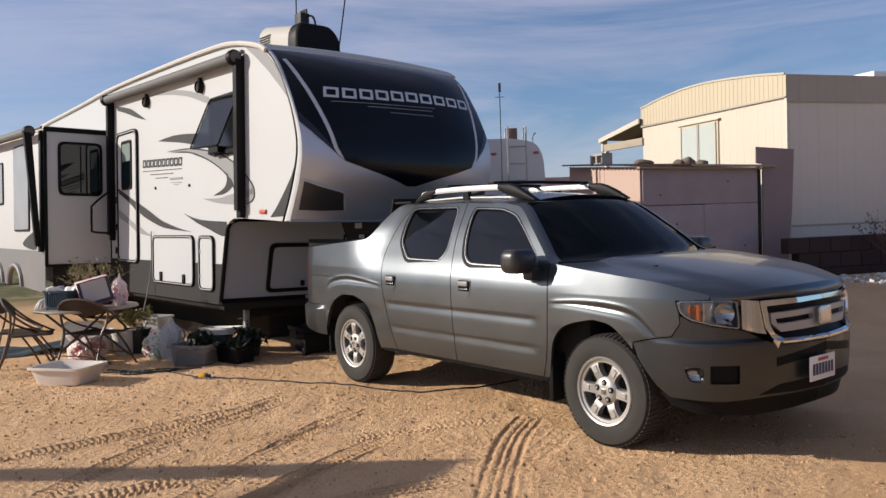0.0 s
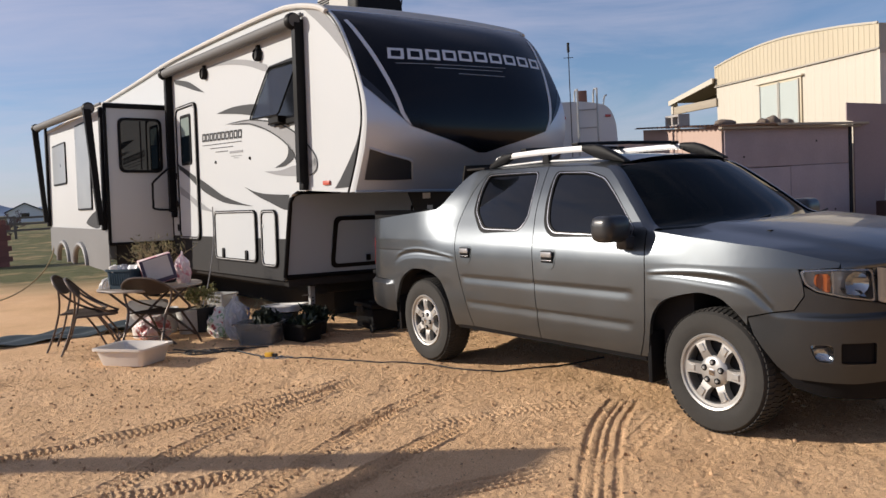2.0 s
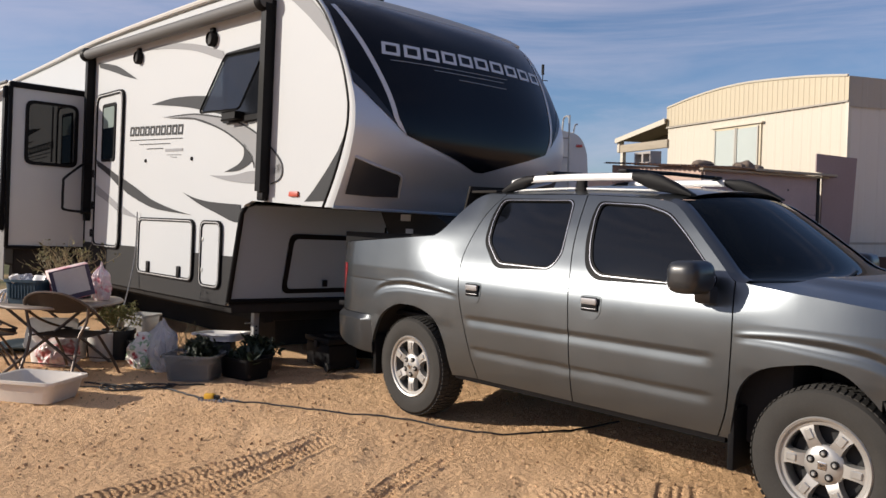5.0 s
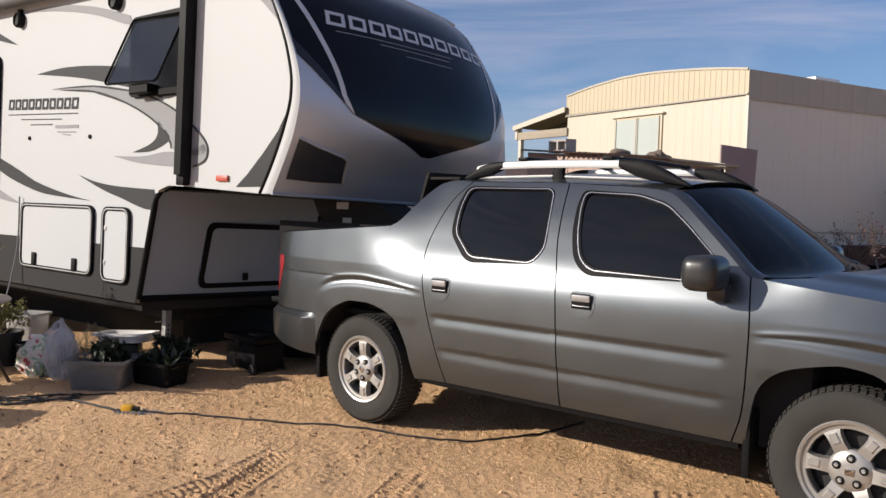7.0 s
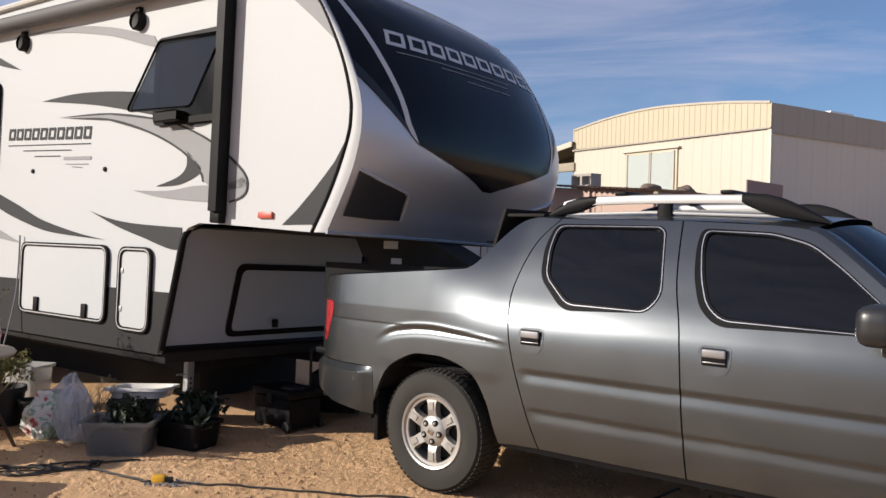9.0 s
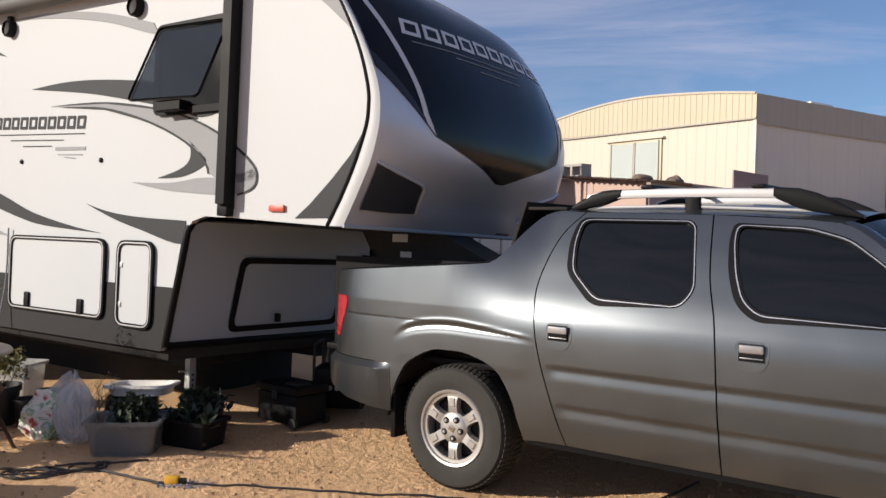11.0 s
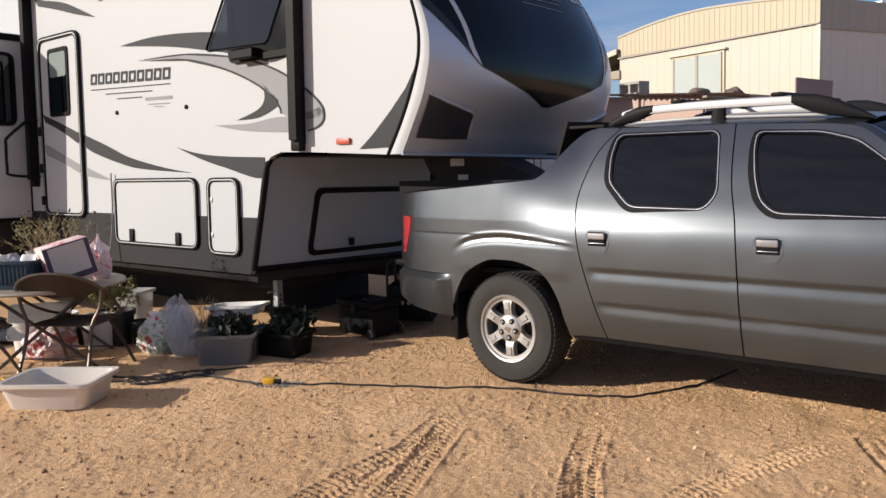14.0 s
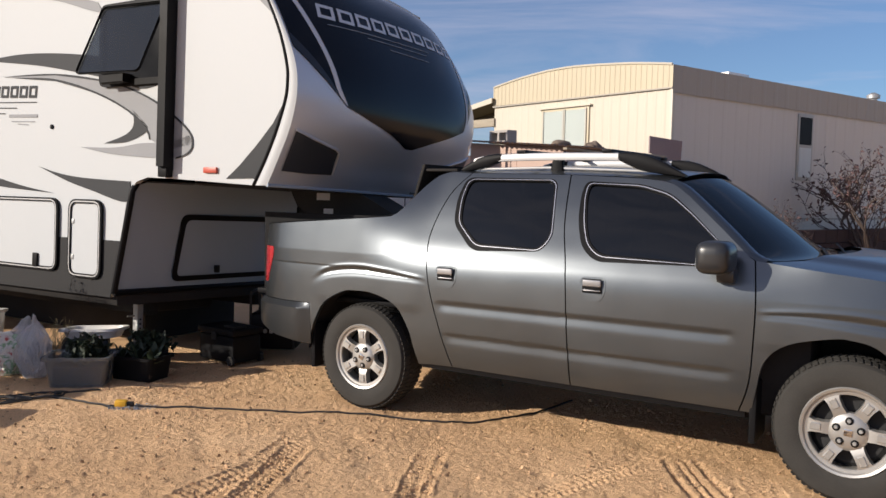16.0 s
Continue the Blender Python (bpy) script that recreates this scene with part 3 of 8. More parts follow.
for nm, o, w, hx in (("rear_door", [(p[0] + G, p[1]) for p in SEAM1[::-1]] + [(p[0] - G, p[1]) for p in SEAM2], W1, 0.70),
                     ("front_door", [(p[0] + G, p[1]) for p in SEAM2[::-1]] + spline([(1.90, 1.643), (2.06, 1.622), (2.16, 1.57), (2.30, 1.46), (2.45, 1.335), (2.58, 1.222)], 3) + [(p[0] - G, p[1]) for p in SEAM3], W2, 1.716)):
    wr = rounded(w, 0.05)
    cx, cz = sum(p[0] for p in wr) / len(wr), sum(p[1] for p in wr) / len(wr)

    def grow(k, low=0.0):
        """The window's outline moved out by k, and by low more towards the rear and the sill."""
        out = []
        for x, z in wr:
            d = max(math.hypot(x - cx, z - cz), 0.1)
            nx, nz = (x - cx) / d, (z - cz) / d
            q = k + low * smooth01(-0.75 * nx - 0.75 * nz + 0.25)
            out.append((x + q * nx, z + q * nz))
        return out

    for side in (0, 1):
        def lay(bm, side=side):
            return flip(bm, YC) if side else bm
        door = part(nm, lay(sheet(o, (grow(0.013, 0.026),), (0.03, 0.0115), body, 0.03)), M_PAINT, truck)
        # the extra rear and sill width paints the recess's dark reflection in seal black
        part("window_seal", lay(sheet(grow(0.013, 0.026), (grow(-0.012),), None, lambda s, z: body(s, z, -0.002), 0.015)), M_RIM, door, "black window seal, widened to paint the dark door recess")
        part("chrome_trim", lay(sheet(grow(0.0055), (grow(0.0),), None, lambda s, z: body(s, z, 0.004), 0.008)), M_BRIGHT, door)
        part("window_pane", lay(sheet(grow(-0.013), (), (0.08, 0.05), lambda s, z: body(s, z, -0.016 + 0.018 * math.sin(math.pi * min(max((z - 1.17) / 0.46, 0), 1)) * math.sin(math.pi * min(max((s - (0.65 if s < 1.46 else 1.5)) / (0.78 if s < 1.46 else 1.0), 0), 1))))), M_TINT, door, "dark tinted glass")
        cup = rounded([(hx - 0.072, 1.058), (hx + 0.085, 1.062), (hx + 0.085, 0.965), (hx + 0.055, 0.915), (hx - 0.045, 0.915), (hx - 0.072, 0.965)], 0.03)
        part("handle_recess", lay(sheet(cup, (), None, lambda s, z: body(s, z, 0.0025), 0.004)), M_PAINT, door)
        hb = bmesh.new()
        box(hb, hx - 0.050, hx + 0.064, -0.058, -0.040, 1.004, 1.044, 0.0085, 3)
        box(hb, hx - 0.046, hx + 0.062, -0.052, -0.044, 0.978, 0.983, 0.002)
        part("handle_hole", lay(bbox(hx - 0.052, hx + 0.064, -0.050, -0.046, 0.966, 1.050, 0.0018)), M_BLACK, door)
        part("door_handle", lay(hb), M_HANDLE, door, "chrome door handle")
# front fender
ARCH_F = spline([(2.635, 0.40), (2.655, 0.519), (2.692, 0.683), (2.802, 0.785), (3.006, 0.838), (3.1, 0.84), (3.214, 0.81), (3.34, 0.70), (3.385, 0.63)], 4)
HOOD_E = spline([(2.62, 1.205), (2.80, 1.185), (3.1, 1.155), (3.263, 1.137), (3.5, 1.11), (3.66, 1.075), (3.85, 1.03)], 4)
HL = [(3.645, 0.99), (4.02, 0.99), (4.03, 0.817), (3.861, 0.845), (3.726, 0.879), (3.67, 0.917)]
fend = [(p[0] + G, p[1]) for p in SEAM3[::-1]] + HOOD_E[1:] + [(3.84, 1.005), (3.638, 0.998), (3.660, 0.915), (3.667, 0.857), (3.614, 0.779), (3.50, 0.762), (3.36, 0.728)] + ARCH_F[::-1][3:]
both("front_fender", sheet(fend, (), (0.02, 0.0062), body, 0.03), M_PAINT)
# bumpers
BF = [(3.365, 0.720), (3.50, 0.755), (3.618, 0.772), (3.672, 0.853), (3.668, 0.905), (3.724, 0.872), (3.859, 0.838), (4.03, 0.811), (4.07, 0.80), (4.25, 0.71), (S1, 0.70), (S1, 0.40), (4.2, 0.40), (3.9, 0.385), (3.60, 0.40), (3.52, 0.46), (3.44, 0.56), (3.395, 0.63)]
FOG, FOGB = rounded([(3.685, 0.595), (3.80, 0.597), (3.805, 0.50), (3.72, 0.505)], 0.03), rounded([(3.835, 0.607), (4.004, 0.606), (4.004, 0.492), (3.835, 0.496)], 0.012)
SLOT = [(4.25, 0.635), (S1, 0.690), (S1, 0.635), (4.25, 0.582)]
MOUTH = [(4.13, 0.415), (4.277, 0.469), (4.517, 0.48), (S1, 0.50), (S1, 0.41)]
both("front_bumper", sheet(BF, (FOG, FOGB), (0.04, 0.010), body, 0.012), M_BUMPER, "dark grey moulded front bumper")
both("fog_lamp", sheet(FOG, (), (0.04, 0.03), lambda s, z: body(s, z, -0.012), 0.03), M_CLEAR, "clear fog lamp")
both("fog_reflector", sheet(FOG, (), (0.012, 0.012), lambda s, z: body(s, z, -0.06 + 10.0 * ((s - 3.75) ** 2 + (z - 0.55) ** 2))), M_CHROME)
both("fog_blank", sheet(FOGB, (), (0.04, 0.03), lambda s, z: body(s, z, -0.018)), M_BLACK)
both("lower_intake", sheet(MOUTH, (), (0.05, 0.03), lambda s, z: body(s, z, 0.003), 0.02), M_BLACK)
both("air_intake", sheet(SLOT, (), (0.05, 0.03), lambda s, z: body(s, z, 0.003), 0.02), M_BLACK)
LIPB = [(3.52, 0.42), (3.9, 0.40), (S1, 0.41), (S1, 0.30), (4.1, 0.28), (3.75, 0.30), (3.6, 0.34)]
both("lower_lip", sheet(LIPB, (), (0.06, 0.04), lambda s, z: body(s, z, -0.03), 0.04), M_BLACK)
BR = [(S0, 0.711), (-1.30, 0.711), (-0.463, 0.711), (-0.452, 0.52), (-0.458, 0.41), (-0.80, 0.45), (-1.02, 0.505), (-1.2, 0.545), (-1.3, 0.55), (S0, 0.55)]
both("rear_bumper", sheet(BR, (), (0.04, 0.0105), body, 0.03), M_BUMPER)
both("tailgate", sheet([(S0, 1.24), (-1.303, 1.24), (-1.303, 0.715), (S0, 0.715)], (), (0.08, 0.06), body, 0.05), M_PAINT)
# headlights and grille
for side in (0, 1):
    lay = (lambda bm: flip(bm, YC)) if side else (lambda bm: bm)
    lamp = part("headlight", lay(sheet(rounded(HL, 0.02), (), (0.04, 0.03), lambda s, z: body(s, z, 0.004), 0.05)), M_CLEAR, truck, "clear headlight with an amber turn signal")
    part("lamp_housing", lay(sheet(rounded(HL, 0.02), (), (0.04, 0.03), lambda s, z: body(s, z, -0.075))), M_LAMPGREY, lamp)
    rim = [(3.87 + (p[0] - 3.87) * 0.94, 0.912 + (p[1] - 0.912) * 0.90) for p in HL]
    part("bezel", lay(sheet(rounded(HL, 0.02), (rounded(rim, 0.02),), None, lambda s, z: body(s, z, -0.012), 0.01)), M_BRIGHT, lamp, "bright bezel inside the lens")
    for s0, z0, r0 in ((3.935, 0.915, 0.062), (3.765, 0.922, 0.038)):
        bowl = [(s0 + r0 * 1.05 * math.cos(k * math.pi / 10), z0 + r0 * math.sin(k * math.pi / 10)) for k in range(20)]
        part("reflector", lay(sheet(bowl, (), (0.012, 0.012), lambda s, z, s0=s0, z0=z0, r0=r0: body(s, z, -0.065 + 0.045 * ((s - s0) ** 2 + (z - z0) ** 2) / r0 ** 2))), M_CHROME, lamp, "mirror reflector bowl")
    part("lower_reflector", lay(sheet(rounded([(3.855, 0.893), (4.005, 0.880), (4.008, 0.838), (3.87, 0.858)], 0.012), (), (0.02, 0.012), lambda s, z: body(s, z, -0.035 - 0.5 * (z - 0.83)))), M_CHROME, lamp)
    part("turn_signal", lay(sheet(rounded([(3.732, 0.972), (3.797, 0.970), (3.798, 0.868), (3.752, 0.882), (3.722, 0.922)], 0.02), (), (0.02, 0.02), lambda s, z: body(s, z, -0.022 + 0.012 * math.sin(s * 90)), 0.012)), M_AMBER, lamp, "amber turn signal")
    part("divider", lay(sheet([(3.803, 0.98), (3.815, 0.98), (3.818, 0.855), (3.806, 0.858)], (), None, lambda s, z: body(s, z, -0.018), 0.02)), M_BRIGHT, lamp)
fwd = lambda o: (lambda s, z: body(s, z, o))
gsur = [(4.150, 0.985), (4.19, 0.987), (S1, 0.99), (S1, 0.962), (4.190, 0.952), (4.205, 0.84), (4.245, 0.78), (4.305, 0.750), (S1, 0.745), (S1, 0.718), (4.285, 0.724), (4.225, 0.752), (4.180, 0.82)]
flank = [(4.035, 0.998), (4.146, 0.984), (4.176, 0.82), (4.196, 0.782), (4.13, 0.792), (4.036, 0.820)]
both("grille_flank", sheet(flank, (), (0.02, 0.02), lambda s, z: body(s, z, 0.004 + 0.012 * smooth01((s - 4.04) / 0.1)), 0.04), M_CHROME, "chrome flank of the grille")
both("grille_surround", sheet(gsur, (), (0.03, 0.015), lambda s, z: body(s, z, 0.022 + 0.010 * math.sin(math.pi * min(max((z - 0.69) / 0.32, 0), 1))), 0.05), M_CHROME, "chrome grille surround")
both("grille_mesh", sheet([(4.18, 0.965), (S1, 0.965), (S1, 0.73), (4.29, 0.73), (4.2, 0.83)], (), (0.06, 0.06), fwd(-0.02)), M_BLACK)
both("grille_bar", sheet([(4.232, 0.905), (S1, 0.915), (S1, 0.79), (4.31, 0.785), (4.235, 0.84)], ([(4.265, 0.868), (S1 - 0.09, 0.878), (S1 - 0.09, 0.842), (4.282, 0.835)],), (0.04, 0.02), fwd(0.012), 0.03), M_SILVER, "silver grille bar")
bd = bmesh.new()
box(bd, 4.095, 4.115, YC - 0.075, YC + 0.075, 0.80, 0.92, 0.015)
part("badge", bd, M_BRIGHT, truck, "plain chrome badge on the grille")
# hood
def hood(u, v):
    e = body(lerp(2.66, 3.85, v), curve_at(HOOD_E, lerp(2.66, 3.85, v)))
    w = 2 * u - 1
    nose = lerp(3.02, 4.05, v)
    x = e.x + (nose - e.x) * (1 - abs(w) ** 2.4)
    zc = lerp(1.215, 1.055, v ** 1.7)
    z = e.z + (zc - e.z) * (1 - abs(w) ** 2.2) + 0.025 * smooth01((0.78 - abs(w)) / 0.16) * (1 - 0.6 * v)
    return Vector((x, YC + w * (YC - e.y), z))
part("hood", grid(44, 24, hood), M_PAINT, truck)
def nose(u, v):
    a = hood(u, 1)
    w = 2 * u - 1
    b = body(S1 - abs(w) * (S1 - 3.85), 0.99)
    y = b.y if w < 0 else 2 * YC - b.y
    q = Vector((b.x, y, lerp(0.985, 1.0, abs(w))))
    p = a.lerp(q, v)
    p.x += 0.025 * math.sin(math.pi * v) * (1 - abs(w) ** 3)
    return p
part("hood_edge", grid(44, 6, nose), M_PAINT, truck)
# cab roof, windshield, rear buttress
ROOF_E = spline([(0.42, 1.625), (0.54, 1.684), (0.70, 1.674), (1.43, 1.666), (1.90, 1.645), (2.07, 1.622)], 4)
def roof(u, v):
    s = lerp(0.50, 2.07, v)
    e = body(s, curve_at(ROOF_E, s))
    w = 2 * u - 1
    zc = 1.745 - 0.05 * (2 * v - 1) ** 2
    return Vector((e.x + (0.10 * v ** 3 - 0.06 * (1 - v) ** 3) * (1 - w * w), YC + w * (YC - e.y), e.z + (zc - e.z) * (1 - abs(w) ** 2.6)))
part("roof", grid(36, 20, roof), M_PAINT, truck)
APIL = spline([(2.07, 1.622), (2.16, 1.57), (2.30, 1.46), (2.45, 1.335), (2.58, 1.222), (2.66, 1.195)], 4)
def shield(u, v):
    s = lerp(2.10, 2.68, v)
    e = body(s, curve_at(APIL, s))
    w = (2 * u - 1) * 0.975
    ex = e.x + (0.08 + 0.13 * v) * (1 - w * w)
    return Vector((ex, YC + w * (YC - e.y - 0.012), e.z + 0.05 * (1 - v) * (1 - w * w) + 0.01))
part("windshield", grid(30, 14, shield), M_SHIELD, truck, "tinted windshield glass")
def pillar(u, v):
    s = lerp(2.05, 2.66, v)
    e = body(s, curve_at(APIL, s))
    q = Vector((e.x + 0.035, e.y + 0.07, e.z + 0.014))
    return e.lerp(q, u) + Vector((0, 0, 0.012 * math.sin(math.pi * u)))
both("windshield_pillar", grid(4, 14, pillar), M_PAINT)
part("cowl", grid(20, 3, lambda u, v: shield(u, 1).lerp(hood(u, 0), v) - Vector((0, 0, 0.022))), M_BLACK, truck)
for yy in (0.55, 1.25):
    wp = bmesh.new()
    tube(wp, [(2.93, yy, 1.165), (2.86, yy + 0.25, 1.215), (2.80, yy + 0.5, 1.235)], 0.008, 6)
    part("wiper", wp, M_BLACK, truck)
# rear of the cab: glass set between black buttress sides
part("rear_window", grid(10, 4, lambda u, v: Vector((lerp(0.46, 0.40, v), lerp(0.32, 2 * YC - 0.32, u), lerp(1.28, 1.66, v)))), M_TINT, truck)
bk = bmesh.new()
vs = box(bk, 0.0, 0.022, 0.31, 2 * YC - 0.31, 1.30, 1.735, 0.004)
for v in vs:
    v.co.x += 0.135 + (v.co.z - 1.30) * 0.33
part("rear_cab_panel", bk, M_VOID, truck, "black panel behind the cab")
part("cab_back", bbox(0.36, 0.42, 0.25, 2 * YC - 0.25, 0.75, 1.30, 0.02), M_PAINT, truck)
part("roof_spoiler", bbox(0.30, 0.56, 0.32, 2 * YC - 0.32, 1.685, 1.704, 0.006), M_VOID, truck)
# bed
part("bed_floor", bbox(-1.15, 0.36, 0.12, 2 * YC - 0.12, 0.72, 0.76, 0.01), M_BLACK, truck)
def bedcap(u, v):
    s = lerp(-1.25, 0.22, v)
    e = body(s, curve_at(BACK, s))
    return Vector((e.x, lerp(e.y, 0.17, u), e.z + 0.012 * math.sin(math.pi * u)))
both("bed_rail_cap", grid(3, 20, bedcap), M_BLACK)
both("bed_liner", grid(2, 2, lambda u, v: Vector((lerp(-1.12, 0.36, u), 0.17, lerp(0.76, 1.36, v)))), M_BLACK)
# cab interior and floor pan
ins = bmesh.new()
box(ins, 0.48, 2.9, 0.10, 2 * YC - 0.10, 0.36, 0.86, 0.03)
part("floor_pan", ins, M_VOID, truck)
for xs in (0.75, 1.65):
    for ys in (0.55, 1.35):
        st = bmesh.new()
        box(st, xs - 0.02, xs + 0.45, ys - 0.25, ys + 0.25, 0.84, 1.0, 0.05)
        box(st, xs - 0.12, xs + 0.02, ys - 0.25, ys + 0.25, 0.84, 1.38, 0.05)
        box(st, xs - 0.12, xs - 0.02, ys - 0.13, ys + 0.13, 1.40, 1.56, 0.04)
        part("seat", st, M_BLACK, truck)
dash = bmesh.new()
box(dash, 2.42, 2.85, 0.14, 2 * YC - 0.14, 0.85, 1.14, 0.06)
part("dashboard", dash, M_BLACK, truck)
mir = bmesh.new()
box(mir, 2.20, 2.23, YC - 0.12, YC + 0.12, 1.50, 1.57, 0.012)
part("interior_mirror", mir, M_BLACK, truck)
und = bmesh.new()
box(und, -0.72, 3.8, 0.35, 2 * YC - 0.35, 0.30, 0.44, 0.02)
box(und, 0.48, 2.62, 0.14, 0.26, 0.32, 0.42, 0.02)
box(und, 0.48, 2.62, 2 * YC - 0.26, 2 * YC - 0.14, 0.32, 0.42, 0.02)
box(und, 3.3, 3.9, 0.3, 2 * YC - 0.3, 0.40, 0.95, 0.02)
part("underbody", und, M_VOID, truck)
both("sill", sheet([(0.49, 0.405), (2.60, 0.405), (2.60, 0.365), (0.52, 0.365)], (), (0.2, 0.03), lambda s, z: body(s, z, -0.012), 0.05), M_BLACK)
for xc in (0.0, 3.1):
    lin = bmesh.new()
    pr = [(0.50 * math.cos(a), 0.37 + 0.50 * math.sin(a)) for a in (math.pi * k / 14 for k in range(15))]
    r0 = [lin.verts.new((xc + p[0], 0.1 if xc else 0.0, p[1])) for p in pr]
    r1 = [lin.verts.new((xc + p[0], 0.42, p[1])) for p in pr]
    for i in range(14):
        lin.faces.new((r0[i], r0[i + 1], r1[i + 1], r1[i]))
    lin.faces.new(r1)
    both("wheel_well", lin, M_VOID)
    mud = bmesh.new()
    box(mud, xc - 0.475, xc - 0.44, -0.03 if xc else 0.0, 0.24, 0.235, 0.56, 0.008)
    both("mud_flap", mud, M_BLACK)
# mirrors
mr = bmesh.new()
vs = box(mr, 2.355, 2.535, -0.24, -0.015, 1.135, 1.31, 0.07, 5)
for v in vs:
    v.co.x += 0.05 * (v.co.y + 0.12)
box(mr, 2.43, 2.53, -0.08, 0.10, 1.08, 1.17, 0.025)
both("wing_mirror", mr, mat("mirror_shell", (0.018, 0.019, 0.021), 0.35, 0, 0.1, 5, 0.05, 80, coat=0.3), "black wing mirror")
# wheels
TY = [(0.225, 0.0), (0.245, -0.012), (0.30, -0.018), (0.345, -0.008), (0.362, 0.012), (0.369, 0.04), (0.371, 0.115), (0.369, 0.19), (0.362, 0.218), (0.345, 0.238), (0.30, 0.248), (0.225, 0.23)]
def wheel(xc, yc, sgn, turn):
    tyre = bmesh.new()
    lathe(tyre, TY + [(0.205, 0.2), (0.205, 0.02), (0.225, 0.0)], 64, "y", cap=False)
    tread = bmesh.new()
    for k in range(66):
        a0 = 2 * math.pi * k / 66
        for row, (ya, yb, sl) in enumerate(((0.004, 0.055, 0.02), (0.06, 0.112, -0.02), (0.118, 0.17, 0.02), (0.175, 0.226, -0.02))):
            a = a0 + (0.047 if row % 2 else 0.0)
            q = []
            for dy, da in ((ya, -0.032), (yb, -0.032 + sl), (yb, 0.030 + sl), (ya, 0.030)):
                for rr in (0.362, 0.3765 - (0.009 if (row in (0, 3) and ((dy == ya) == (row == 0))) else 0)):
                    q.append(tread.verts.new((rr * math.cos(a + da), dy, rr * math.sin(a + da))))
            lo, hi = q[0::2], q[1::2]
            tread.faces.new(hi)
            for i in range(4):
                tread.faces.new((lo[i], lo[(i + 1) % 4], hi[(i + 1) % 4], hi[i]))
    bmesh.ops.recalc_face_normals(tread, faces=tread.faces)
    root = new("wheel")
    root.parent = truck
    root.matrix_basis = pose(xc, yc, 0.368) @ (pose(0, 0, 0, 0, 0, 180) if sgn < 0 else Matrix.Identity(4)) @ pose(0, 0, 0, 0, turn, 0)
    tagged(part("tread", tread, M_RUBBER, root, "dusty tread blocks"), kind="stuff")
    part("tyre", tyre, M_RUBBER, root, "worn black tyre")
    rim = bmesh.new()
    lathe(rim, [(0.232, -0.006), (0.226, -0.014), (0.214, -0.010), (0.208, 0.002), (0.192, 0.004), (0.188, 0.012), (0.196, 0.05), (0.196, 0.20), (0.205, 0.20), (0.225, 0.02), (0.232, -0.006)], 56, "y", cap=False)
    lathe(rim, [(0.001, -0.006), (0.03, -0.008), (0.062, -0.004), (0.088, 0.004), (0.098, 0.016), (0.098, 0.05), (0.001, 0.05)], 40, "y")
    for k in range(6):
        a = 2 * math.pi * k / 6
        rot = Matrix.Rotation(a, 4, "Y")
        sp = [(0.08, 0.034), (0.112, 0.030), (0.128, 0.029), (0.165, 0.031), (0.194, 0.040)]
        box(rim, 0.128, 0.180, -0.0055, 0.010, -0.018, 0.018, 0.004, 1, rot)
        f, b = [], []
        for r, w in sp:
            yy = 0.0 + 0.012 * ((r - 0.15) / 0.07) ** 2
            f += [rim.verts.new(rot @ Vector((r, yy, -w))), rim.verts.new(rot @ Vector((r, yy, w)))]
            b += [rim.verts.new(rot @ Vector((r, yy + 0.045, -w * 1.1))), rim.verts.new(rot @ Vector((r, yy + 0.045, w * 1.1)))]
        for i in range(4):
            rim.faces.new((f[2 * i], f[2 * i + 1], f[2 * i + 3], f[2 * i + 2]))
            rim.faces.new((f[2 * i], f[2 * i + 2], b[2 * i + 2], b[2 * i]))
            rim.faces.new((f[2 * i + 1], b[2 * i + 1], b[2 * i + 3], f[2 * i + 3]))
    bmesh.ops.recalc_face_normals(rim, faces=rim.faces)
    part("rim", rim, M_ALLOY, root, "silver six-spoke alloy rim")
    part("brake_drum", lathe(bmesh.new(), [(0.001, 0.07), (0.17, 0.07), (0.195, 0.09), (0.195, 0.16), (0.001, 0.16)], 32, "y"), M_STEEL, root)
    cap = bmesh.new()
    box(cap, -0.02, 0.02, -0.014, 0.0, -0.018, 0.018, 0.004)
    part("hub_badge", cap, M_CHROME, root)
    for k in range(5):
        a = 2 * math.pi * (k + 0.25) / 5
        part("lug_pocket", lathe(bmesh.new(), [(0.0195, 0.012), (0.0195, -0.0085), (0.0175, -0.0095), (0.001, -0.0095)], 16, "y", (0.060 * math.cos(a), 0, 0.060 * math.sin(a))), M_BLACK, root)
        nut = lathe(bmesh.new(), [(0.0115, 0.012), (0.0115, -0.012), (0.008, -0.017), (0.001, -0.017)], 6, "y", (0.060 * math.cos(a), 0, 0.060 * math.sin(a)))
        part("lug_nut", nut, M_ZINC, root)
for xc in (0.0, 3.1):
    wheel(xc, 0.0, 1, 3 if xc else 28)
    wheel(xc, 2 * YC, -1, 5)
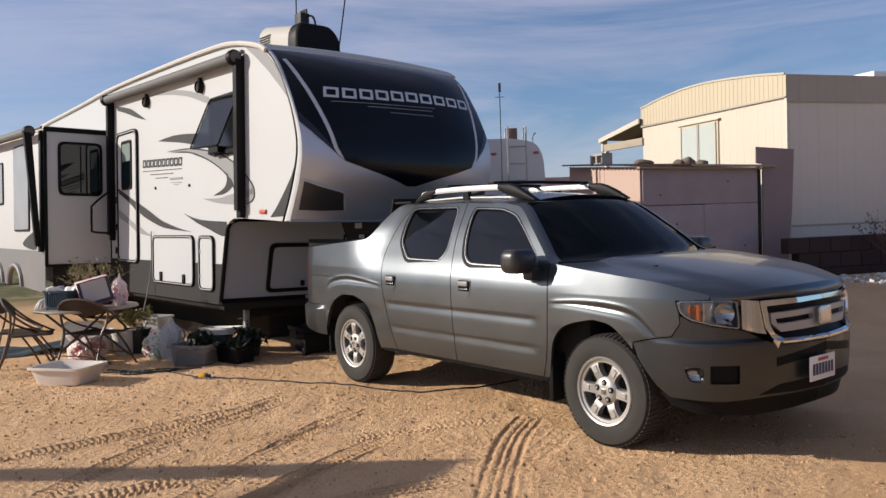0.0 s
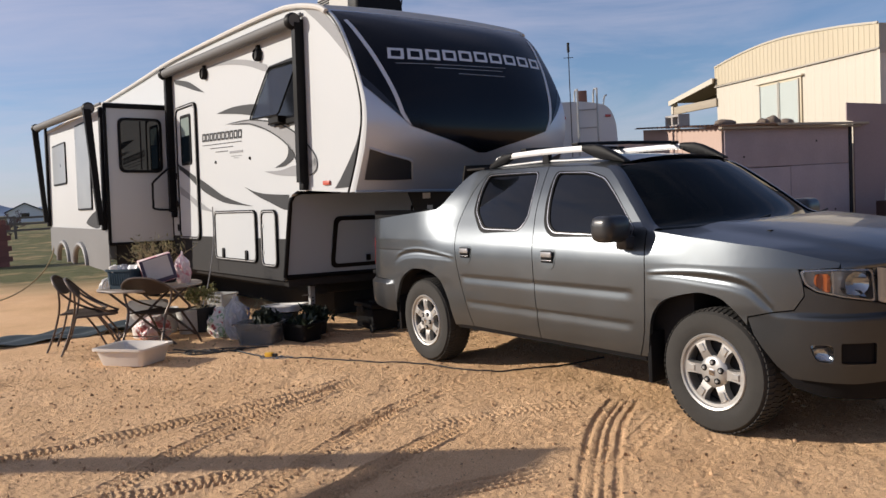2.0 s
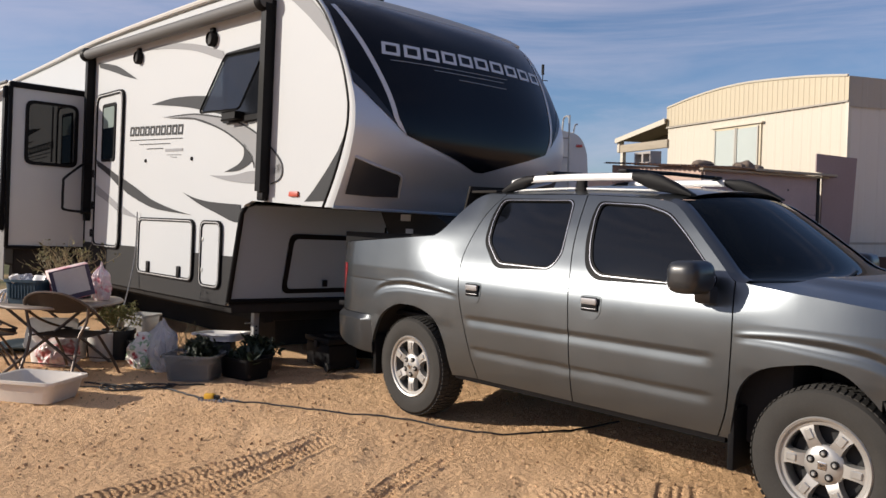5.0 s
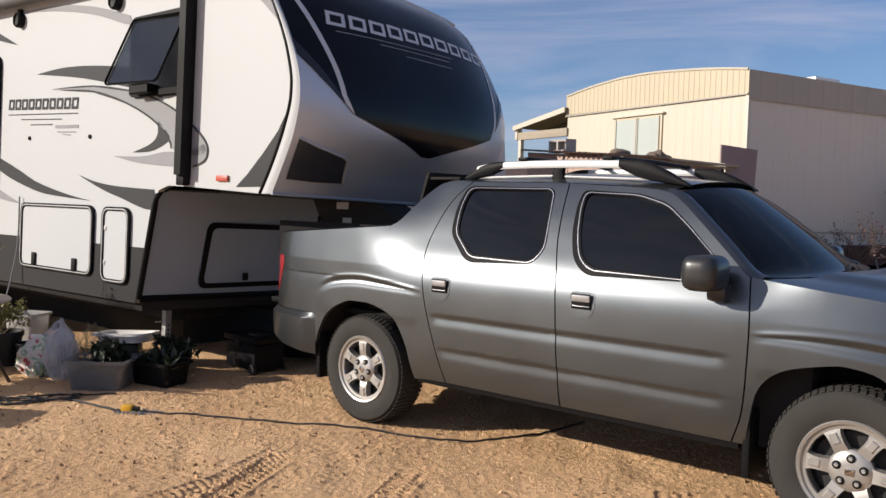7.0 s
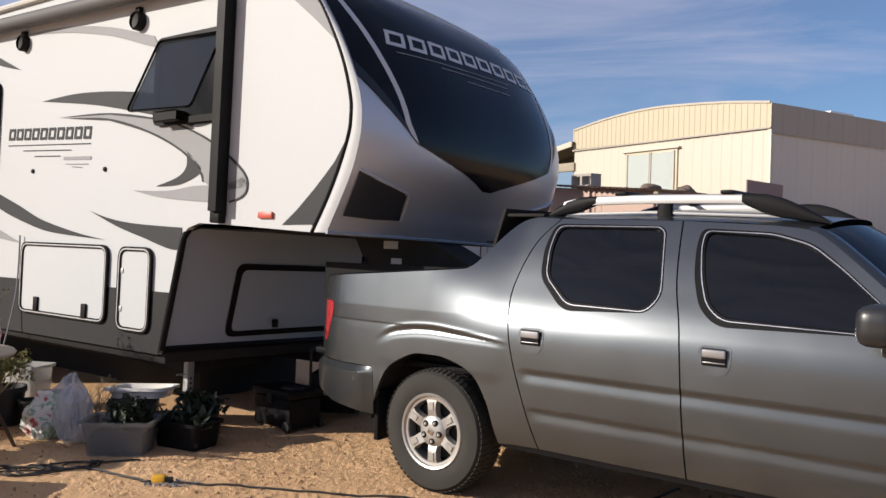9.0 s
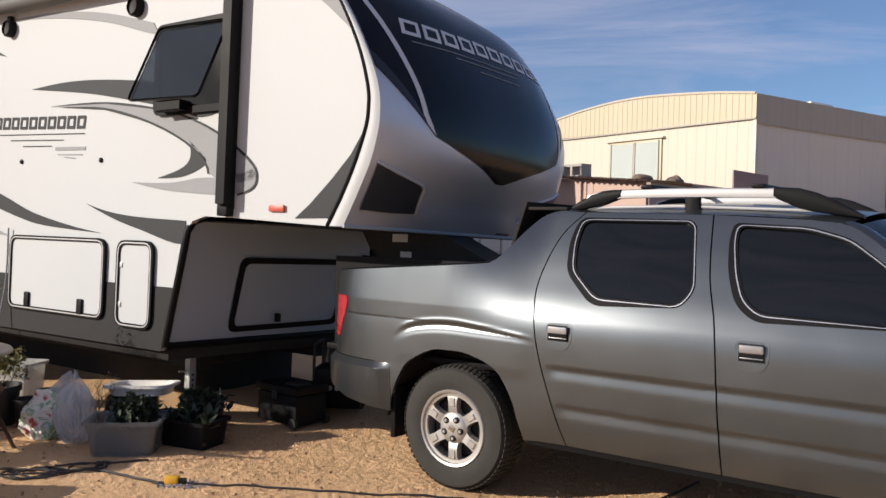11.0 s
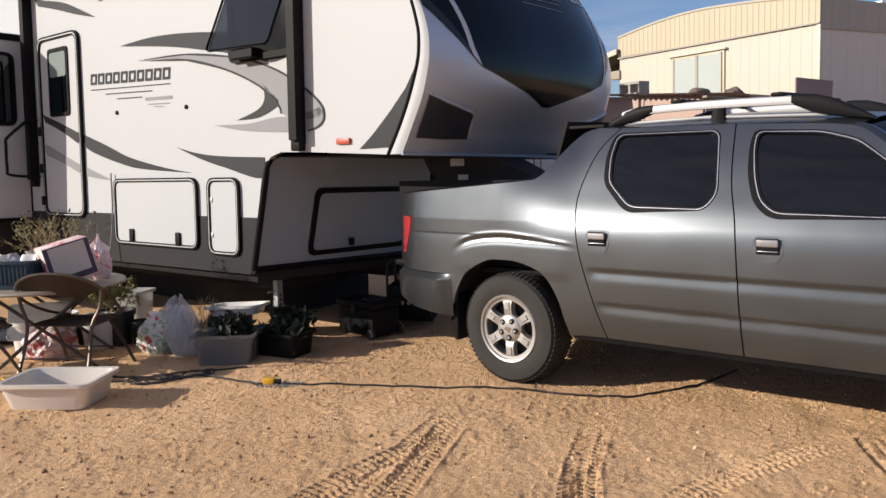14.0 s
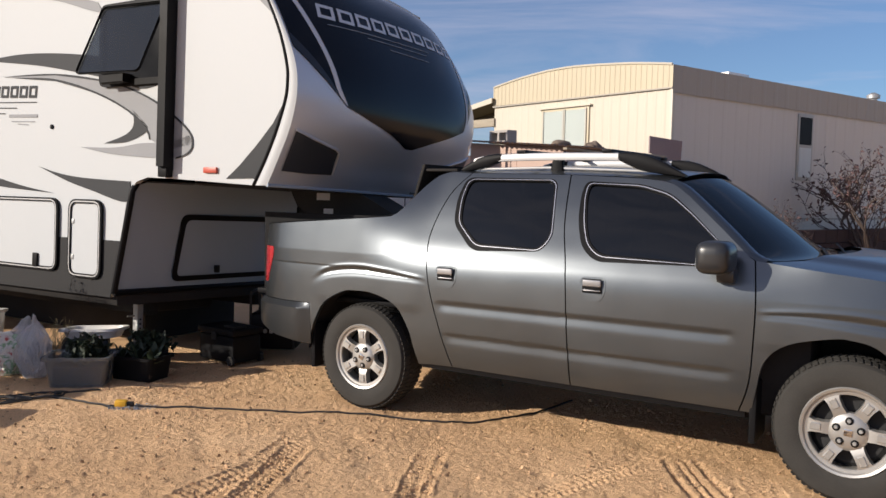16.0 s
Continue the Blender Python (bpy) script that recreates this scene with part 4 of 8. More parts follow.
# roof rails with cross bars
for side in (0, 1):
    yy = 0.40 if not side else 2 * YC - 0.40
    rl = new("roof_rail")
    rl.parent = truck
    bar = bmesh.new()
    path = spline([(0.66, 1.755), (0.80, 1.778), (1.2, 1.788), (1.66, 1.784), (1.80, 1.778)], 4)
    for lo, hi in ((-0.026, 0.018),):
        rings = []
        for x_, z_ in path:
            rings.append([bar.verts.new((x_, yy + dy, z_ + dz)) for dy, dz in ((-0.026, lo), (-0.03, 0.0), (-0.022, hi), (0.0, hi + 0.006), (0.022, hi), (0.03, 0.0), (0.026, lo))])
        for p, q in zip(rings, rings[1:]):
            for i in range(7):
                bar.faces.new((p[i], p[(i + 1) % 7], q[(i + 1) % 7], q[i]))
        bar.faces.new(rings[0][::-1]), bar.faces.new(rings[-1])
    bmesh.ops.recalc_face_normals(bar, faces=bar.faces)
    part("rail_bar", bar, M_SILVER, rl, "silver roof rail")
    for line in ([(0.87, 1.782, 0.024), (0.82, 1.772, 0.034), (0.76, 1.758, 0.042), (0.68, 1.738, 0.040), (0.61, 1.712, 0.028), (0.56, 1.690, 0.012)],
                 [(1.70, 1.783, 0.026), (1.75, 1.772, 0.038), (1.82, 1.754, 0.052), (1.90, 1.734, 0.050), (2.00, 1.704, 0.036), (2.12, 1.662, 0.008)],
                 [(1.28, 1.690, 0.048), (1.28, 1.735, 0.040), (1.285, 1.770, 0.036)]):
        up = line[0][1] < 1.7
        ft, rings = bmesh.new(), []
        for x_, z_, h_ in line:
            loop_ = []
            for k in range(14):
                c, d = math.cos(k * math.pi / 7), math.sin(k * math.pi / 7)
                c, d = math.copysign(abs(c) ** 0.6, c), math.copysign(abs(d) ** 0.6, d)
                loop_.append(ft.verts.new((x_ + h_ * d, yy + 0.024 * c, z_) if up else (x_, yy + 0.032 * c, z_ + h_ * d)))
            rings.append(loop_)
        for p, q in zip(rings, rings[1:]):
            for k in range(14):
                ft.faces.new((p[k], p[(k + 1) % 14], q[(k + 1) % 14], q[k]))
        ft.faces.new(rings[0][::-1]), ft.faces.new(rings[-1])
        bmesh.ops.recalc_face_normals(ft, faces=ft.faces)
        part("rail_foot", ft, M_BLACK, rl)
    part("rail_base", btube([(0.60, yy, 1.700), (1.2, yy, 1.712), (1.95, yy, 1.690)], 0.009, 8), M_SILVER, rl)
for xx in (1.02, 1.62):
    cb = bmesh.new()
    tube(cb, [(xx, 0.42, 1.820), (xx, YC, 1.826), (xx, 2 * YC - 0.42, 1.820)], 0.014, 8)
    box(cb, xx - 0.035, xx + 0.035, 0.375, 0.455, 1.808, 1.830, 0.008)
    box(cb, xx - 0.035, xx + 0.035, 2 * YC - 0.455, 2 * YC - 0.375, 1.808, 1.830, 0.008)
    part("cross_bar", cb, M_BLACK, truck)
# number plate: bars only
pl = part("number_plate", bbox(4.135, 4.145, YC - 0.258, YC + 0.046, 0.47, 0.622, 0.004), mat("plate_white", (0.75, 0.75, 0.75), 0.4), truck, "white number plate with illegible marks")
mk = bmesh.new()
for k in range(7):
    box(mk, 4.144, 4.148, YC - 0.231 + k * 0.037, YC - 0.206 + k * 0.037, 0.505, 0.575)
part("plate_marks", mk, mat("plate_blue", (0.03, 0.04, 0.12), 0.4), pl)
part("plate_band", bbox(4.144, 4.148, YC - 0.166, YC - 0.046, 0.59, 0.608), mat("plate_red", (0.4, 0.05, 0.04), 0.4), pl)
an = bmesh.new()
box(an, 3.28, 3.31, 0.30, 0.34, 1.175, 1.19, 0.004)
part("washer_nozzle", an, M_BLACK, truck)


# ---- the fifth-wheel trailer ----
# local axes: x towards the tail, y out towards the lit side, z up; it leans a little
LEAN = radians(2.0)
RU, RN = Vector((-0.6344, 0.7731, 0)), Vector((-0.7731, -0.6344, 0))
RW = Vector((0, 0, 1)) * math.cos(LEAN) - RN * math.sin(LEAN)
RO = RN * math.cos(LEAN) + Vector((0, 0, 1)) * math.sin(LEAN)
R0 = Vector((-1.629, 8.385, 1.6)) - 1.6 * RW
TRAILER = Matrix(((RU.x, RO.x, RW.x, R0.x), (RU.y, RO.y, RW.y, R0.y), (RU.z, RO.z, RW.z, R0.z), (0, 0, 0, 1)))
rv = thing("fifth_wheel_trailer", TRAILER, "white fifth-wheel travel trailer with grey swoosh graphics hitched to the pickup", "travel trailer")
W = 2.46


def at(d):
    """Lays (a, c) on the lit side wall, d proud of it."""
    return lambda a, c: (a, d, c)


def rslab(name, outline, d0, thick, material, parent=rv, label="", step=None):
    return part(name, slab(outline, lambda a, c, t: (a, d0 + t, c), thick, step), material, parent, label)


EDGE = [(1.56, -0.43), (1.75, -0.54), (1.95, -0.635), (2.16, -0.71), (2.28, -0.725), (2.40, -0.715), (2.62, -0.645), (2.85, -0.53), (3.04, -0.41), (3.18, -0.29), (3.31, -0.13), (3.36, 0.0)]
CREASE = [(1.56, -0.555), (1.75, -0.655), (1.95, -0.75), (2.13, -0.80), (2.24, -0.81), (2.36, -0.80), (2.5, -0.755), (2.7, -0.655), (2.85, -0.565), (3.0, -0.46), (3.15, -0.345), (3.27, -0.215), (3.36, -0.08)]
NOSE = [(1.56, -0.60), (1.66, -0.68), (1.75, -0.745), (1.85, -0.84), (1.95, -0.93), (2.05, -0.975), (2.2, -0.985), (2.4, -0.955), (2.6, -0.885), (2.8, -0.785), (2.9, -0.725), (3.05, -0.61), (3.2, -0.45), (3.3, -0.29), (3.36, -0.15)]
seam = [(e, z) for z, e in EDGE]
# side walls
roofline = [(0.0, 3.37), (0.25, 3.44), (0.6, 3.51), (1.1, 3.56), (2.6, 3.60), (4.95, 3.62), (6.8, 3.57), (9.75, 3.50)]
wall_o = [(p[0], p[1]) for p in seam] + roofline[1:] + [(9.75, 0.62), (1.16, 0.62), (1.12, 0.75), (0.98, 1.40), (0.94, 1.50), (0.86, 1.575), (0.73, 1.61), (0.4, 1.60)]
for y_, nm in ((0.0, "side_wall"), (-W, "side_wall")):
    part(nm, slab(wall_o, lambda a, c, t, y_=y_: (a, y_ - (t if y_ == 0 else -t), c), 0.05, (0.5, 0.5)), M_WHITE, rv)
part("tail_wall", bbox(9.69, 9.75, -W + 0.05, -0.05, 0.62, 3.52, 0.01), M_WHITE, rv)
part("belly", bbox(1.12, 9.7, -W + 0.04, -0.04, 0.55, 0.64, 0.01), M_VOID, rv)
rslab("lower_skirt", [(1.035, 1.09), (1.15, 0.62), (5.5, 0.60), (9.7, 0.60), (9.7, 1.08), (5.5, 1.08)], 0.0, 0.006, M_SKIRT)
# roof with rolled edge
def rtop(u, v):
    s = lerp(-0.05, 9.75, v)
    z = curve_at([(-0.2, 3.34)] + roofline, s)
    w = 2 * u - 1
    return Vector((s, -W / 2 - w * (W / 2 + 0.02), z + 0.06 * (1 - w * w) + 0.02))
part("roof", grid(14, 60, rtop), M_ROOFTRIM, rv, "beige rubber roof")
for y_ in (0.02, -W - 0.02):
    part("roof_gutter", btube([(s, y_, z + 0.012) for s, z in spline([(-0.12, 3.31)] + roofline, 4)], 0.03, 8), M_ROOFTRIM, rv)
# front cap: a lit return that carries on the side wall, then a crease and the broad nose
SMOOTH_EDGE, SMOOTH_CREASE, SMOOTH_NOSE = (spline(k, 6) for k in (EDGE, CREASE, NOSE))


def cap(u, v, out=0.0):
    """u across from the lit side, v along the height."""
    z = lerp(1.56, 3.36, v)
    w = 2 * u - 1
    e, c = curve_at(SMOOTH_CREASE, z), curve_at(SMOOTH_NOSE, z)
    return Vector((e + (c - e) * (1 - min(abs(w), 1) ** 3) - out, -W / 2 - w * W / 2, z))


def cap_z(y, z, out=0.0):
    return cap(-y / W, (z - 1.56) / 1.8, out)


def cap_return(u, v):
    z = lerp(1.56, 3.36, v)
    return Vector((lerp(curve_at(SMOOTH_EDGE, z), curve_at(SMOOTH_CREASE, z), u), 0.012 * math.sin(math.pi * u), z))


part("front_cap", grid(120, 90, lambda u, v: cap(0.5 + 0.5 * math.sin(math.pi * (0.5 - u)), v)), M_CAPGREY, rv, "silver-white moulded front cap")
for mirror in (0, 1):
    band = grid(6, 60, cap_return)
    part("cap_return", flip(band, -W / 2) if mirror else band, M_WHITE, rv, "white moulded edge of the front cap")
part("cap_underside", grid(8, 6, lambda u, v: Vector((lerp(-0.55, 1.0, v), -u * W, 1.555 + 0.03 * v))), M_SKIRT, rv)
part("cap_lower_edge", btube([cap(k / 16, 0) + Vector((0, 0, 0.004)) for k in range(17)], 0.014, 6), M_BULK, rv)
part("cap_roof", grid(20, 6, lambda u, v: cap(u, 1).lerp(Vector((0.0, -u * W, curve_at(roofline, 0.0) + 0.02 + 0.06 * (1 - (2 * u - 1) ** 2))), v) + Vector((0, 0, 0.03 * math.sin(math.pi * v)))), M_ROOFTRIM, rv)
part("cap_seam", btube([(e, 0.006, z) for z, e in SMOOTH_EDGE], 0.012, 8), M_RIM, rv, "dark seam along the cap")


def on_cap(outline, out, step=(0.06, 0.05), holes=()):
    """A panel on the cap: outline in (y from the lit side inward, z)."""
    return sheet(outline, holes, step, lambda a, c: cap_z(-a, c, out))


half = [(0.02, 3.335), (0.014, 3.1), (0.010, 2.9), (0.008, 2.7), (0.008, 2.53), (0.142, 2.385), (0.333, 2.212), (0.405, 2.152), (0.65, 2.078), (0.95, 1.995)]
mask = [(0.60, 3.345)] + half + [(W / 2 - 0.05, 1.922), (W / 2 + 0.05, 1.922)] + [(W - a, c) for a, c in half[::-1]] + [(W - 0.60, 3.345), (W / 2, 3.35)]
part("cap_mask", on_cap(mask, 0.006, (0.05, 0.04)), M_CAPBLACK, rv, "gloss black mask over the cap")
M_CHAR = mat("charcoal_panel", (0.03, 0.034, 0.042), 0.32, 0, 0.1, 4, 0.05, 60, spec=0.5)
for mirror in (0, 1):
    def side(pts, mirror=mirror):
        return [(W - a, c) for a, c in pts] if mirror else pts
    part("cap_stripe", on_cap(side([(0.060, 3.21), (0.100, 3.22), (0.337, 2.277), (0.408, 2.150), (0.333, 2.214), (0.296, 2.276)]), 0.010), M_DECAL_S, rv, "silver stripe")
    part("cap_wedge", on_cap(side([(0.010, 2.64), (0.296, 2.268), (0.330, 2.216), (0.142, 2.387), (0.010, 2.532)]), 0.009), mat("blue_black_wedge", (0.022, 0.028, 0.04), 0.3, 0, 0.1, 4, 0.05, 60, spec=0.4), rv, "blue-black wedge")
    part("cap_dark_panel", on_cap(side([(0.040, 1.945), (0.20, 1.895), (0.44, 1.842), (0.475, 1.825), (0.545, 1.67), (0.30, 1.662), (0.058, 1.668)]), 0.012, (0.025, 0.025)), M_CHAR, rv, "charcoal panel")
    lip = [cap_z(-a, c, 0.012) for a, c in side([(0.038, 1.955), (0.20, 1.905), (0.455, 1.848), (0.49, 1.828), (0.560, 1.67)])]
    part("panel_lip", btube(lip, 0.010, 6), M_CAPGREY, rv)
# plain boxes in place of the lettering, and fine lines below
for k in range(10):
    y0, w_ = 0.30 + k * 0.197, 0.160
    base = 2.80 + 0.042 * smooth01(k / 6)
    def slant(x0, x1, z0, z1, base=base):
        return [(x0 + 0.30 * z0, base + z0), (x1 + 0.30 * z0, base + z0), (x1 + 0.30 * z1, base + z1), (x0 + 0.30 * z1, base + z1)]
    part("cap_mark", on_cap(slant(y0, y0 + w_, 0.0, 0.115), 0.010, (0.05, 0.05), (slant(y0 + 0.032, y0 + w_ - 0.032, 0.026, 0.089),)), M_DECAL_S, rv)
for y0, y1, z0, z1 in ((0.36, 1.66, 2.752, 2.792), (0.76, 1.60, 2.728, 2.752), (1.02, 1.60, 2.685, 2.695)):
    part("cap_line", on_cap([(y0, z0), (y1, z1), (y1, z1 + 0.007), (y0, z0 + 0.007)], 0.010, (0.06, 0.05)), M_DECAL_L, rv)
for k in range(7):
    part("small_mark", on_cap([(1.70 + k * 0.03, 1.578), (1.722 + k * 0.03, 1.578), (1.722 + k * 0.03, 1.594), (1.70 + k * 0.03, 1.594)], 0.006, None), M_DECAL, rv)
# bulkhead below the cap
BH = rounded([(0.014, 1.60), (W - 0.014, 1.60), (W - 0.014, 0.675), (0.014, 0.675)], 0.05)
def bulk(a, c, t=0.0):
    s = curve_at([(0.62, 1.17), (0.66, 1.15), (1.40, 0.97), (1.60, 0.93)], c)
    return Vector((s - 0.03 + t, -a, c))
part("bulkhead", slab(BH, lambda a, c, t: bulk(a, c, t), 0.05, (0.2, 0.2)), M_BULK, rv, "taupe front bulkhead")
part("bulkhead_trim", btube([bulk(a, c, -0.008) for a, c in [(0.0, 0.66), (0.0, 1.40), (0.0, 1.50), (0.04, 1.57), (0.12, 1.60), (0.6, 1.605)]], 0.026, 10), M_RIM, rv)
part("bulkhead_lower_trim", btube([bulk(a, 0.66, -0.008) for a in (0.0, 0.05, 0.1, 0.3, 0.8, 1.6, 2.32, 2.42)], 0.026, 8), M_RIM, rv)
hatch = rounded([(0.55, 1.32), (1.80, 1.32), (1.80, 0.74), (0.55, 0.73)], 0.08)
hin = rounded([(0.60, 1.275), (1.75, 1.275), (1.75, 0.785), (0.60, 0.775)], 0.06)
ha = part("front_hatch", sheet(hatch, (), (0.1, 0.1), lambda a, c: bulk(a, c, -0.012), 0.02), M_BULK, rv)
bmesh_ring = sheet(hatch, (hin,), None, lambda a, c: bulk(a, c, -0.020), 0.02)
part("hatch_seal", bmesh_ring, M_RIM, ha, "black hatch seal")
part("hatch_latch", bbox(0.99, 1.02, -1.03, -0.98, 0.80, 0.87, 0.008), M_BLACK, ha)
part("bulkhead_light", bbox(0.90, 0.93, -2.02, -1.94, 1.30, 1.37, 0.008), M_BLACK, rv)
# graphics on the lit wall
def decal(name, pts, material, d=0.003, closed_smooth=3, label=""):
    return rslab(name, spline(pts, closed_smooth, True) if closed_smooth else pts, d, 0.0025, material, rv, label)
def blade(name, top, low, material, d=0.003, label=""):
    """A swoosh between two smooth edges that share their end points."""
    return rslab(name, spline(top, 5) + spline(low[::-1], 5)[1:-1], d, 0.0025, material, rv, label)
blade("swoosh", [(3.07, 2.68), (2.5, 2.70), (1.88, 2.665), (1.2, 2.58), (0.55, 2.45)], [(3.07, 2.68), (2.23, 2.585), (1.6, 2.48), (1.1, 2.385), (0.82, 2.31), (0.55, 2.36), (0.55, 2.45)], M_DECAL, label="dark grey swoosh")
blade("swoosh", [(2.76, 2.51), (1.97, 2.49), (1.25, 2.39), (0.82, 2.27), (0.49, 2.12), (0.27, 1.96), (0.22, 1.86)], [(2.76, 2.51), (1.98, 2.445), (1.41, 2.31), (0.97, 2.14), (0.74, 1.98), (0.68, 1.9), (0.5, 1.84), (0.22, 1.86)], M_DECAL_L, label="light grey swoosh")
blade("swoosh", [(1.59, 1.86), (1.13, 1.85), (0.8, 1.88), (0.5, 1.88), (0.26, 1.93)], [(1.59, 1.86), (1.2, 1.80), (0.70, 1.765), (0.40, 1.765), (0.26, 1.81), (0.22, 1.87), (0.26, 1.93)], M_DECAL_L)
rslab("swoosh_line", spline([(2.76, 2.514), (1.97, 2.496), (1.25, 2.396), (0.82, 2.278), (0.49, 2.128), (0.255, 1.965), (0.21, 1.86), (0.26, 1.79), (0.40, 1.752)], 5) + spline([(0.40, 1.764), (0.27, 1.80), (0.225, 1.862), (0.265, 1.955), (0.50, 2.113), (0.82, 2.262), (1.25, 2.382), (1.97, 2.484)], 5), 0.006, 0.002, M_DECAL)
rslab("swoosh_line", spline([(2.6, 2.495), (1.98, 2.452), (1.41, 2.318), (0.97, 2.148), (0.735, 1.985), (0.70, 1.91)], 5) + spline([(0.715, 1.905), (0.755, 1.975), (0.98, 2.135), (1.42, 2.303), (1.98, 2.437)], 5), 0.006, 0.002, M_DECAL)
blade("swoosh", [(0.93, 2.15), (0.80, 2.06), (0.74, 1.98), (0.98, 1.895), (1.28, 1.885)], [(0.93, 2.15), (0.91, 2.03), (1.01, 1.95), (1.28, 1.885)], M_DECAL)
blade("swoosh", [(3.86, 1.88), (3.4, 1.75), (2.98, 1.625), (2.4, 1.52), (1.95, 1.465)], [(3.86, 1.76), (3.63, 1.68), (3.2, 1.58), (2.79, 1.515), (1.95, 1.465)], M_DECAL)
blade("swoosh", [(2.19, 1.70), (1.9, 1.64), (1.53, 1.60), (0.93, 1.575)], [(2.19, 1.70), (1.8, 1.58), (1.45, 1.50), (0.98, 1.41), (0.93, 1.575)], M_DECAL)
blade("swoosh", [(3.86, 1.555), (3.6, 1.48), (3.32, 1.41)], [(3.86, 1.46), (3.6, 1.43), (3.32, 1.41)], M_DECAL_L)
blade("swoosh", [(4.80, 3.36), (4.19, 3.25), (3.8, 3.12), (3.51, 3.01)], [(4.80, 3.30), (4.3, 3.19), (3.9, 3.09), (3.51, 3.01)], M_DECAL)
blade("swoosh", [(3.5, 3.33), (2.7, 3.30), (2.0, 3.20), (1.4, 3.05)], [(3.5, 3.33), (2.7, 3.25), (2.0, 3.13), (1.4, 2.97), (1.4, 3.05)], M_DECAL_L)
decal("grey_corner", [(-0.44, 1.60), (-0.42, 1.61), (-0.15, 1.605), (-0.28, 1.70), (-0.45, 1.85), (-0.60, 2.0), (-0.70, 2.15), (-0.66, 1.98), (-0.56, 1.80)], M_DECAL, closed_smooth=0)
decal("grey_corner", [(0.40, 3.45), (0.15, 3.30), (-0.12, 3.12), (-0.38, 2.92), (-0.62, 2.72), (-0.52, 2.88), (-0.41, 3.02), (-0.27, 3.16), (-0.10, 3.29), (0.05, 3.37)], M_DECAL_L, closed_smooth=0)
for k in range(10):
    s0, dz = 3.67 - k * 0.1455, -0.0062 * k
    def slot(a0, a1, z0, z1, s0=s0, dz=dz):
        return [(s0 - a0 - 0.12 * (z0 - 2.36), z0 + dz - 0.04 * a0), (s0 - a1 - 0.12 * (z0 - 2.36), z0 + dz - 0.04 * a1), (s0 - a1 - 0.12 * (z1 - 2.36), z1 + dz - 0.04 * a1), (s0 - a0 - 0.12 * (z1 - 2.36), z1 + dz - 0.04 * a0)]
    bm = sheet(slot(0.0, 0.118, 2.362, 2.468), (slot(0.027, 0.091, 2.386, 2.444),), None)
    for v in bm.verts:
        v.co.y = 0.0055
    part("wall_mark", bm, M_DECAL, rv)
for s0, s1, z0, z1 in ((3.67, 2.24, 2.312, 2.262), (3.38, 2.54, 2.252, 2.222), (3.17, 2.72, 2.192, 2.178)):
    rslab("wall_line", [(s0, z0 + 0.004), (s0, z0 - 0.004), (s1, z1 - 0.004), (s1, z1 + 0.004)], 0.003, 0.0025, M_DECAL)
for s0, s1, z in ((2.66, 2.22, 2.14), (2.62, 2.26, 2.10), (2.52, 2.36, 2.075)):
    rslab("small_mark", [(s0, z + (0.028 if z > 2.12 else 0.008)), (s0, z), (s1, z - 0.012), (s1, z + (0.016 if z > 2.12 else -0.004))], 0.003, 0.002, M_DECAL_L)
for s0, z0 in ((3.18, 2.06), (2.0, 2.04)):
    part("wall_vent", lathe(bmesh.new(), [(0.020, 0.0), (0.020, 0.012), (0.011, 0.018), (0.001, 0.018)], 12, "y", (s0, 0, z0)), M_BLACK, rv)
part("marker_lamp", bbox(-0.06, 0.08, 0.0, 0.022, 1.645, 1.69, 0.01), mat("orange_lens", (0.42, 0.06, 0.03), 0.45), rv, "orange marker lamp")
for s0, z0 in ((1.60, 3.19), (3.44, 3.245)):
    sp = part("speaker", lathe(bmesh.new(), [(0.075, 0.0), (0.075, 0.05), (0.062, 0.065), (0.06, 0.05), (0.02, 0.045), (0.001, 0.045)], 24, "y", (s0, 0, z0)), M_BLACK, rv, "round black outdoor speaker")
    part("speaker_mount", bbox(s0 - 0.03, s0 + 0.03, 0.0, 0.04, z0 + 0.07, z0 + 0.11, 0.008), M_BLACK, sp)


def ring(name, outer, inner, d0, thick, material, parent, label=""):
    bm = sheet(outer, (inner,), None)
    r = bmesh.ops.extrude_face_region(bm, geom=bm.faces[:])
    for v in (g for g in r["geom"] if isinstance(g, bmesh.types.BMVert)):
        v.co.y = 1
    for v in bm.verts:
        v.co.y = d0 + thick * v.co.y
    bmesh.ops.recalc_face_normals(bm, faces=bm.faces)
    return part(name, bm, material, parent, label)


def rect(s0, s1, z0, z1, r):
    return rounded([(s0, z1), (s1, z1), (s1, z0), (s0, z0)], r)
# entry door
dr = rslab("entry_door", rect(4.72, 3.90, 1.07, 2.90, 0.10), 0.004, 0.012, M_WHITE, rv, "white entry door with a narrow window")
ring("door_frame", rect(4.76, 3.855, 1.03, 2.94, 0.12), rect(4.715, 3.905, 1.075, 2.895, 0.09), 0.004, 0.028, M_RIM, dr)
ring("door_bead", rect(4.74, 3.875, 1.05, 2.92, 0.11), rect(4.73, 3.885, 1.06, 2.91, 0.10), 0.03, 0.006, M_SILVER, dr)
part("door_window", slab(rect(4.50, 4.12, 2.12, 2.77, 0.04), lambda a, c, t: (a, 0.018 + t, c), 0.008), M_SLIDEGLASS, dr, "narrow tinted window")
# the upper glass's greenish reflection, painted as a pale sheet
part("window_blind", slab(rect(4.485, 4.135, 2.50, 2.755, 0.03), lambda a, c, t: (a, 0.027 + t, c), 0.003), mat("pale_green_sheen", (0.20, 0.25, 0.235), 0.3, 0, 0.1, 6, 0.05, 60), dr, "pale green sheet painting the lit upper glass")
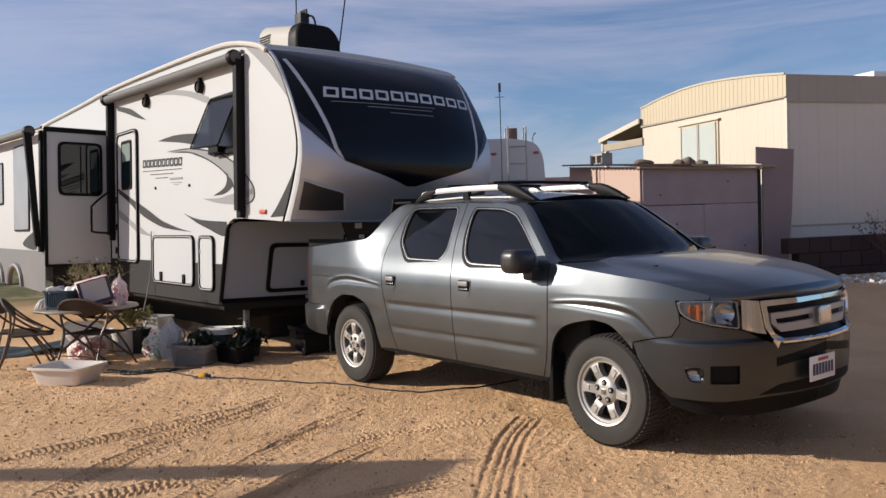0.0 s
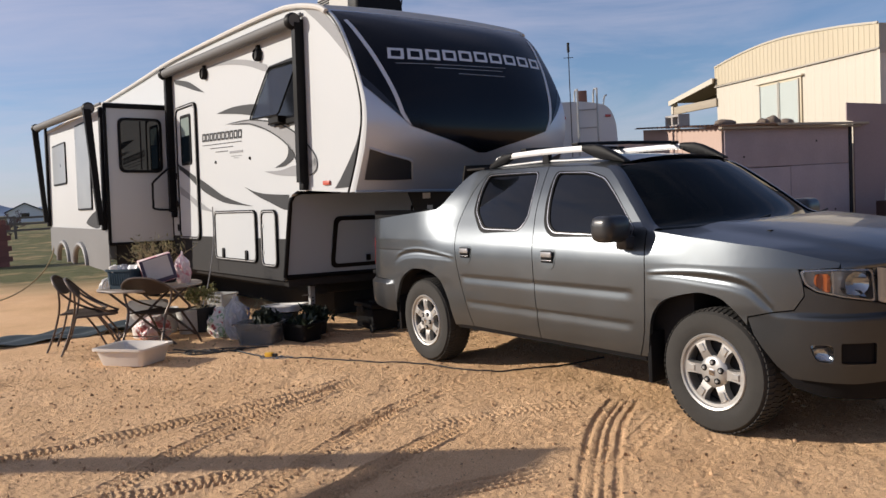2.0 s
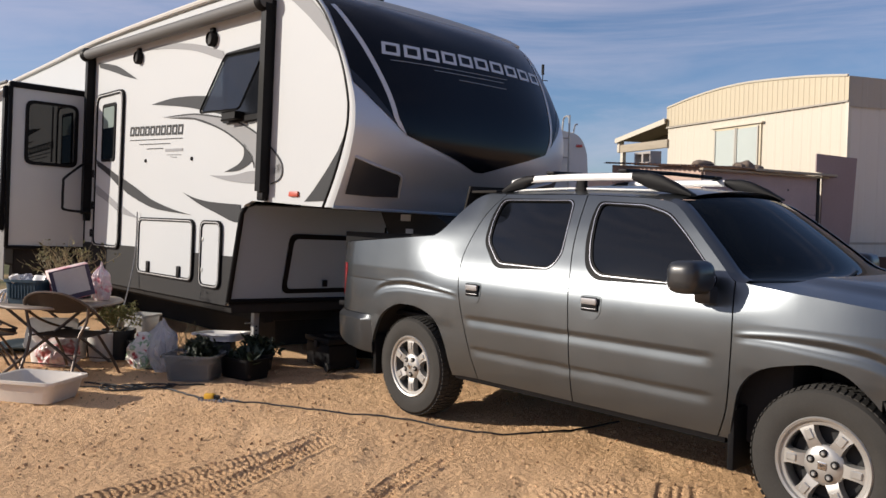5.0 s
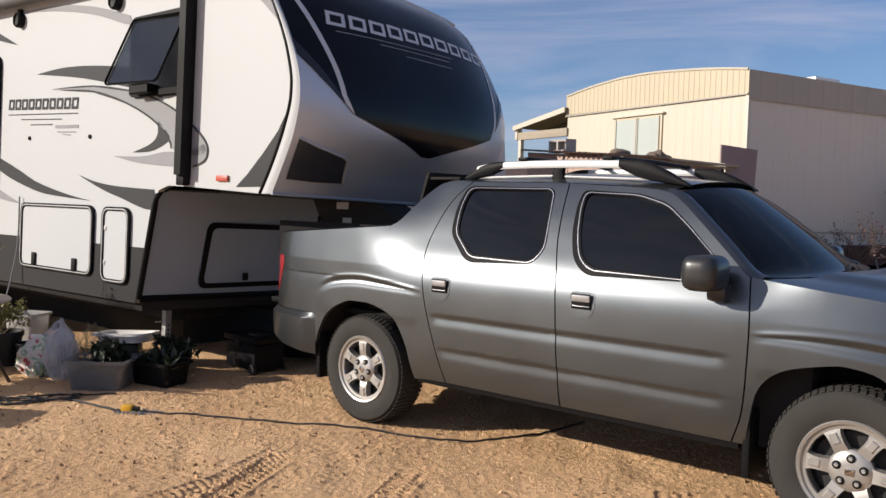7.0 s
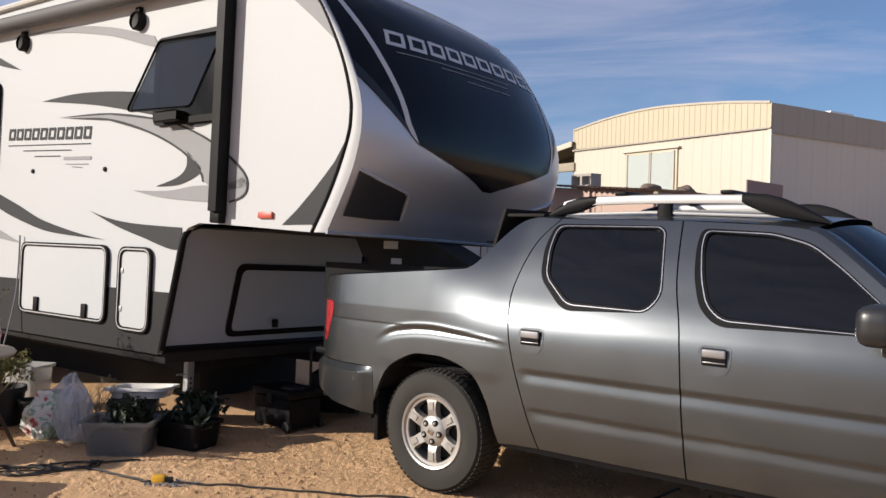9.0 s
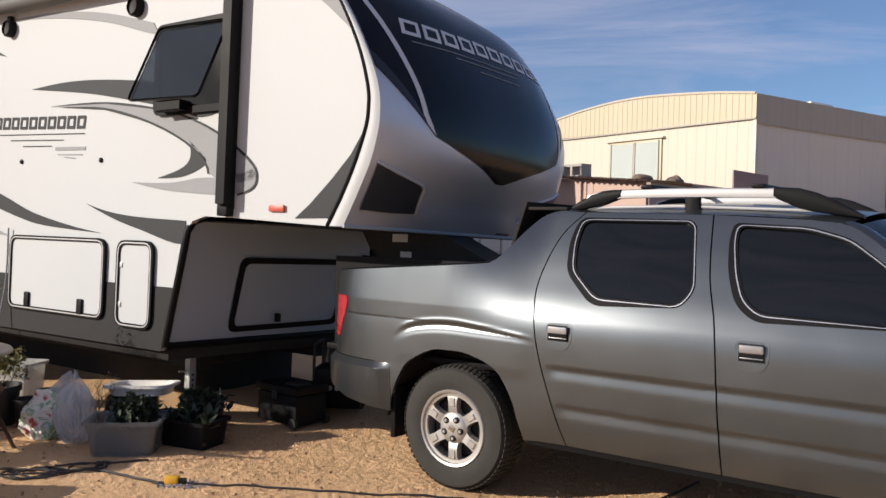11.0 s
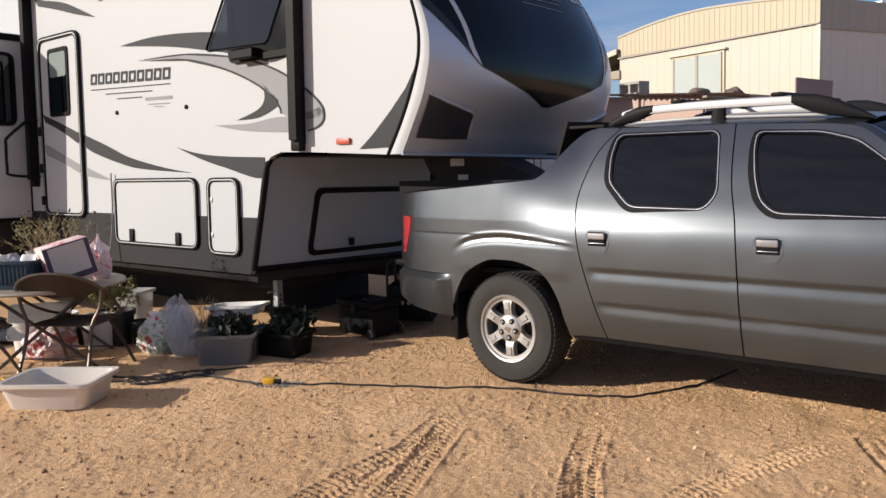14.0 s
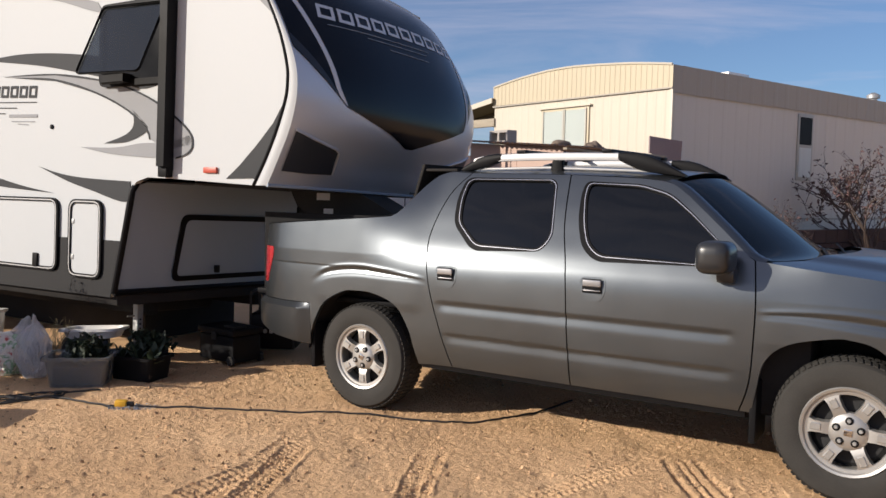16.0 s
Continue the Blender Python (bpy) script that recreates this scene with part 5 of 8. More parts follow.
ring("window_frame", rect(4.53, 4.09, 2.09, 2.80, 0.05), rect(4.495, 4.125, 2.125, 2.765, 0.04), 0.014, 0.016, M_RIM, dr)
blade("swoosh", [(4.72, 2.13), (4.3, 2.01), (3.90, 1.89)], [(4.72, 2.06), (4.3, 1.93), (3.90, 1.77)], M_DECAL, 0.018)
blade("swoosh", [(4.72, 1.82), (4.3, 1.69), (3.90, 1.56)], [(4.72, 1.70), (4.3, 1.60), (3.90, 1.47)], M_DECAL_L, 0.018)
for z in (1.95, 1.55, 1.20):
    part("hinge", bbox(4.73, 4.79, 0.01, 0.05, z - 0.05, z + 0.05, 0.008), M_BLACK, dr)
part("grab_handle", btube(spline([(4.86, 0.02, 2.08), (4.86, 0.12, 2.07), (4.86, 0.34, 1.88), (4.86, 0.36, 1.80), (4.86, 0.36, 1.56), (4.86, 0.33, 1.48), (4.86, 0.02, 1.46)], 5), 0.016, 8), M_BLACK, rv, "black folding grab handle")
# baggage doors
for s0, s1, z0, z1, lat in ((3.28, 1.86, 0.79, 1.425, ((2.96, 0.895), (2.17, 0.885))), (1.71, 1.26, 0.76, 1.42, ())):
    bd = rslab("baggage_door", rect(s0 - 0.03, s1 + 0.03, z0 + 0.03, z1 - 0.03, 0.07), 0.006, 0.012, M_WHITE, rv, "white baggage door")
    ring("door_seal", rect(s0, s1, z0, z1, 0.10), rect(s0 - 0.04, s1 + 0.04, z0 + 0.035, z1 - 0.035, 0.065), 0.006, 0.022, M_RIM, bd)
    ring("door_bead", rect(s0 - 0.018, s1 + 0.018, z0 + 0.014, z1 - 0.014, 0.09), rect(s0 - 0.028, s1 + 0.028, z0 + 0.024, z1 - 0.024, 0.08), 0.026, 0.005, M_SILVER, bd)
    for ls, lz in lat:
        part("latch", bbox(ls - 0.035, ls + 0.035, 0.016, 0.04, lz - 0.075, lz + 0.05, 0.012), M_BLACK, bd, "black slam latch")
    if not lat:
        for lz in (0.93, 1.23):
            part("hinge", bbox(s0 - 0.075, s0 - 0.045, 0.016, 0.026, lz - 0.02, lz + 0.02, 0.004), M_ZINC, bd)
# bedroom window, its pane pushed open at the foot
wn_ = rslab("bedroom_window", rect(1.30, 0.50, 2.37, 2.98, 0.07), 0.002, 0.012, M_CAPBLACK, rv, "dark window pushed open at the foot")
ring("window_frame", rect(1.33, 0.47, 2.34, 3.01, 0.08), rect(1.28, 0.52, 2.39, 2.96, 0.06), 0.002, 0.03, M_RIM, wn_)
def opened(a, c, t=0.0):
    return (a, 0.03 + (0.62 - c) * 0.38 + t, 2.975 - (0.62 - c) * 0.92 - (1.27 - a) * 0.03)


pane_bm = slab(rect(1.265, 0.515, 0.008, 0.612, 0.045), opened, 0.008)
rim_bm = sheet(rect(1.28, 0.50, -0.006, 0.63, 0.06), (rect(1.267, 0.513, 0.006, 0.614, 0.046),), None, lambda a, c: opened(a, c, 0.010), 0.014)
old = {}
for v in rim_bm.verts:
    old[v] = pane_bm.verts.new(v.co)
for f in rim_bm.faces:
    pane_bm.faces.new([old[v] for v in f.verts]).material_index = 1
rim_bm.free()
op_ = part("open_pane", pane_bm, [glass("blue_grey_glass", (0.40, 0.45, 0.50), 0.03, 0.5), M_RIM], wn_, "tinted pane pushed open")
op_.visible_shadow = False
part("sill_box", bbox(1.18, 0.95, 0.01, 0.10, 2.36, 2.43, 0.015), M_BLACK, wn_)


# awnings: a roller carried by two arms
def awning(s0, s1, d, z0, z1, zb0, zb1, label, splay=0.046):
    a = new("awning")
    a.parent = rv
    a["label"] = label
    part("roller", btube([(s0 - 0.02, d + max(splay, 0.10), z0), (s1 + 0.02, d + max(splay, 0.10), z1)], 0.062, 16), mat("awning_fabric", (0.085, 0.083, 0.082), 0.7, 0, 0.12, 4, 0.06, 60), a, "rolled dark grey awning fabric")
    part("rail", btube([(s0, d + 0.02, z0 + 0.075), (s1, d + 0.02, z1 + 0.075)], 0.018, 8), M_DECAL_L, a)
    for s_, z_, zb in ((s0, z0, zb0), (s1, z1, zb1)):
        arm = bmesh.new()
        s_ += 0.03
        box(arm, s_ - 0.055, s_ + 0.05, d + 0.003, d + 0.045, zb, z_ + 0.02, 0.008)
        outer = slab([(d + 0.046, zb + 0.03), (d + 0.10 + splay * 0.12, zb + 0.03), (d + splay + 0.055 + splay * 0.12, z_ - 0.02), (d + splay - 0.002 - splay * 0.12, z_ - 0.02)], lambda a_, c_, t_, s_=s_: (s_ - 0.06 + t_, a_, c_), 0.085)
        ar = part("arm", arm, M_BLACK, a, "black awning arm")
        part("outer_arm", outer, M_BLACK, ar)
        part("end_cap", lathe(bmesh.new(), [(0.001, -0.045), (0.07, -0.045), (0.085, -0.02), (0.085, 0.03), (0.06, 0.05), (0.001, 0.05)], 20, "x", (s_, d + max(splay, 0.10), z_)), M_BLACK, ar)
        part("arm_foot", bbox(s_ - 0.05, s_ + 0.05, d + 0.003, d + 0.07, zb - 0.05, zb + 0.05, 0.012), M_BLACK, ar)
    return a
awning(0.45, 4.92, 0.0, 3.34, 3.46, 1.66, 1.40, "rolled awning with black arms on the side wall")

# slide-out
SL0, SL1, SD = 5.12, 9.75, 0.93
so = new("slide_out")
so.parent = rv
so["label"] = "extended white slide-out room"
part("slide_end", bbox(SL0, SL0 + 0.04, -0.02, SD, 1.0, 2.98, 0.006), M_WHITE, so)
part("slide_front", bbox(SL0 + 0.03, SL1, SD - 0.04, SD, 1.0, 2.98, 0.006), M_WHITE, so)
part("slide_roof", bbox(SL0, SL1, -0.02, SD + 0.01, 2.98, 3.03, 0.012), M_ROOFTRIM, so)
part("slide_tail", bbox(SL1 - 0.04, SL1, -0.02, SD - 0.04, 1.0, 2.98, 0.006), M_WHITE, so)
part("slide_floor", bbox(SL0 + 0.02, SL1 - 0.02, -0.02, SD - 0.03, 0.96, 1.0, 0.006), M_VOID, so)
for y_, z_ in ((SD, 2.98), (0.0, 2.98)):
    part("slide_trim", bbox(SL0 - 0.015, SL0 + 0.03, y_ - 0.03, y_ + 0.015, 0.98, z_ + 0.03, 0.008), M_RIM, so)
part("slide_top_trim", bbox(SL0 - 0.015, SL0 + 0.03, 0.0, SD, 2.95, 3.02, 0.008), M_RIM, so)
part("slide_foot_trim", bbox(SL0 - 0.015, SL0 + 0.03, 0.0, SD, 0.97, 1.01, 0.006), M_RIM, so)
sw = part("slide_window", slab(rect(0.755, 0.125, 2.02, 2.82, 0.10), lambda a, c, t: (SL0 - 0.004 - t, a, c), 0.014), M_RIM, so, "dark window in the slide-out's end")
part("pane", slab(rect(0.715, 0.165, 2.06, 2.78, 0.08), lambda a, c, t: (SL0 - 0.019 - t, a, c), 0.004), M_SLIDEGLASS, sw, "dark tinted glass")
part("mullion", bbox(SL0 - 0.027, SL0 - 0.0235, 0.43, 0.45, 2.07, 2.77, 0.0015), M_RIM, sw)
# upright black sheet, added as the shade below the slide-out's end
part("slide_underside", bbox(SL0 + 0.10, SL0 + 0.14, -0.25, SD - 0.12, 0.45, 0.97, 0.006), M_VOID, so, "black sheet standing in for shade under the slide-out")
for s0, s1, z0, z1 in ((9.19, 7.98, 1.97, 2.70), (7.13, 6.08, 1.50, 2.88)):
    w_ = part("slide_window", slab(rect(s0, s1, z0, z1, 0.07), lambda a, c, t: (a, SD + 0.002 + t, c), 0.016), M_RIM, so)
    part("pane", slab(rect(s0 - 0.03, s1 + 0.03, z0 + 0.03, z1 - 0.03, 0.05), lambda a, c, t: (a, SD + 0.019 + t, c), 0.004), mat("hazy_window", (0.27, 0.29, 0.30), 0.3, 0, 0.25, 2.2, 0.05, 30), w_)
sk = [(SL0 + 0.005, 1.20), (SL1, 1.22), (SL1, 0.78)]
for sc in (8.50, 7.06):
    sk += [(sc + 0.52 * math.cos(a), 0.62 + 0.34 * math.sin(a)) for a in (math.pi * k / 12 for k in range(13))]
sk += [(SL0 + 0.005, 0.58)]
part("slide_skirt", slab(sk, lambda a, c, t: (a, SD + 0.003 + t, c), 0.012), M_SKIRT2, so, "dark grey skirt with wheel openings")
for sc in (8.50, 7.06):
    fl = bmesh.new()
    tube(fl, [(sc + 0.50 * math.cos(a), SD + 0.02, 0.62 + 0.33 * math.sin(a)) for a in (math.pi * k / 14 for k in range(15))], 0.045, 8)
    part("wheel_lip", fl, M_SKIRT2, so, "grey wheel opening lip")
blade_pts = [(5.7, 1.50), (6.6, 1.30), (5.7, 1.22)]
part("slide_swoosh", slab(spline(blade_pts, 4, True), lambda a, c, t: (a, SD + 0.003 + t, c), 0.003), M_DECAL, so)
awning(5.22, 9.70, SD + 0.0, 2.95, 3.08, 1.24, 1.28, "rolled awning with black arms on the slide-out", 0.18)
for sc in (8.50, 7.06):
    wl_ = new("wheel")
    wl_.parent = rv
    part("tyre", lathe(bmesh.new(), [(0.2, -0.30), (0.34, -0.29), (0.37, -0.24), (0.37, -0.10), (0.34, -0.05), (0.22, -0.04)], 40, "y", (sc, 0, 0.37)), M_RUBBER, wl_)
    part("rim", lathe(bmesh.new(), [(0.21, -0.06), (0.19, -0.08), (0.09, -0.05), (0.07, -0.02), (0.001, -0.02)], 30, "y", (sc, 0, 0.37)), M_ALLOY, wl_)
# running gear, pin box, landing legs
ch = bmesh.new()
for y_ in (-0.55, -1.85):
    box(ch, 1.3, 9.4, y_ - 0.05, y_ + 0.05, 0.42, 0.58, 0.01)
box(ch, 1.7, 2.2, -1.6, -0.7, 0.38, 0.56, 0.03)
part("chassis", ch, M_VOID, rv)
# black sheets added to paint the deep shade beneath the floor
part("belly_cover", bbox(2.14, 9.3, -1.14, -1.10, 0.05, 0.60, 0.01), M_VOID, rv, "black sheet standing in for shade under the floor")
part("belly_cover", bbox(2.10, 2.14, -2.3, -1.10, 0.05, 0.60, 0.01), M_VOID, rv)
for y_ in (-0.42, -2.0):
    leg = part("landing_leg", bbox(1.30, 1.38, y_ - 0.04, y_ + 0.04, 0.52, 0.66, 0.006), M_STEEL, rv)
    part("drop_leg", bbox(1.31, 1.37, y_ - 0.03, y_ + 0.03, 0.06 - (0.02 if y_ > -1 else 0.0), 0.56, 0.005), M_ZINC, leg, "galvanised drop leg with pin holes")
    for k in range(8):
        part("pin_hole", bbox(1.306, 1.309, y_ - 0.008, y_ + 0.008, 0.10 + k * 0.04, 0.116 + k * 0.04), M_VOID, leg)
    part("foot_plate", bbox(1.24, 1.44, y_ - 0.09, y_ + 0.09, 0.03, 0.05, 0.006), M_STEEL, leg)
    part("pull_pin", btube([(1.34, y_ + 0.04, 0.42), (1.34, y_ + 0.11, 0.42)], 0.008, 6), M_ZINC, leg)
pb = slab([(0.17, 1.57), (-0.55, 1.57), (-0.98, 1.37), (-1.06, 1.12), (-1.02, 1.02), (-0.80, 1.02), (-0.40, 1.13), (-0.05, 1.25), (0.03, 1.34)], lambda a, c, t: (a, -1.38 + t, c), 0.34)
pin = part("pin_box", pb, M_STEEL, rv, "black steel pin box")
part("pin_plate", bbox(-0.99, -0.75, -1.40, -1.02, 0.98, 1.03, 0.01), M_STEEL, pin)
part("king_pin", lathe(bmesh.new(), [(0.03, 0.86), (0.03, 0.99), (0.001, 0.99)], 12, "z", (-0.88, -1.21, 0)), M_STEEL, pin)
for s0, z0, w0 in ((-0.20, 1.52, 0.07), (-0.26, 1.40, 0.05)):
    part("warning_label", bbox(s0 - w0, s0 + w0, -1.042, -1.036, z0 - w0 * 0.42, z0 + w0 * 0.42), M_DECAL_S, pin)
part("hitch_frame", slab([(-1.15, 0.80), (-0.55, 0.80), (-0.66, 0.98), (-1.05, 0.98)], lambda a, c, t: (a, -1.5 + t, c), 0.58), M_STEEL, rv)
for pts in ([(0.06, -1.02, 1.42), (0.0, -0.98, 1.28), (-0.12, -0.97, 1.24), (-0.28, -1.0, 1.30), (-0.5, -0.98, 1.22), (-0.9, -0.9, 1.2)], [(0.02, -1.0, 1.36), (-0.06, -0.96, 1.27), (-0.3, -1.0, 1.31), (-0.6, -1.02, 1.27)]):
    part("brake_cable", btube(spline(pts, 5), 0.012, 6), M_BLACK, rv)
# roof gear
ac = new("air_conditioner")
ac.parent = rv
sh_ = bmesh.new()
shell = rounded([(-1.41, 3.55), (-0.78, 3.55), (-0.78, 3.80), (-0.84, 3.93), (-1.25, 3.93), (-1.38, 3.80)], 0.07)
rows_ = [[sh_.verts.new((xx, -1.09 + (a + 1.09) * k, 3.55 + (c - 3.55) * k)) for a, c in shell] for xx, k in ((0.70, 0.93), (0.715, 0.97), (0.75, 1.0), (0.90, 1.0))]
for p, q in zip(rows_, rows_[1:]):
    for i in range(len(p)):
        sh_.faces.new((p[i], p[(i + 1) % len(p)], q[(i + 1) % len(p)], q[i]))
sh_.faces.new(rows_[0][::-1]), sh_.faces.new(rows_[-1])
bmesh.ops.recalc_face_normals(sh_, faces=sh_.faces)
part("shroud", sh_, M_BLACK, ac, "black air conditioner shroud")
hs = bmesh.new()
shell2 = rounded([(-1.40, 3.55), (-0.785, 3.55), (-0.785, 3.80), (-0.84, 3.92), (-1.25, 3.92), (-1.37, 3.80)], 0.05)
rows_ = [[hs.verts.new((xx, -1.09 + (a + 1.09) * k, 3.55 + (c - 3.55) * k + 0.16 * (xx - 0.89) * (c > 3.6))) for a, c in shell2] for xx, k in ((0.89, 1.0), (1.60, 1.0), (1.70, 0.94), (1.72, 0.88))]
for p, q in zip(rows_, rows_[1:]):
    for i in range(len(p)):
        hs.faces.new((p[i], p[(i + 1) % len(p)], q[(i + 1) % len(p)], q[i]))
hs.faces.new(rows_[0][::-1]), hs.faces.new(rows_[-1])
bmesh.ops.recalc_face_normals(hs, faces=hs.faces)
part("housing", hs, mat("grey_beige_plastic", (0.36, 0.345, 0.31), 0.6), ac, "grey-beige housing")
for k in range(7):
    part("grille_slat", bbox(1.36, 1.64, -0.80, -0.776, 3.70 + k * 0.029, 3.715 + k * 0.029, 0.003), M_BLACK, ac)
st_ = bmesh.new()
box(st_, 1.24, 1.40, -1.27, -1.14, 3.60, 4.20, 0.02)
for k in range(4):
    box(st_, 1.24 + 0.045 * k, 1.26 + 0.045 * k, -1.24, -1.22, 4.19, 4.25)
part("roof_vent_stack", st_, M_STEEL, rv, "dark metal vent stack")
part("antenna", btube([(1.45, -1.2, 3.6), (1.46, -1.2, 4.75)], 0.008, 6), M_STEEL, rv)
part("antenna", btube([(0.80, -1.40, 3.55), (0.66, -1.50, 4.75)], 0.009, 6), M_STEEL, rv)
part("vent_hose", btube(spline([(1.26, -1.22, 4.12), (1.20, -1.26, 4.16), (1.13, -1.28, 4.08), (1.11, -1.28, 3.88)], 5), 0.014, 6), M_STEEL, rv)


# ---- the mobile home ----
M_CREAM = mat("cream_siding", (0.54, 0.49, 0.40), 0.5, 0, 0.05, 1.2, 0.03, 40, stretch=(1, 1, 0.25))
M_CREAM2 = mat("tan_fascia", (0.49, 0.42, 0.295), 0.5, 0, 0.06, 1.2, 0.03, 40, stretch=(1, 1, 0.25))
M_LONG = mat("beige_siding", (0.60, 0.56, 0.50), 0.55, 0, 0.06, 0.8, 0.03, 40)
M_LONGF = mat("taupe_fascia", (0.36, 0.325, 0.275), 0.55, 0, 0.06, 0.8, 0.03, 40)
M_ALU = mat("window_aluminium", (0.42, 0.40, 0.35), 0.5, 0.1)
M_CURTAIN = mat("white_curtain", (0.62, 0.65, 0.62), 0.85, 0, 0.08, 2.5, 0.05, 40, stretch=(6, 6, 0.4))
M_WOOD = mat("weathered_timber", (0.34, 0.29, 0.22), 0.8, 0, 0.2, 3, 0.12, 60, 0.2, 60, stretch=(1, 8, 8))
M_OLDPLY = mat("brown_old_boards", (0.16, 0.12, 0.085), 0.85, 0, 0.2, 3, 0.12, 60, 0.2, 60, stretch=(1, 8, 8))
M_STONE = mat("field_stone", (0.17, 0.13, 0.10), 0.9, 0, 0.25, 6, 0.15, 50, 0.5, 25)
M_BLOCK = mat("concrete_block", (0.36, 0.335, 0.31), 0.9, 0, 0.15, 5, 0.12, 70, 0.4, 60)
HU, HV = Vector((-0.311, 0.950, 0)), Vector((0.950, 0.311, 0))
HC = Vector((6.137, 13.977, 0))
HOUSE = Matrix(((HU.x, HV.x, 0, HC.x), (HU.y, HV.y, 0, HC.y), (0, 0, 1, 0), (0, 0, 0, 1)))
house = thing("mobile_home", HOUSE, "cream single-wide mobile home with a curved roof fascia", "house")
HW, HL_ = 4.6, 15.0
CROWN = spline([(0.0, 3.78), (0.9, 3.89), (2.05, 3.975), (2.7, 3.985), (3.2, 3.965), (3.9, 3.90), (4.6, 3.80)], 5)


def ribbed(a0, a1, lo, hi, pitch, depth, fn):
    """Sheet metal with narrow upright ribs from a0 to a1, between the heights lo(a) and hi(a)."""
    bm, cols = bmesh.new(), []
    n = max(1, round((a1 - a0) / pitch))
    for k in range(n):
        s = a0 + (a1 - a0) * k / n
        w = (a1 - a0) / n
        for f, d in ((0.0, 0), (0.62, 0), (0.70, depth), (0.90, depth), (0.98, 0)):
            cols.append((s + f * w, d))
    cols.append((a1, 0))
    vs = [(bm.verts.new(fn(a, lo(a), d)), bm.verts.new(fn(a, hi(a), d))) for a, d in cols]
    for p, q in zip(vs, vs[1:]):
        bm.faces.new((p[0], q[0], q[1], p[1]))
    bmesh.ops.recalc_face_normals(bm, faces=bm.faces)
    return bm


end_fn = lambda a, z, d: (a, -d, z)
part("end_wall", ribbed(0, HW, lambda a: 0.30, lambda a: 3.42, 0.20, 0.006, end_fn), M_CREAM, house, "cream ribbed metal siding", smooth=0)
part("end_core", bbox(0.01, HW - 0.01, 0.012, 0.12, 0.30, 3.45), M_CREAM, house)
part("end_fascia", ribbed(-0.02, HW + 0.02, lambda a: 3.40 + 0.02 * a / HW, lambda a: curve_at(CROWN, a), 0.12, 0.007, lambda a, z, d: (a, -0.03 - d, z)), M_CREAM2, house, "tan curved fascia", smooth=0)
part("fascia_edge", btube([(a, -0.035, z + 0.01) for a, z in CROWN], 0.022, 6), M_CREAM, house)
part("fascia_flashing", bbox(-0.02, HW + 0.02, -0.045, 0.0, 3.385, 3.41), M_LONGF, house)
def hroof(u, v):
    a = lerp(-0.02, HW + 0.02, u)
    return Vector((a, lerp(-0.03, HL_, v), curve_at(CROWN, a) - 0.01))
part("roof", grid(24, 4, hroof), M_ZINC, house, "galvanised barrel roof")
lf = lambda a, z, d: (-d, a, z)
part("long_wall", ribbed(0, HL_, lambda a: 0.62, lambda a: 3.34, 0.40, 0.006, lf), M_LONG, house, "beige sheet siding", smooth=0)
part("long_core", bbox(0.008, 0.12, 0.12, HL_, 0.62, 3.40), M_LONG, house)
part("long_fascia", ribbed(-0.03, HL_, lambda a: 3.31, lambda a: 3.78, 0.40, 0.006, lambda a, z, d: (-0.03 - d, a, z)), M_LONGF, house, "taupe fascia", smooth=0)
part("skirting", bbox(0.03, 0.08, 0.0, HL_, 0.0, 1.18), M_LONG, house)
part("skirting_rail", bbox(-0.012, 0.03, 0.0, HL_, 1.165, 1.20), M_LONGF, house)
part("end_skirting", bbox(0.0, HW, 0.02, 0.06, 0.0, 0.32), M_LONG, house)
part("far_wall", bbox(HW - 0.1, HW, 0.12, HL_, 0.0, 3.75), M_CREAM, house)
part("corner_trim", bbox(-0.02, 0.05, -0.02, 0.05, 0.3, 3.40, 0.006), M_CREAM, house)
hw_ = part("window", bbox(1.86, 3.12, -0.03, 0.0, 2.05, 3.24, 0.008), M_CREAM2, house, "sliding window with white curtains")
for a0, a1, dd in ((1.93, 2.47, 0.036), (2.51, 3.05, 0.044)):
    part("curtain", bbox(a0, a1, -dd, -dd + 0.004, 2.10, 3.18), M_CURTAIN, hw_)
    pn_ = part("pane", bbox(a0, a1, -dd - 0.008, -dd - 0.005, 2.10, 3.18), M_HOUSEPANE, hw_)
    pn_.visible_shadow = False
    for q in ((a0 - 0.02, a0 + 0.01), (a1 - 0.01, a1 + 0.02)):
        part("stile", bbox(q[0], q[1], -dd - 0.016, -dd, 2.08, 3.20), M_ALU, hw_)
part("window_hood", bbox(1.80, 3.18, -0.07, 0.0, 3.235, 3.262), M_CREAM, hw_)
nw = part("narrow_window", bbox(-0.03, 0.0, 3.92, 4.48, 1.95, 3.26, 0.006), M_ALU, house, "narrow window")
part("pane", bbox(-0.036, -0.031, 3.98, 4.42, 2.66, 3.2), M_BLACK, nw)
part("roof_box", bbox(0.7, 1.3, 2.6, 3.3, 3.86, 4.02, 0.02), M_WHITE_P, house, "white roof cooler cover")
part("pane", bbox(-0.036, -0.031, 3.98, 4.42, 2.02, 2.6), M_CURTAIN, nw)
# porch
q = [(4.56, 3.575), (6.40, 3.30), (6.40, 3.26), (4.56, 3.535)]
part("porch_roof", slab(q, lambda a, c, t: (a, -0.1 + t, c), 3.2), M_OLDPLY, house, "brown board porch roof")
part("porch_fascia", slab([(4.56, 3.582), (6.42, 3.308), (6.42, 3.205), (4.56, 3.475)], lambda a, c, t: (a, -0.13 + t, c), 0.03), M_CREAM, house, "cream fascia board")
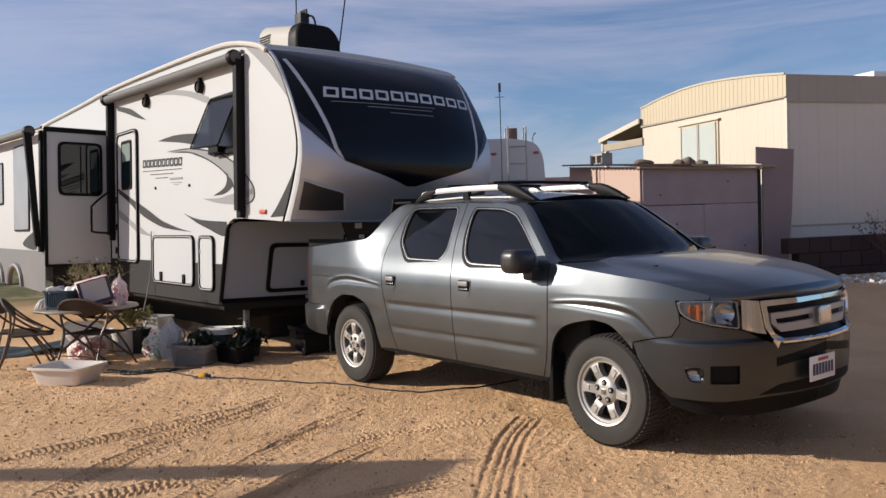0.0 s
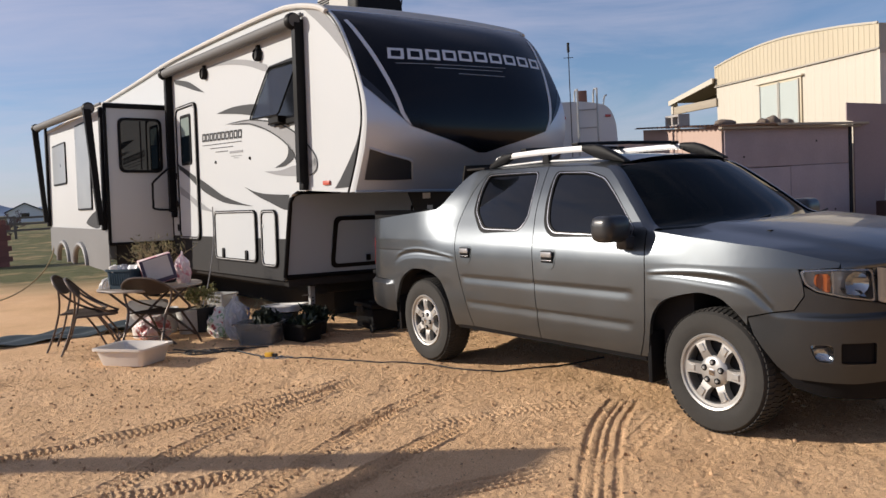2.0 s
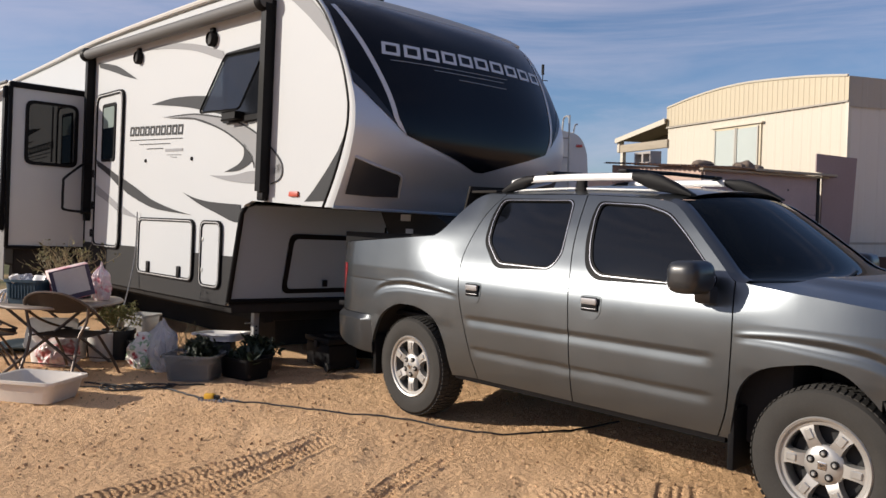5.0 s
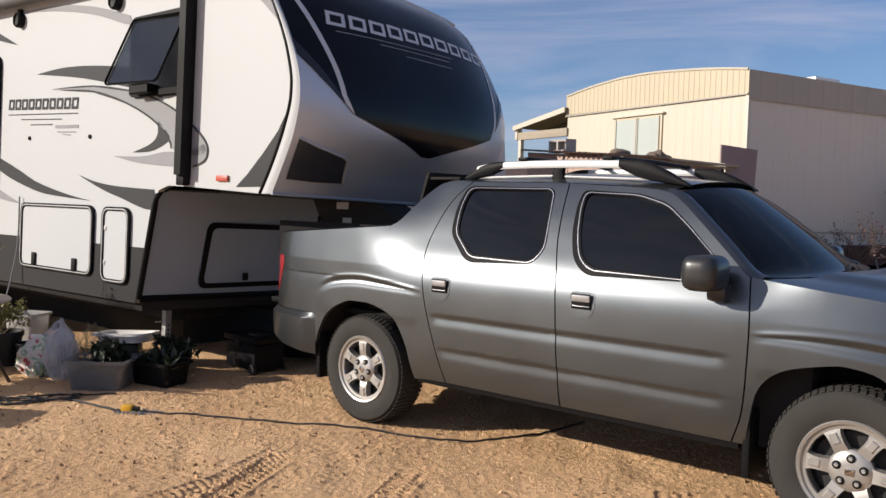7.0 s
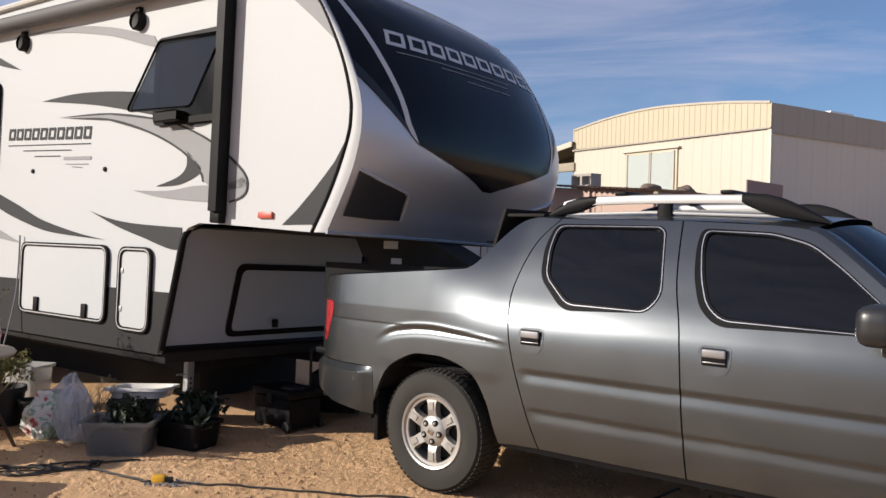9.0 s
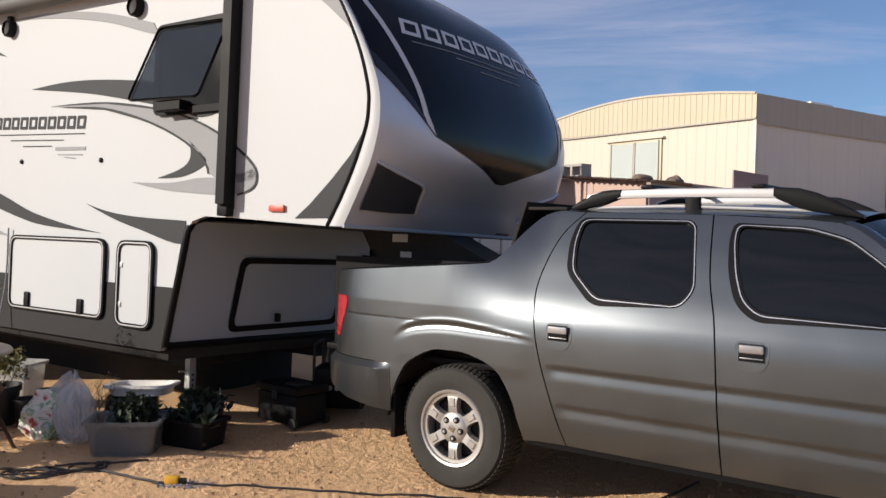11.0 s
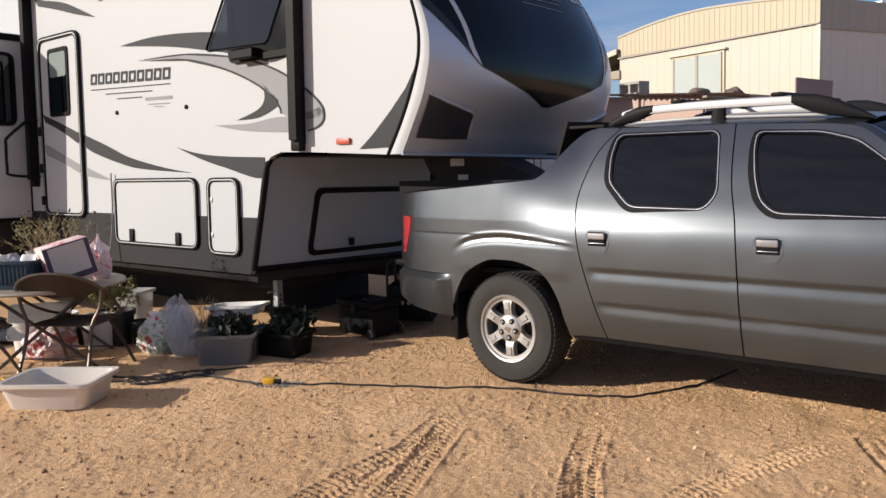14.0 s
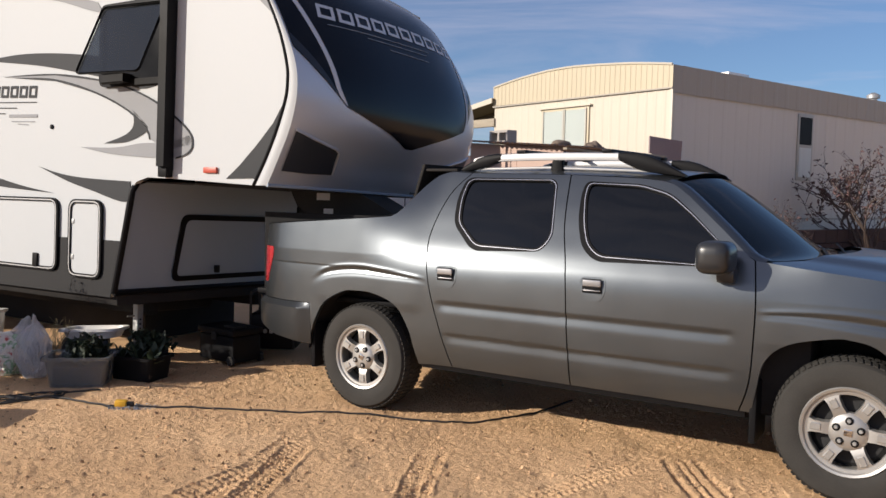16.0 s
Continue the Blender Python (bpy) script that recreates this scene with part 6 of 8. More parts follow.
for yy in (0.7, 1.5, 2.3):
    part("porch_rafter", slab([(4.56, 3.53), (6.40, 3.255), (6.40, 3.16), (4.56, 3.435)], lambda a, c, t, yy=yy: (a, yy + t, c), 0.05), M_OLDPLY, house)
for yy in (-0.05, 2.6):
    part("porch_beam", bbox(4.56, 6.38, yy, yy + 0.09, 2.99, 3.16, 0.008), M_WOOD, house)
    part("porch_post", bbox(6.20, 6.30, yy, yy + 0.09, 0.0, 2.99, 0.006), M_CREAM, house)
    part("post_cap", bbox(6.32, 6.41, yy - 0.02, yy + 0.11, 3.0, 3.26, 0.006), M_CREAM, house)
rv1 = bmesh.new()
box(rv1, 1.4, 2.1, 4.2, 5.2, 3.9, 4.12, 0.03)
part("roof_cooler", rv1, M_ALU, house)
for yy in (8.6, 11.5):
    part("roof_vent", lathe(bmesh.new(), [(0.09, 3.7), (0.09, 4.0), (0.15, 4.02), (0.15, 4.10), (0.04, 4.16), (0.001, 4.16)], 14, "z", (0.8, yy, 0)), M_ZINC, house)

# ---- the shed with the loaded roof ----
M_MAUVE = mat("mauve_painted_board", (0.36, 0.285, 0.285), 0.75, 0, 0.26, 1.8, 0.10, 30, 0.15, 40)
M_PINK = mat("faded_pink_board", (0.52, 0.375, 0.31), 0.75, 0, 0.12, 1.5, 0.06, 30, 0.15, 40)
M_TIN = mat("rusty_tin", (0.36, 0.27, 0.22), 0.6, 0.3, 0.3, 4, 0.1, 30)
SU, SN = Vector((0.842, 0.539, 0)), Vector((-0.539, 0.842, 0))
SHED = Matrix(((SU.x, SN.x, 0, 3.197), (SU.y, SN.y, 0, 12.069), (0, 0, 1, 0), (0, 0, 0, 1)))
shed = thing("shed", SHED, "low mauve board shed under a rusty tin roof", "shed")
for a0, a1, z0, z1 in ((0.0, 1.33, 0.0, 1.60), (1.338, 2.66, 0.0, 1.605), (0.0, 2.66, 1.612, 2.17)):
    part("front_board", bbox(a0, a1, 0.0, 0.03, z0, z1, 0.004), M_MAUVE, shed)
part("front_post", bbox(2.665, 2.72, -0.02, 0.05, 0.0, 2.2, 0.005), M_STEEL, shed)
for a0, a1 in ((0.03, 0.78), (0.785, 1.6)):
    part("side_board", slab([(a0, 0.0), (a1, 0.0), (a1, 2.185 + 0.065 * a1), (a0, 2.185 + 0.065 * a0)], lambda a, c, t: (-t, a, c), 0.03), M_PINK, shed)
part("back_board", bbox(0.0, 2.66, 1.57, 1.6, 0.0, 2.27), M_PINK, shed)
part("side_board", bbox(2.63, 2.66, 0.03, 1.57, 0.0, 2.12), M_MAUVE, shed)
bm = bmesh.new()
cols = []
for k in range(133):
    b = -0.15 + k * 0.0135
    cols.append([bm.verts.new((a, b, 2.207 + 0.014 * math.sin(k * math.pi / 3) + 0.065 * (b + 0.15) + 0.012 * math.sin(a * 2.3))) for a in (-0.18, 0.4, 1.0, 1.6, 2.3, 2.93)])
for p, q in zip(cols, cols[1:]):
    for i in range(5):
        bm.faces.new((p[i], p[i + 1], q[i + 1], q[i]))
bmesh.ops.solidify(bm, geom=bm.faces[:], thickness=0.006)
part("tin_roof", bm, M_TIN, shed, "rusty corrugated tin roof")
part("roof_batten", bbox(-0.16, 2.9, -0.10, -0.04, 2.155, 2.185, 0.004), M_WOOD, shed)
part("roof_batten", bbox(0.9, 2.95, -0.16, -0.13, 2.19, 2.225, 0.004), M_WOOD, shed)
for k, (a, z) in enumerate(((0.35, 1.75), (1.9, 1.95), (0.7, 1.3), (2.3, 0.9))):
    part("knot_hole", bbox(a, a + 0.03, -0.004, 0.002, z, z + 0.025), M_VOID, shed)


def rock(name, at_, size, seed, label, category, group="", material=None, up=None):
    rnd = random.Random(seed)
    bm = bmesh.new()
    bmesh.ops.create_icosphere(bm, subdivisions=3, radius=1)
    off = Vector((rnd.random() * 50, rnd.random() * 50, rnd.random() * 50))
    for v in bm.verts:
        k = 1 + 0.30 * noise.noise(v.co * 1.3 + off) + 0.12 * noise.noise(v.co * 3.1 + off)
        v.co = Vector((v.co.x * size[0] * k, v.co.y * size[1] * k, max(v.co.z, -0.6) * size[2] * k))
    lo = min(v.co.z for v in bm.verts)
    for v in bm.verts:
        v.co.z -= lo
    return solo(name, bm, material or M_STONE, at_, label, category, group, smooth=40)


for k, (a, b_, s) in enumerate(((0.28, 0.25, (0.17, 0.12, 0.058)), (1.02, 0.2, (0.11, 0.09, 0.06)), (1.32, 0.3, (0.13, 0.10, 0.08)), (2.0, 0.6, (0.12, 0.1, 0.06)))):
    rock("stone", SHED @ pose(a, b_, 2.207 + 0.065 * b_, 0, 0, 40 * k), s, k, "rough brown stone weighing down the tin roof", "stone", "stones on the shed roof")
o_ = [(-0.2, 0.0), (0.2, 0.0), (0.2, 0.19), (-0.2, 0.19)]
h_ = [[(-0.16, 0.035), (-0.02, 0.035), (-0.02, 0.155), (-0.16, 0.155)], [(0.02, 0.035), (0.16, 0.035), (0.16, 0.155), (0.02, 0.155)]]
bm = sheet(o_, h_, None)
r = bmesh.ops.extrude_face_region(bm, geom=bm.faces[:])
for v in (g for g in r["geom"] if isinstance(g, bmesh.types.BMVert)):
    v.co.y += 0.19
bmesh.ops.recalc_face_normals(bm, faces=bm.faces)
solo("concrete_block", bm, M_BLOCK, SHED @ pose(0.36, 1.38, 2.305, 0, 0, -104), "grey hollow concrete block lying on the tin roof", "concrete block", smooth=0)
# taller board beside the shed
bm = slab([(0.11, 0.0), (0.46, 0.0), (0.61, 1.4), (0.665, 2.475), (0.0, 2.53), (0.0, 2.26), (0.11, 2.24)], lambda a, c, t: (a, t, c), 0.03)
solo("fence_panel", bm, mat("dark_mauve_board", (0.27, 0.205, 0.205), 0.8, 0, 0.15, 1.5, 0.06, 30, 0.15, 40), pose(5.41, 13.48, 0, 0, 0, 6.3), "tall weathered mauve fence board beside the shed", "fence panel", smooth=0)
# low wall and gravel before the long side
low = thing("low_wall", HOUSE, "low dark brown block wall before the mobile home", "wall")
M_BROWN = mat("brown_block", (0.040, 0.022, 0.021), 0.9, 0, 0.25, 3, 0.15, 40, 0.3, 40, island=0.12)
for row in range(3):
    for k in range(24):
        a = -1.0 + k * 0.405 + (0.2 if row % 2 else 0)
        part("block", bbox(-1.16, -0.98, a, a + 0.398, 0.30 + row * 0.245, 0.30 + row * 0.245 + 0.238, 0.008, 1), M_BROWN, low)


def shrub(name, m, height, spread, twigs, leaf, seed, label, category, wood, leafmat=None, lsize=0.03):
    """A bush: forking twigs, each ending in small leaf clumps."""
    rnd = random.Random(seed)
    root = thing(name, m, label, category)
    bw, bl = bmesh.new(), bmesh.new()

    def grow(p, d, r, n, ln):
        pts, rs = [p], [r]
        for k in range(4):
            d = (d + Vector((rnd.uniform(-1, 1), rnd.uniform(-1, 1), rnd.uniform(-0.4, 0.7))) * 0.28).normalized()
            p = p + d * ln / 4
            pts.append(p)
            rs.append(r * (1 - 0.15 * (k + 1)))
        tube(bw, pts, rs, 5, False)
        if n:
            for k in range(rnd.choice((2, 2, 3))):
                q = pts[rnd.choice((2, 3, 4, 4))]
                grow(q, (d + Vector((rnd.uniform(-1, 1), rnd.uniform(-1, 1), rnd.uniform(-0.3, 0.6))) * 0.9).normalized(), r * 0.55, n - 1, ln * rnd.uniform(0.6, 0.85))
        if n <= 1 and leaf:
            for k in range(leaf):
                c = pts[rnd.randrange(1, 5)] + Vector((rnd.uniform(-1, 1), rnd.uniform(-1, 1), rnd.uniform(-1, 1))) * lsize * 1.5
                a, b = Vector((rnd.uniform(-1, 1), rnd.uniform(-1, 1), rnd.uniform(-1, 1))).normalized(), Vector((rnd.uniform(-1, 1), rnd.uniform(-1, 1), rnd.uniform(-1, 1))).normalized()
                b = (b - a * a.dot(b)).normalized() if abs(a.dot(b)) < 0.95 else a.orthogonal().normalized()
                z = lsize * rnd.uniform(0.6, 1.3)
                w = a.cross(b) * z * 0.15
                v = [bl.verts.new(c - a * z), bl.verts.new(c + b * z * 0.4 + w), bl.verts.new(c + a * z), bl.verts.new(c - b * z * 0.4 + w)]
                bl.faces.new(v)

    for k in range(twigs):
        a = rnd.uniform(0, 6.28)
        grow(Vector((rnd.uniform(-0.05, 0.05), rnd.uniform(-0.05, 0.05), 0)), Vector((math.cos(a) * spread, math.sin(a) * spread, 1)).normalized(), 0.014 * height + 0.002, 3, height * rnd.uniform(0.35, 0.5))
    tagged(part("branch", bw, wood, root), kind="stuff")
    if leaf:
        tagged(part("foliage", bl, leafmat, root, smooth=0), kind="stuff")
    else:
        bl.free()
    return root


M_TWIG = mat("dry_twig", (0.085, 0.062, 0.052), 0.9, 0, 0.2, 8, 0.1, 60)
M_RUSTLEAF = mat("dry_brown_leaf", (0.10, 0.058, 0.056), 0.9, 0, 0.3, 6, 0.2, 60, island=0.4)
shrub("shrub", HOUSE @ pose(-1.5, 4.05, 0.42, 0, 0, 0), 2.2, 0.8, 11, 5, 3, "large bare winter shrub with reddish-brown leaf remnants", "shrub", M_TWIG, M_RUSTLEAF, 0.045)
shrub("shrub", HOUSE @ pose(-1.45, 0.72, 0.42, 0, 0, 0), 1.0, 0.5, 7, 2, 5, "small dry shrub behind the low wall", "shrub", M_TWIG, M_RUSTLEAF, 0.03)

# ---- second trailer behind ----
M_WHT2 = mat("weathered_white_metal", (0.62, 0.62, 0.62), 0.42, 0.15, 0.06, 1.2, 0.03, 40)
tr2 = thing("small_trailer", pose(1.86, 13.0, 0, 0, 0, 0), "older white travel trailer with a roof ladder", "travel trailer")
sec = rounded([(-1.95, 0.55), (0.0, 0.55), (0.03, 1.6), (-0.02, 2.45), (-0.13, 2.68), (-0.5, 2.76), (-1.45, 2.76), (-1.82, 2.68), (-1.95, 2.45)], 0.15, 5)
part("shell", slab(sec, lambda a, c, t: (a, t, c), 4.5), M_WHT2, tr2)
for a in (-0.14, -0.82):
    part("marker_lamp", bbox(a - 0.04, a + 0.05, -0.02, 0.0, 2.50, 2.54, 0.008), M_RED, tr2)
ld = new("ladder")
ld.parent = tr2
for a in (-0.59, -0.30):
    part("rail", btube(spline([(a, -0.10, 0.9), (a, -0.10, 2.75), (a, -0.06, 2.90), (a, 0.12, 2.95), (a, 0.35, 2.93), (a, 0.42, 2.76)], 5), 0.014, 6), M_ZINC, ld)
for k in range(7):
    part("rung", btube([(-0.59, -0.10, 1.0 + k * 0.27), (-0.30, -0.10, 1.0 + k * 0.27)], 0.011, 6), M_ZINC, ld)
part("roof_vent", bbox(-0.53, -0.38, 0.55, 0.72, 2.74, 2.98, 0.015), mat("brown_vent", (0.16, 0.08, 0.06), 0.7), tr2)
part("roof_hook", btube(spline([(-0.16, 0.3, 2.72), (-0.14, 0.3, 2.84), (-0.10, 0.3, 2.86)], 4), 0.012, 6), M_ZINC, tr2)
part("axle_stand", bbox(-1.7, -0.25, 0.2, 4.3, 0.0, 0.56, 0.01), M_VOID, tr2)
mast = solo("antenna_mast", btube([(0, 0, 0.0), (0, 0, 3.62)], 0.007, 6), M_STEEL, pose(1.16, 12.85, 0), "thin antenna mast beside the old trailer", "antenna")
am = bmesh.new()
tube(am, [(0, 0, 3.48), (0, 0, 3.62)], 0.02, 8)
tube(am, [(-0.07, 0, 3.40), (0.07, 0, 3.40)], 0.005, 6)
part("antenna_head", am, M_STEEL, mast)
# pale wall beyond
solo("yard_wall", bbox(-1.2, 1.4, 0, 0.15, 0, 2.25, 0.01), M_PINK, pose(2.55, 16.2, 0, 0, 0, 5), "faded pink yard wall beyond the shed", "wall", kind="structure")

# ---- things on the ground beside the trailer ----
M_BRONZE = mat("brown_painted_steel", (0.10, 0.075, 0.06), 0.38, 0.5, 0.2, 8, 0.1, 60)
M_WEAVE = mat("brown_woven_mesh", (0.062, 0.046, 0.034), 0.8, 0, 0.2, 10, 0.15, 120, 0.3, 150, spec=0.08)
M_BLUE = mat("blue_plastic", (0.014, 0.042, 0.066), 0.5, 0, 0.1, 6, 0.06, 60)
M_CLEARBIN = mat("cloudy_clear_plastic", (0.22, 0.23, 0.235), 0.3, 0, 0.15, 5, 0.06, 40, alpha=0.42)
M_BAG = mat("thin_white_plastic_bag", (0.58, 0.59, 0.62), 0.25, 0, 0.12, 8, 0.05, 40, 0.6, 30, alpha=0.5)
M_PINKBAG = print_mat("pink_printed_bag", [(0.34, (0.6, 0.1, 0.16)), (0.42, (0.72, 0.42, 0.46)), (0.48, (0.76, 0.68, 0.69)), (0.62, (0.74, 0.55, 0.58))], 13, 0.35)
M_SOIL = mat("potting_soil", (0.04, 0.028, 0.02), 0.95, 0, 0.3, 20, 0.2, 80, 0.6, 60)
M_LEAF = mat("green_leaf", (0.020, 0.032, 0.015), 0.6, 0, 0.3, 8, 0.15, 60, island=0.35)
M_LEAFY = mat("yellow_green_leaf", (0.20, 0.19, 0.06), 0.6, 0, 0.3, 8, 0.15, 60, island=0.35)
M_POT = mat("black_nursery_pot", (0.02, 0.02, 0.021), 0.5, 0, 0.15, 8, 0.08, 60)
M_CABLE = mat("black_cable", (0.018, 0.018, 0.018), 0.55)
M_STRAW = mat("dry_stem", (0.30, 0.235, 0.13), 0.85, 0, 0.25, 10, 0.1, 60)
M_TERRA = mat("terracotta", (0.42, 0.16, 0.08), 0.85, 0, 0.15, 8, 0.08, 50)
TC = (-3.95, 9.30)


def gz(x, y):
    return float(relief(np.array(x), np.array(y)))


# folding table
table = thing("folding_table", pose(TC[0], TC[1], 0), "round folding garden table crowded with containers", "table")
part("tabletop", lathe(bmesh.new(), [(0.001, 0.615), (0.53, 0.615), (0.565, 0.62), (0.57, 0.632), (0.56, 0.645), (0.53, 0.645), (0.001, 0.645)], 48), mat("pale_table_top", (0.30, 0.25, 0.205), 0.5), table)
for s in (-1, 1):
    for f in (-1, 1):
        part("leg", btube([(0.38 * f, 0.30 * s, 0.0), (-0.36 * f, 0.30 * s, 0.62)], 0.014, 8), M_BRONZE, table)
part("brace", btube([(0, -0.3, 0.35), (0, 0.3, 0.35)], 0.01, 6), M_BRONZE, table)


def chair(m, label):
    """Folding steel chair: a tilted oval hoop from the back's top to the seat's front, on four splayed legs."""
    c = thing("folding_chair", m, label, "chair", "folding chairs round the table")
    flank_ = [(-0.15, 0.215, 0.445), (-0.235, 0.10, 0.50), (-0.275, -0.03, 0.585), (-0.285, -0.14, 0.69), (-0.235, -0.225, 0.80), (-0.125, -0.27, 0.872)]
    part("frame", btube(spline(flank_ + [(0.0, -0.28, 0.89)] + [(-x, y, z) for x, y, z in flank_[::-1]], 6), 0.013, 8), M_BRONZE, c)
    for s in (-1, 1):
        part("leg", btube(spline([(0.215 * s, -0.36, 0.0), (0.205 * s, -0.275, 0.22), (0.20 * s, -0.215, 0.44), (0.245 * s, -0.185, 0.60), (0.262 * s, -0.185, 0.745)], 4), 0.0115, 8), M_BRONZE, c)
        part("leg", btube(spline([(0.225 * s, 0.27, 0.0), (0.205 * s, 0.17, 0.22), (0.19 * s, 0.04, 0.435)], 4), 0.0115, 8), M_BRONZE, c)
        part("seat_rail", btube([(0.20 * s, -0.20, 0.437), (0.17 * s, 0.20, 0.437)], 0.009, 6), M_BRONZE, c)
    part("stretcher", btube([(-0.205, -0.29, 0.18), (0.205, -0.29, 0.18)], 0.008, 6), M_BRONZE, c)
    part("stretcher", btube([(-0.21, 0.20, 0.16), (0.21, 0.20, 0.16)], 0.008, 6), M_BRONZE, c)
    part("seat", slab(rounded([(-0.2, -0.20), (0.2, -0.20), (0.17, 0.21), (-0.17, 0.21)], 0.07), lambda a, b, t: (a, b, 0.442 + t - 0.012 * (1 - (a / 0.2) ** 2)), 0.010, (0.1, 0.1)), M_WEAVE, c, "brown woven seat")
    ov = [(0.255 * math.cos(k * math.pi / 12), 0.105 * math.sin(k * math.pi / 12)) for k in range(24)]
    part("backrest", slab(ov, lambda a, b, t: (a, -0.205 - 0.62 * b - 0.02 * (1 - (a / 0.255) ** 2) + t, 0.772 + b), 0.006, (0.08, 0.08)), M_WEAVE, c, "oval brown woven back")
    return c


chair(pose(-3.68, 8.93, gz(-3.68, 8.93), 0, 0, -20) @ Matrix.Diagonal((1.3, 1.0, 0.88, 1)), "brown folding steel chair with a woven oval back facing the table")
chair(pose(-4.34, 8.79, gz(-4.34, 8.79), 0, 0, -66) @ Matrix.Diagonal((1, 1, 0.9, 1)), "brown folding steel chair standing beside the table")
chair(pose(-4.64, 9.08, gz(-4.64, 9.08), 0, 0, -74) @ Matrix.Diagonal((1, 1, 0.92, 1)), "brown folding steel chair behind another one")


def tub(name, m, sx, sy, h, wall, flare, material, label, category, rim=0.012, ribs=0, r=0.04, group=""):
    """An open box with sloping sides, a thickness and a turned rim."""
    t = thing(name, m, label, category, group)
    def loop(k, z, inset):
        w, d = sx / 2 * k - inset, sy / 2 * k - inset
        return [Vector((p[0], p[1], z)) for p in rounded([(-w, -d), (w, -d), (w, d), (-w, d)], r, 3)]
    bm = bmesh.new()
    levels = [(1 - flare, 0.0, 0.0), (1.0, h, 0.0), (1.0, h, -rim), (1.0, h + 0.008, -rim), (1.0, h + 0.008, wall), (1 - flare, wall, wall)]
    rings = [[bm.verts.new(p) for p in loop(*l)] for l in levels]
    n = len(rings[0])
    for a, b in zip(rings, rings[1:]):
        for i in range(n):
            bm.faces.new((a[i], a[(i + 1) % n], b[(i + 1) % n], b[i]))
    bm.faces.new(rings[0][::-1]), bm.faces.new(rings[-1])
    bmesh.ops.recalc_face_normals(bm, faces=bm.faces)
    part("shell", bm, material, t)
    rb = bmesh.new()
    lv = [[rb.verts.new(p) for p in loop(*q)] for q in ((1.0, h - 0.014, -rim - 0.004), (1.0, h + 0.010, -rim - 0.004), (1.0, h + 0.010, -rim + 0.001), (1.0, h - 0.014, -rim + 0.001))]
    for p, q in zip(lv, lv[1:] + lv[:1]):
        for i in range(n):
            rb.faces.new((p[i], p[(i + 1) % n], q[(i + 1) % n], q[i]))
    bmesh.ops.recalc_face_normals(rb, faces=rb.faces)
    part("rim", rb, material, t)
    if ribs:
        for k in range(ribs):
            a = (k + 0.5) / ribs - 0.5
            part("rib", bbox(a * sx * 0.8 - 0.006, a * sx * 0.8 + 0.006, -sy / 2 * (1 - flare / 2) - 0.006, -sy / 2 * (1 - flare / 2) + 0.004, h * 0.25, h * 0.9), material, t)
    return t


# white litter tray in front
tub("plastic_tray", pose(-3.60, 8.03, gz(-3.6, 8.03) + 0.005, 0, 0, -16), 0.60, 0.42, 0.165, 0.008, 0.16, mat("off_white_tray", (0.66, 0.61, 0.55), 0.4, 0, 0.06, 4, 0.04, 40), "empty off-white plastic tray on the dirt", "tray", 0.018, r=0.06)
# table load
tub("storage_basket", pose(-4.10, 9.08, 0.645, 0, 0, -14), 0.36, 0.27, 0.21, 0.006, 0.08, M_BLUE, "blue plastic basket on the table", "basket", 0.01, ribs=9)
bx = thing("carton", pose(-3.76, 9.16, 0.690, 0, -13, 30) @ Matrix.Diagonal((0.9, 0.9, 0.95, 1)), "pink and white printed carton on the table", "carton")
part("box", bbox(-0.19, 0.19, -0.17, 0.06, 0.0, 0.31, 0.004), print_mat("pink_carton", [(0.36, (0.45, 0.12, 0.14)), (0.42, (0.74, 0.45, 0.46)), (0.5, (0.76, 0.56, 0.55)), (0.62, (0.74, 0.66, 0.62))], 9, 0.6, bump=0.0), bx)
part("front_panel", bbox(-0.188, 0.188, -0.175, -0.1705, 0.008, 0.304), mat("dark_carton_print", (0.06, 0.05, 0.09), 0.6, 0, 0.4, 18), bx)
part("white_panel", bbox(-0.15, 0.152, -0.1795, -0.1755, 0.055, 0.296), mat("white_carton_panel", (0.58, 0.55, 0.53), 0.6, 0, 0.1, 6), bx)
for k in range(5):
    part("print_bar", bbox(-0.196, -0.191, -0.13 + k * 0.036, -0.11 + k * 0.036, 0.08, 0.08 + (0.11, 0.06, 0.09, 0.05, 0.1)[k]), mat("print_red", (0.4, 0.06, 0.09), 0.6) if k == 0 else bpy.data.materials["print_red"], bx)


def sack(name, m, size, seed, material, label, category, neck=0.5):
    """A slumped bag: full below, gathered to a crumpled neck."""
    rnd = random.Random(seed)
    off = Vector((rnd.random() * 40, rnd.random() * 40, rnd.random() * 40))
    bm = bmesh.new()
    bmesh.ops.create_icosphere(bm, subdivisions=5, radius=1)
    for v in bm.verts:
        z = v.co.z
        k = 0.92 + 0.26 * noise.noise(v.co * 1.6 + off) + 0.22 * abs(noise.noise(v.co * 2.6 + off * 2)) + 0.16 * abs(noise.noise(v.co * 5.5 + off)) + 0.07 * abs(noise.noise(v.co * 12 + off))
        w = 1.0 if z < 0.35 else lerp(1.0, neck, smooth01((z - 0.35) / 0.5))
        if z > 0.8:
            w = lerp(neck, neck * 1.4, smooth01((z - 0.8) / 0.2))
        v.co = Vector((v.co.x * k * w * size[0], v.co.y * k * w * size[1], (max(z, -0.75) + 0.75) / 1.75 * size[2] * (1 + 0.1 * noise.noise(v.co * 2.2 + off))))
    return solo(name, bm, material, m, label, category, smooth=24)


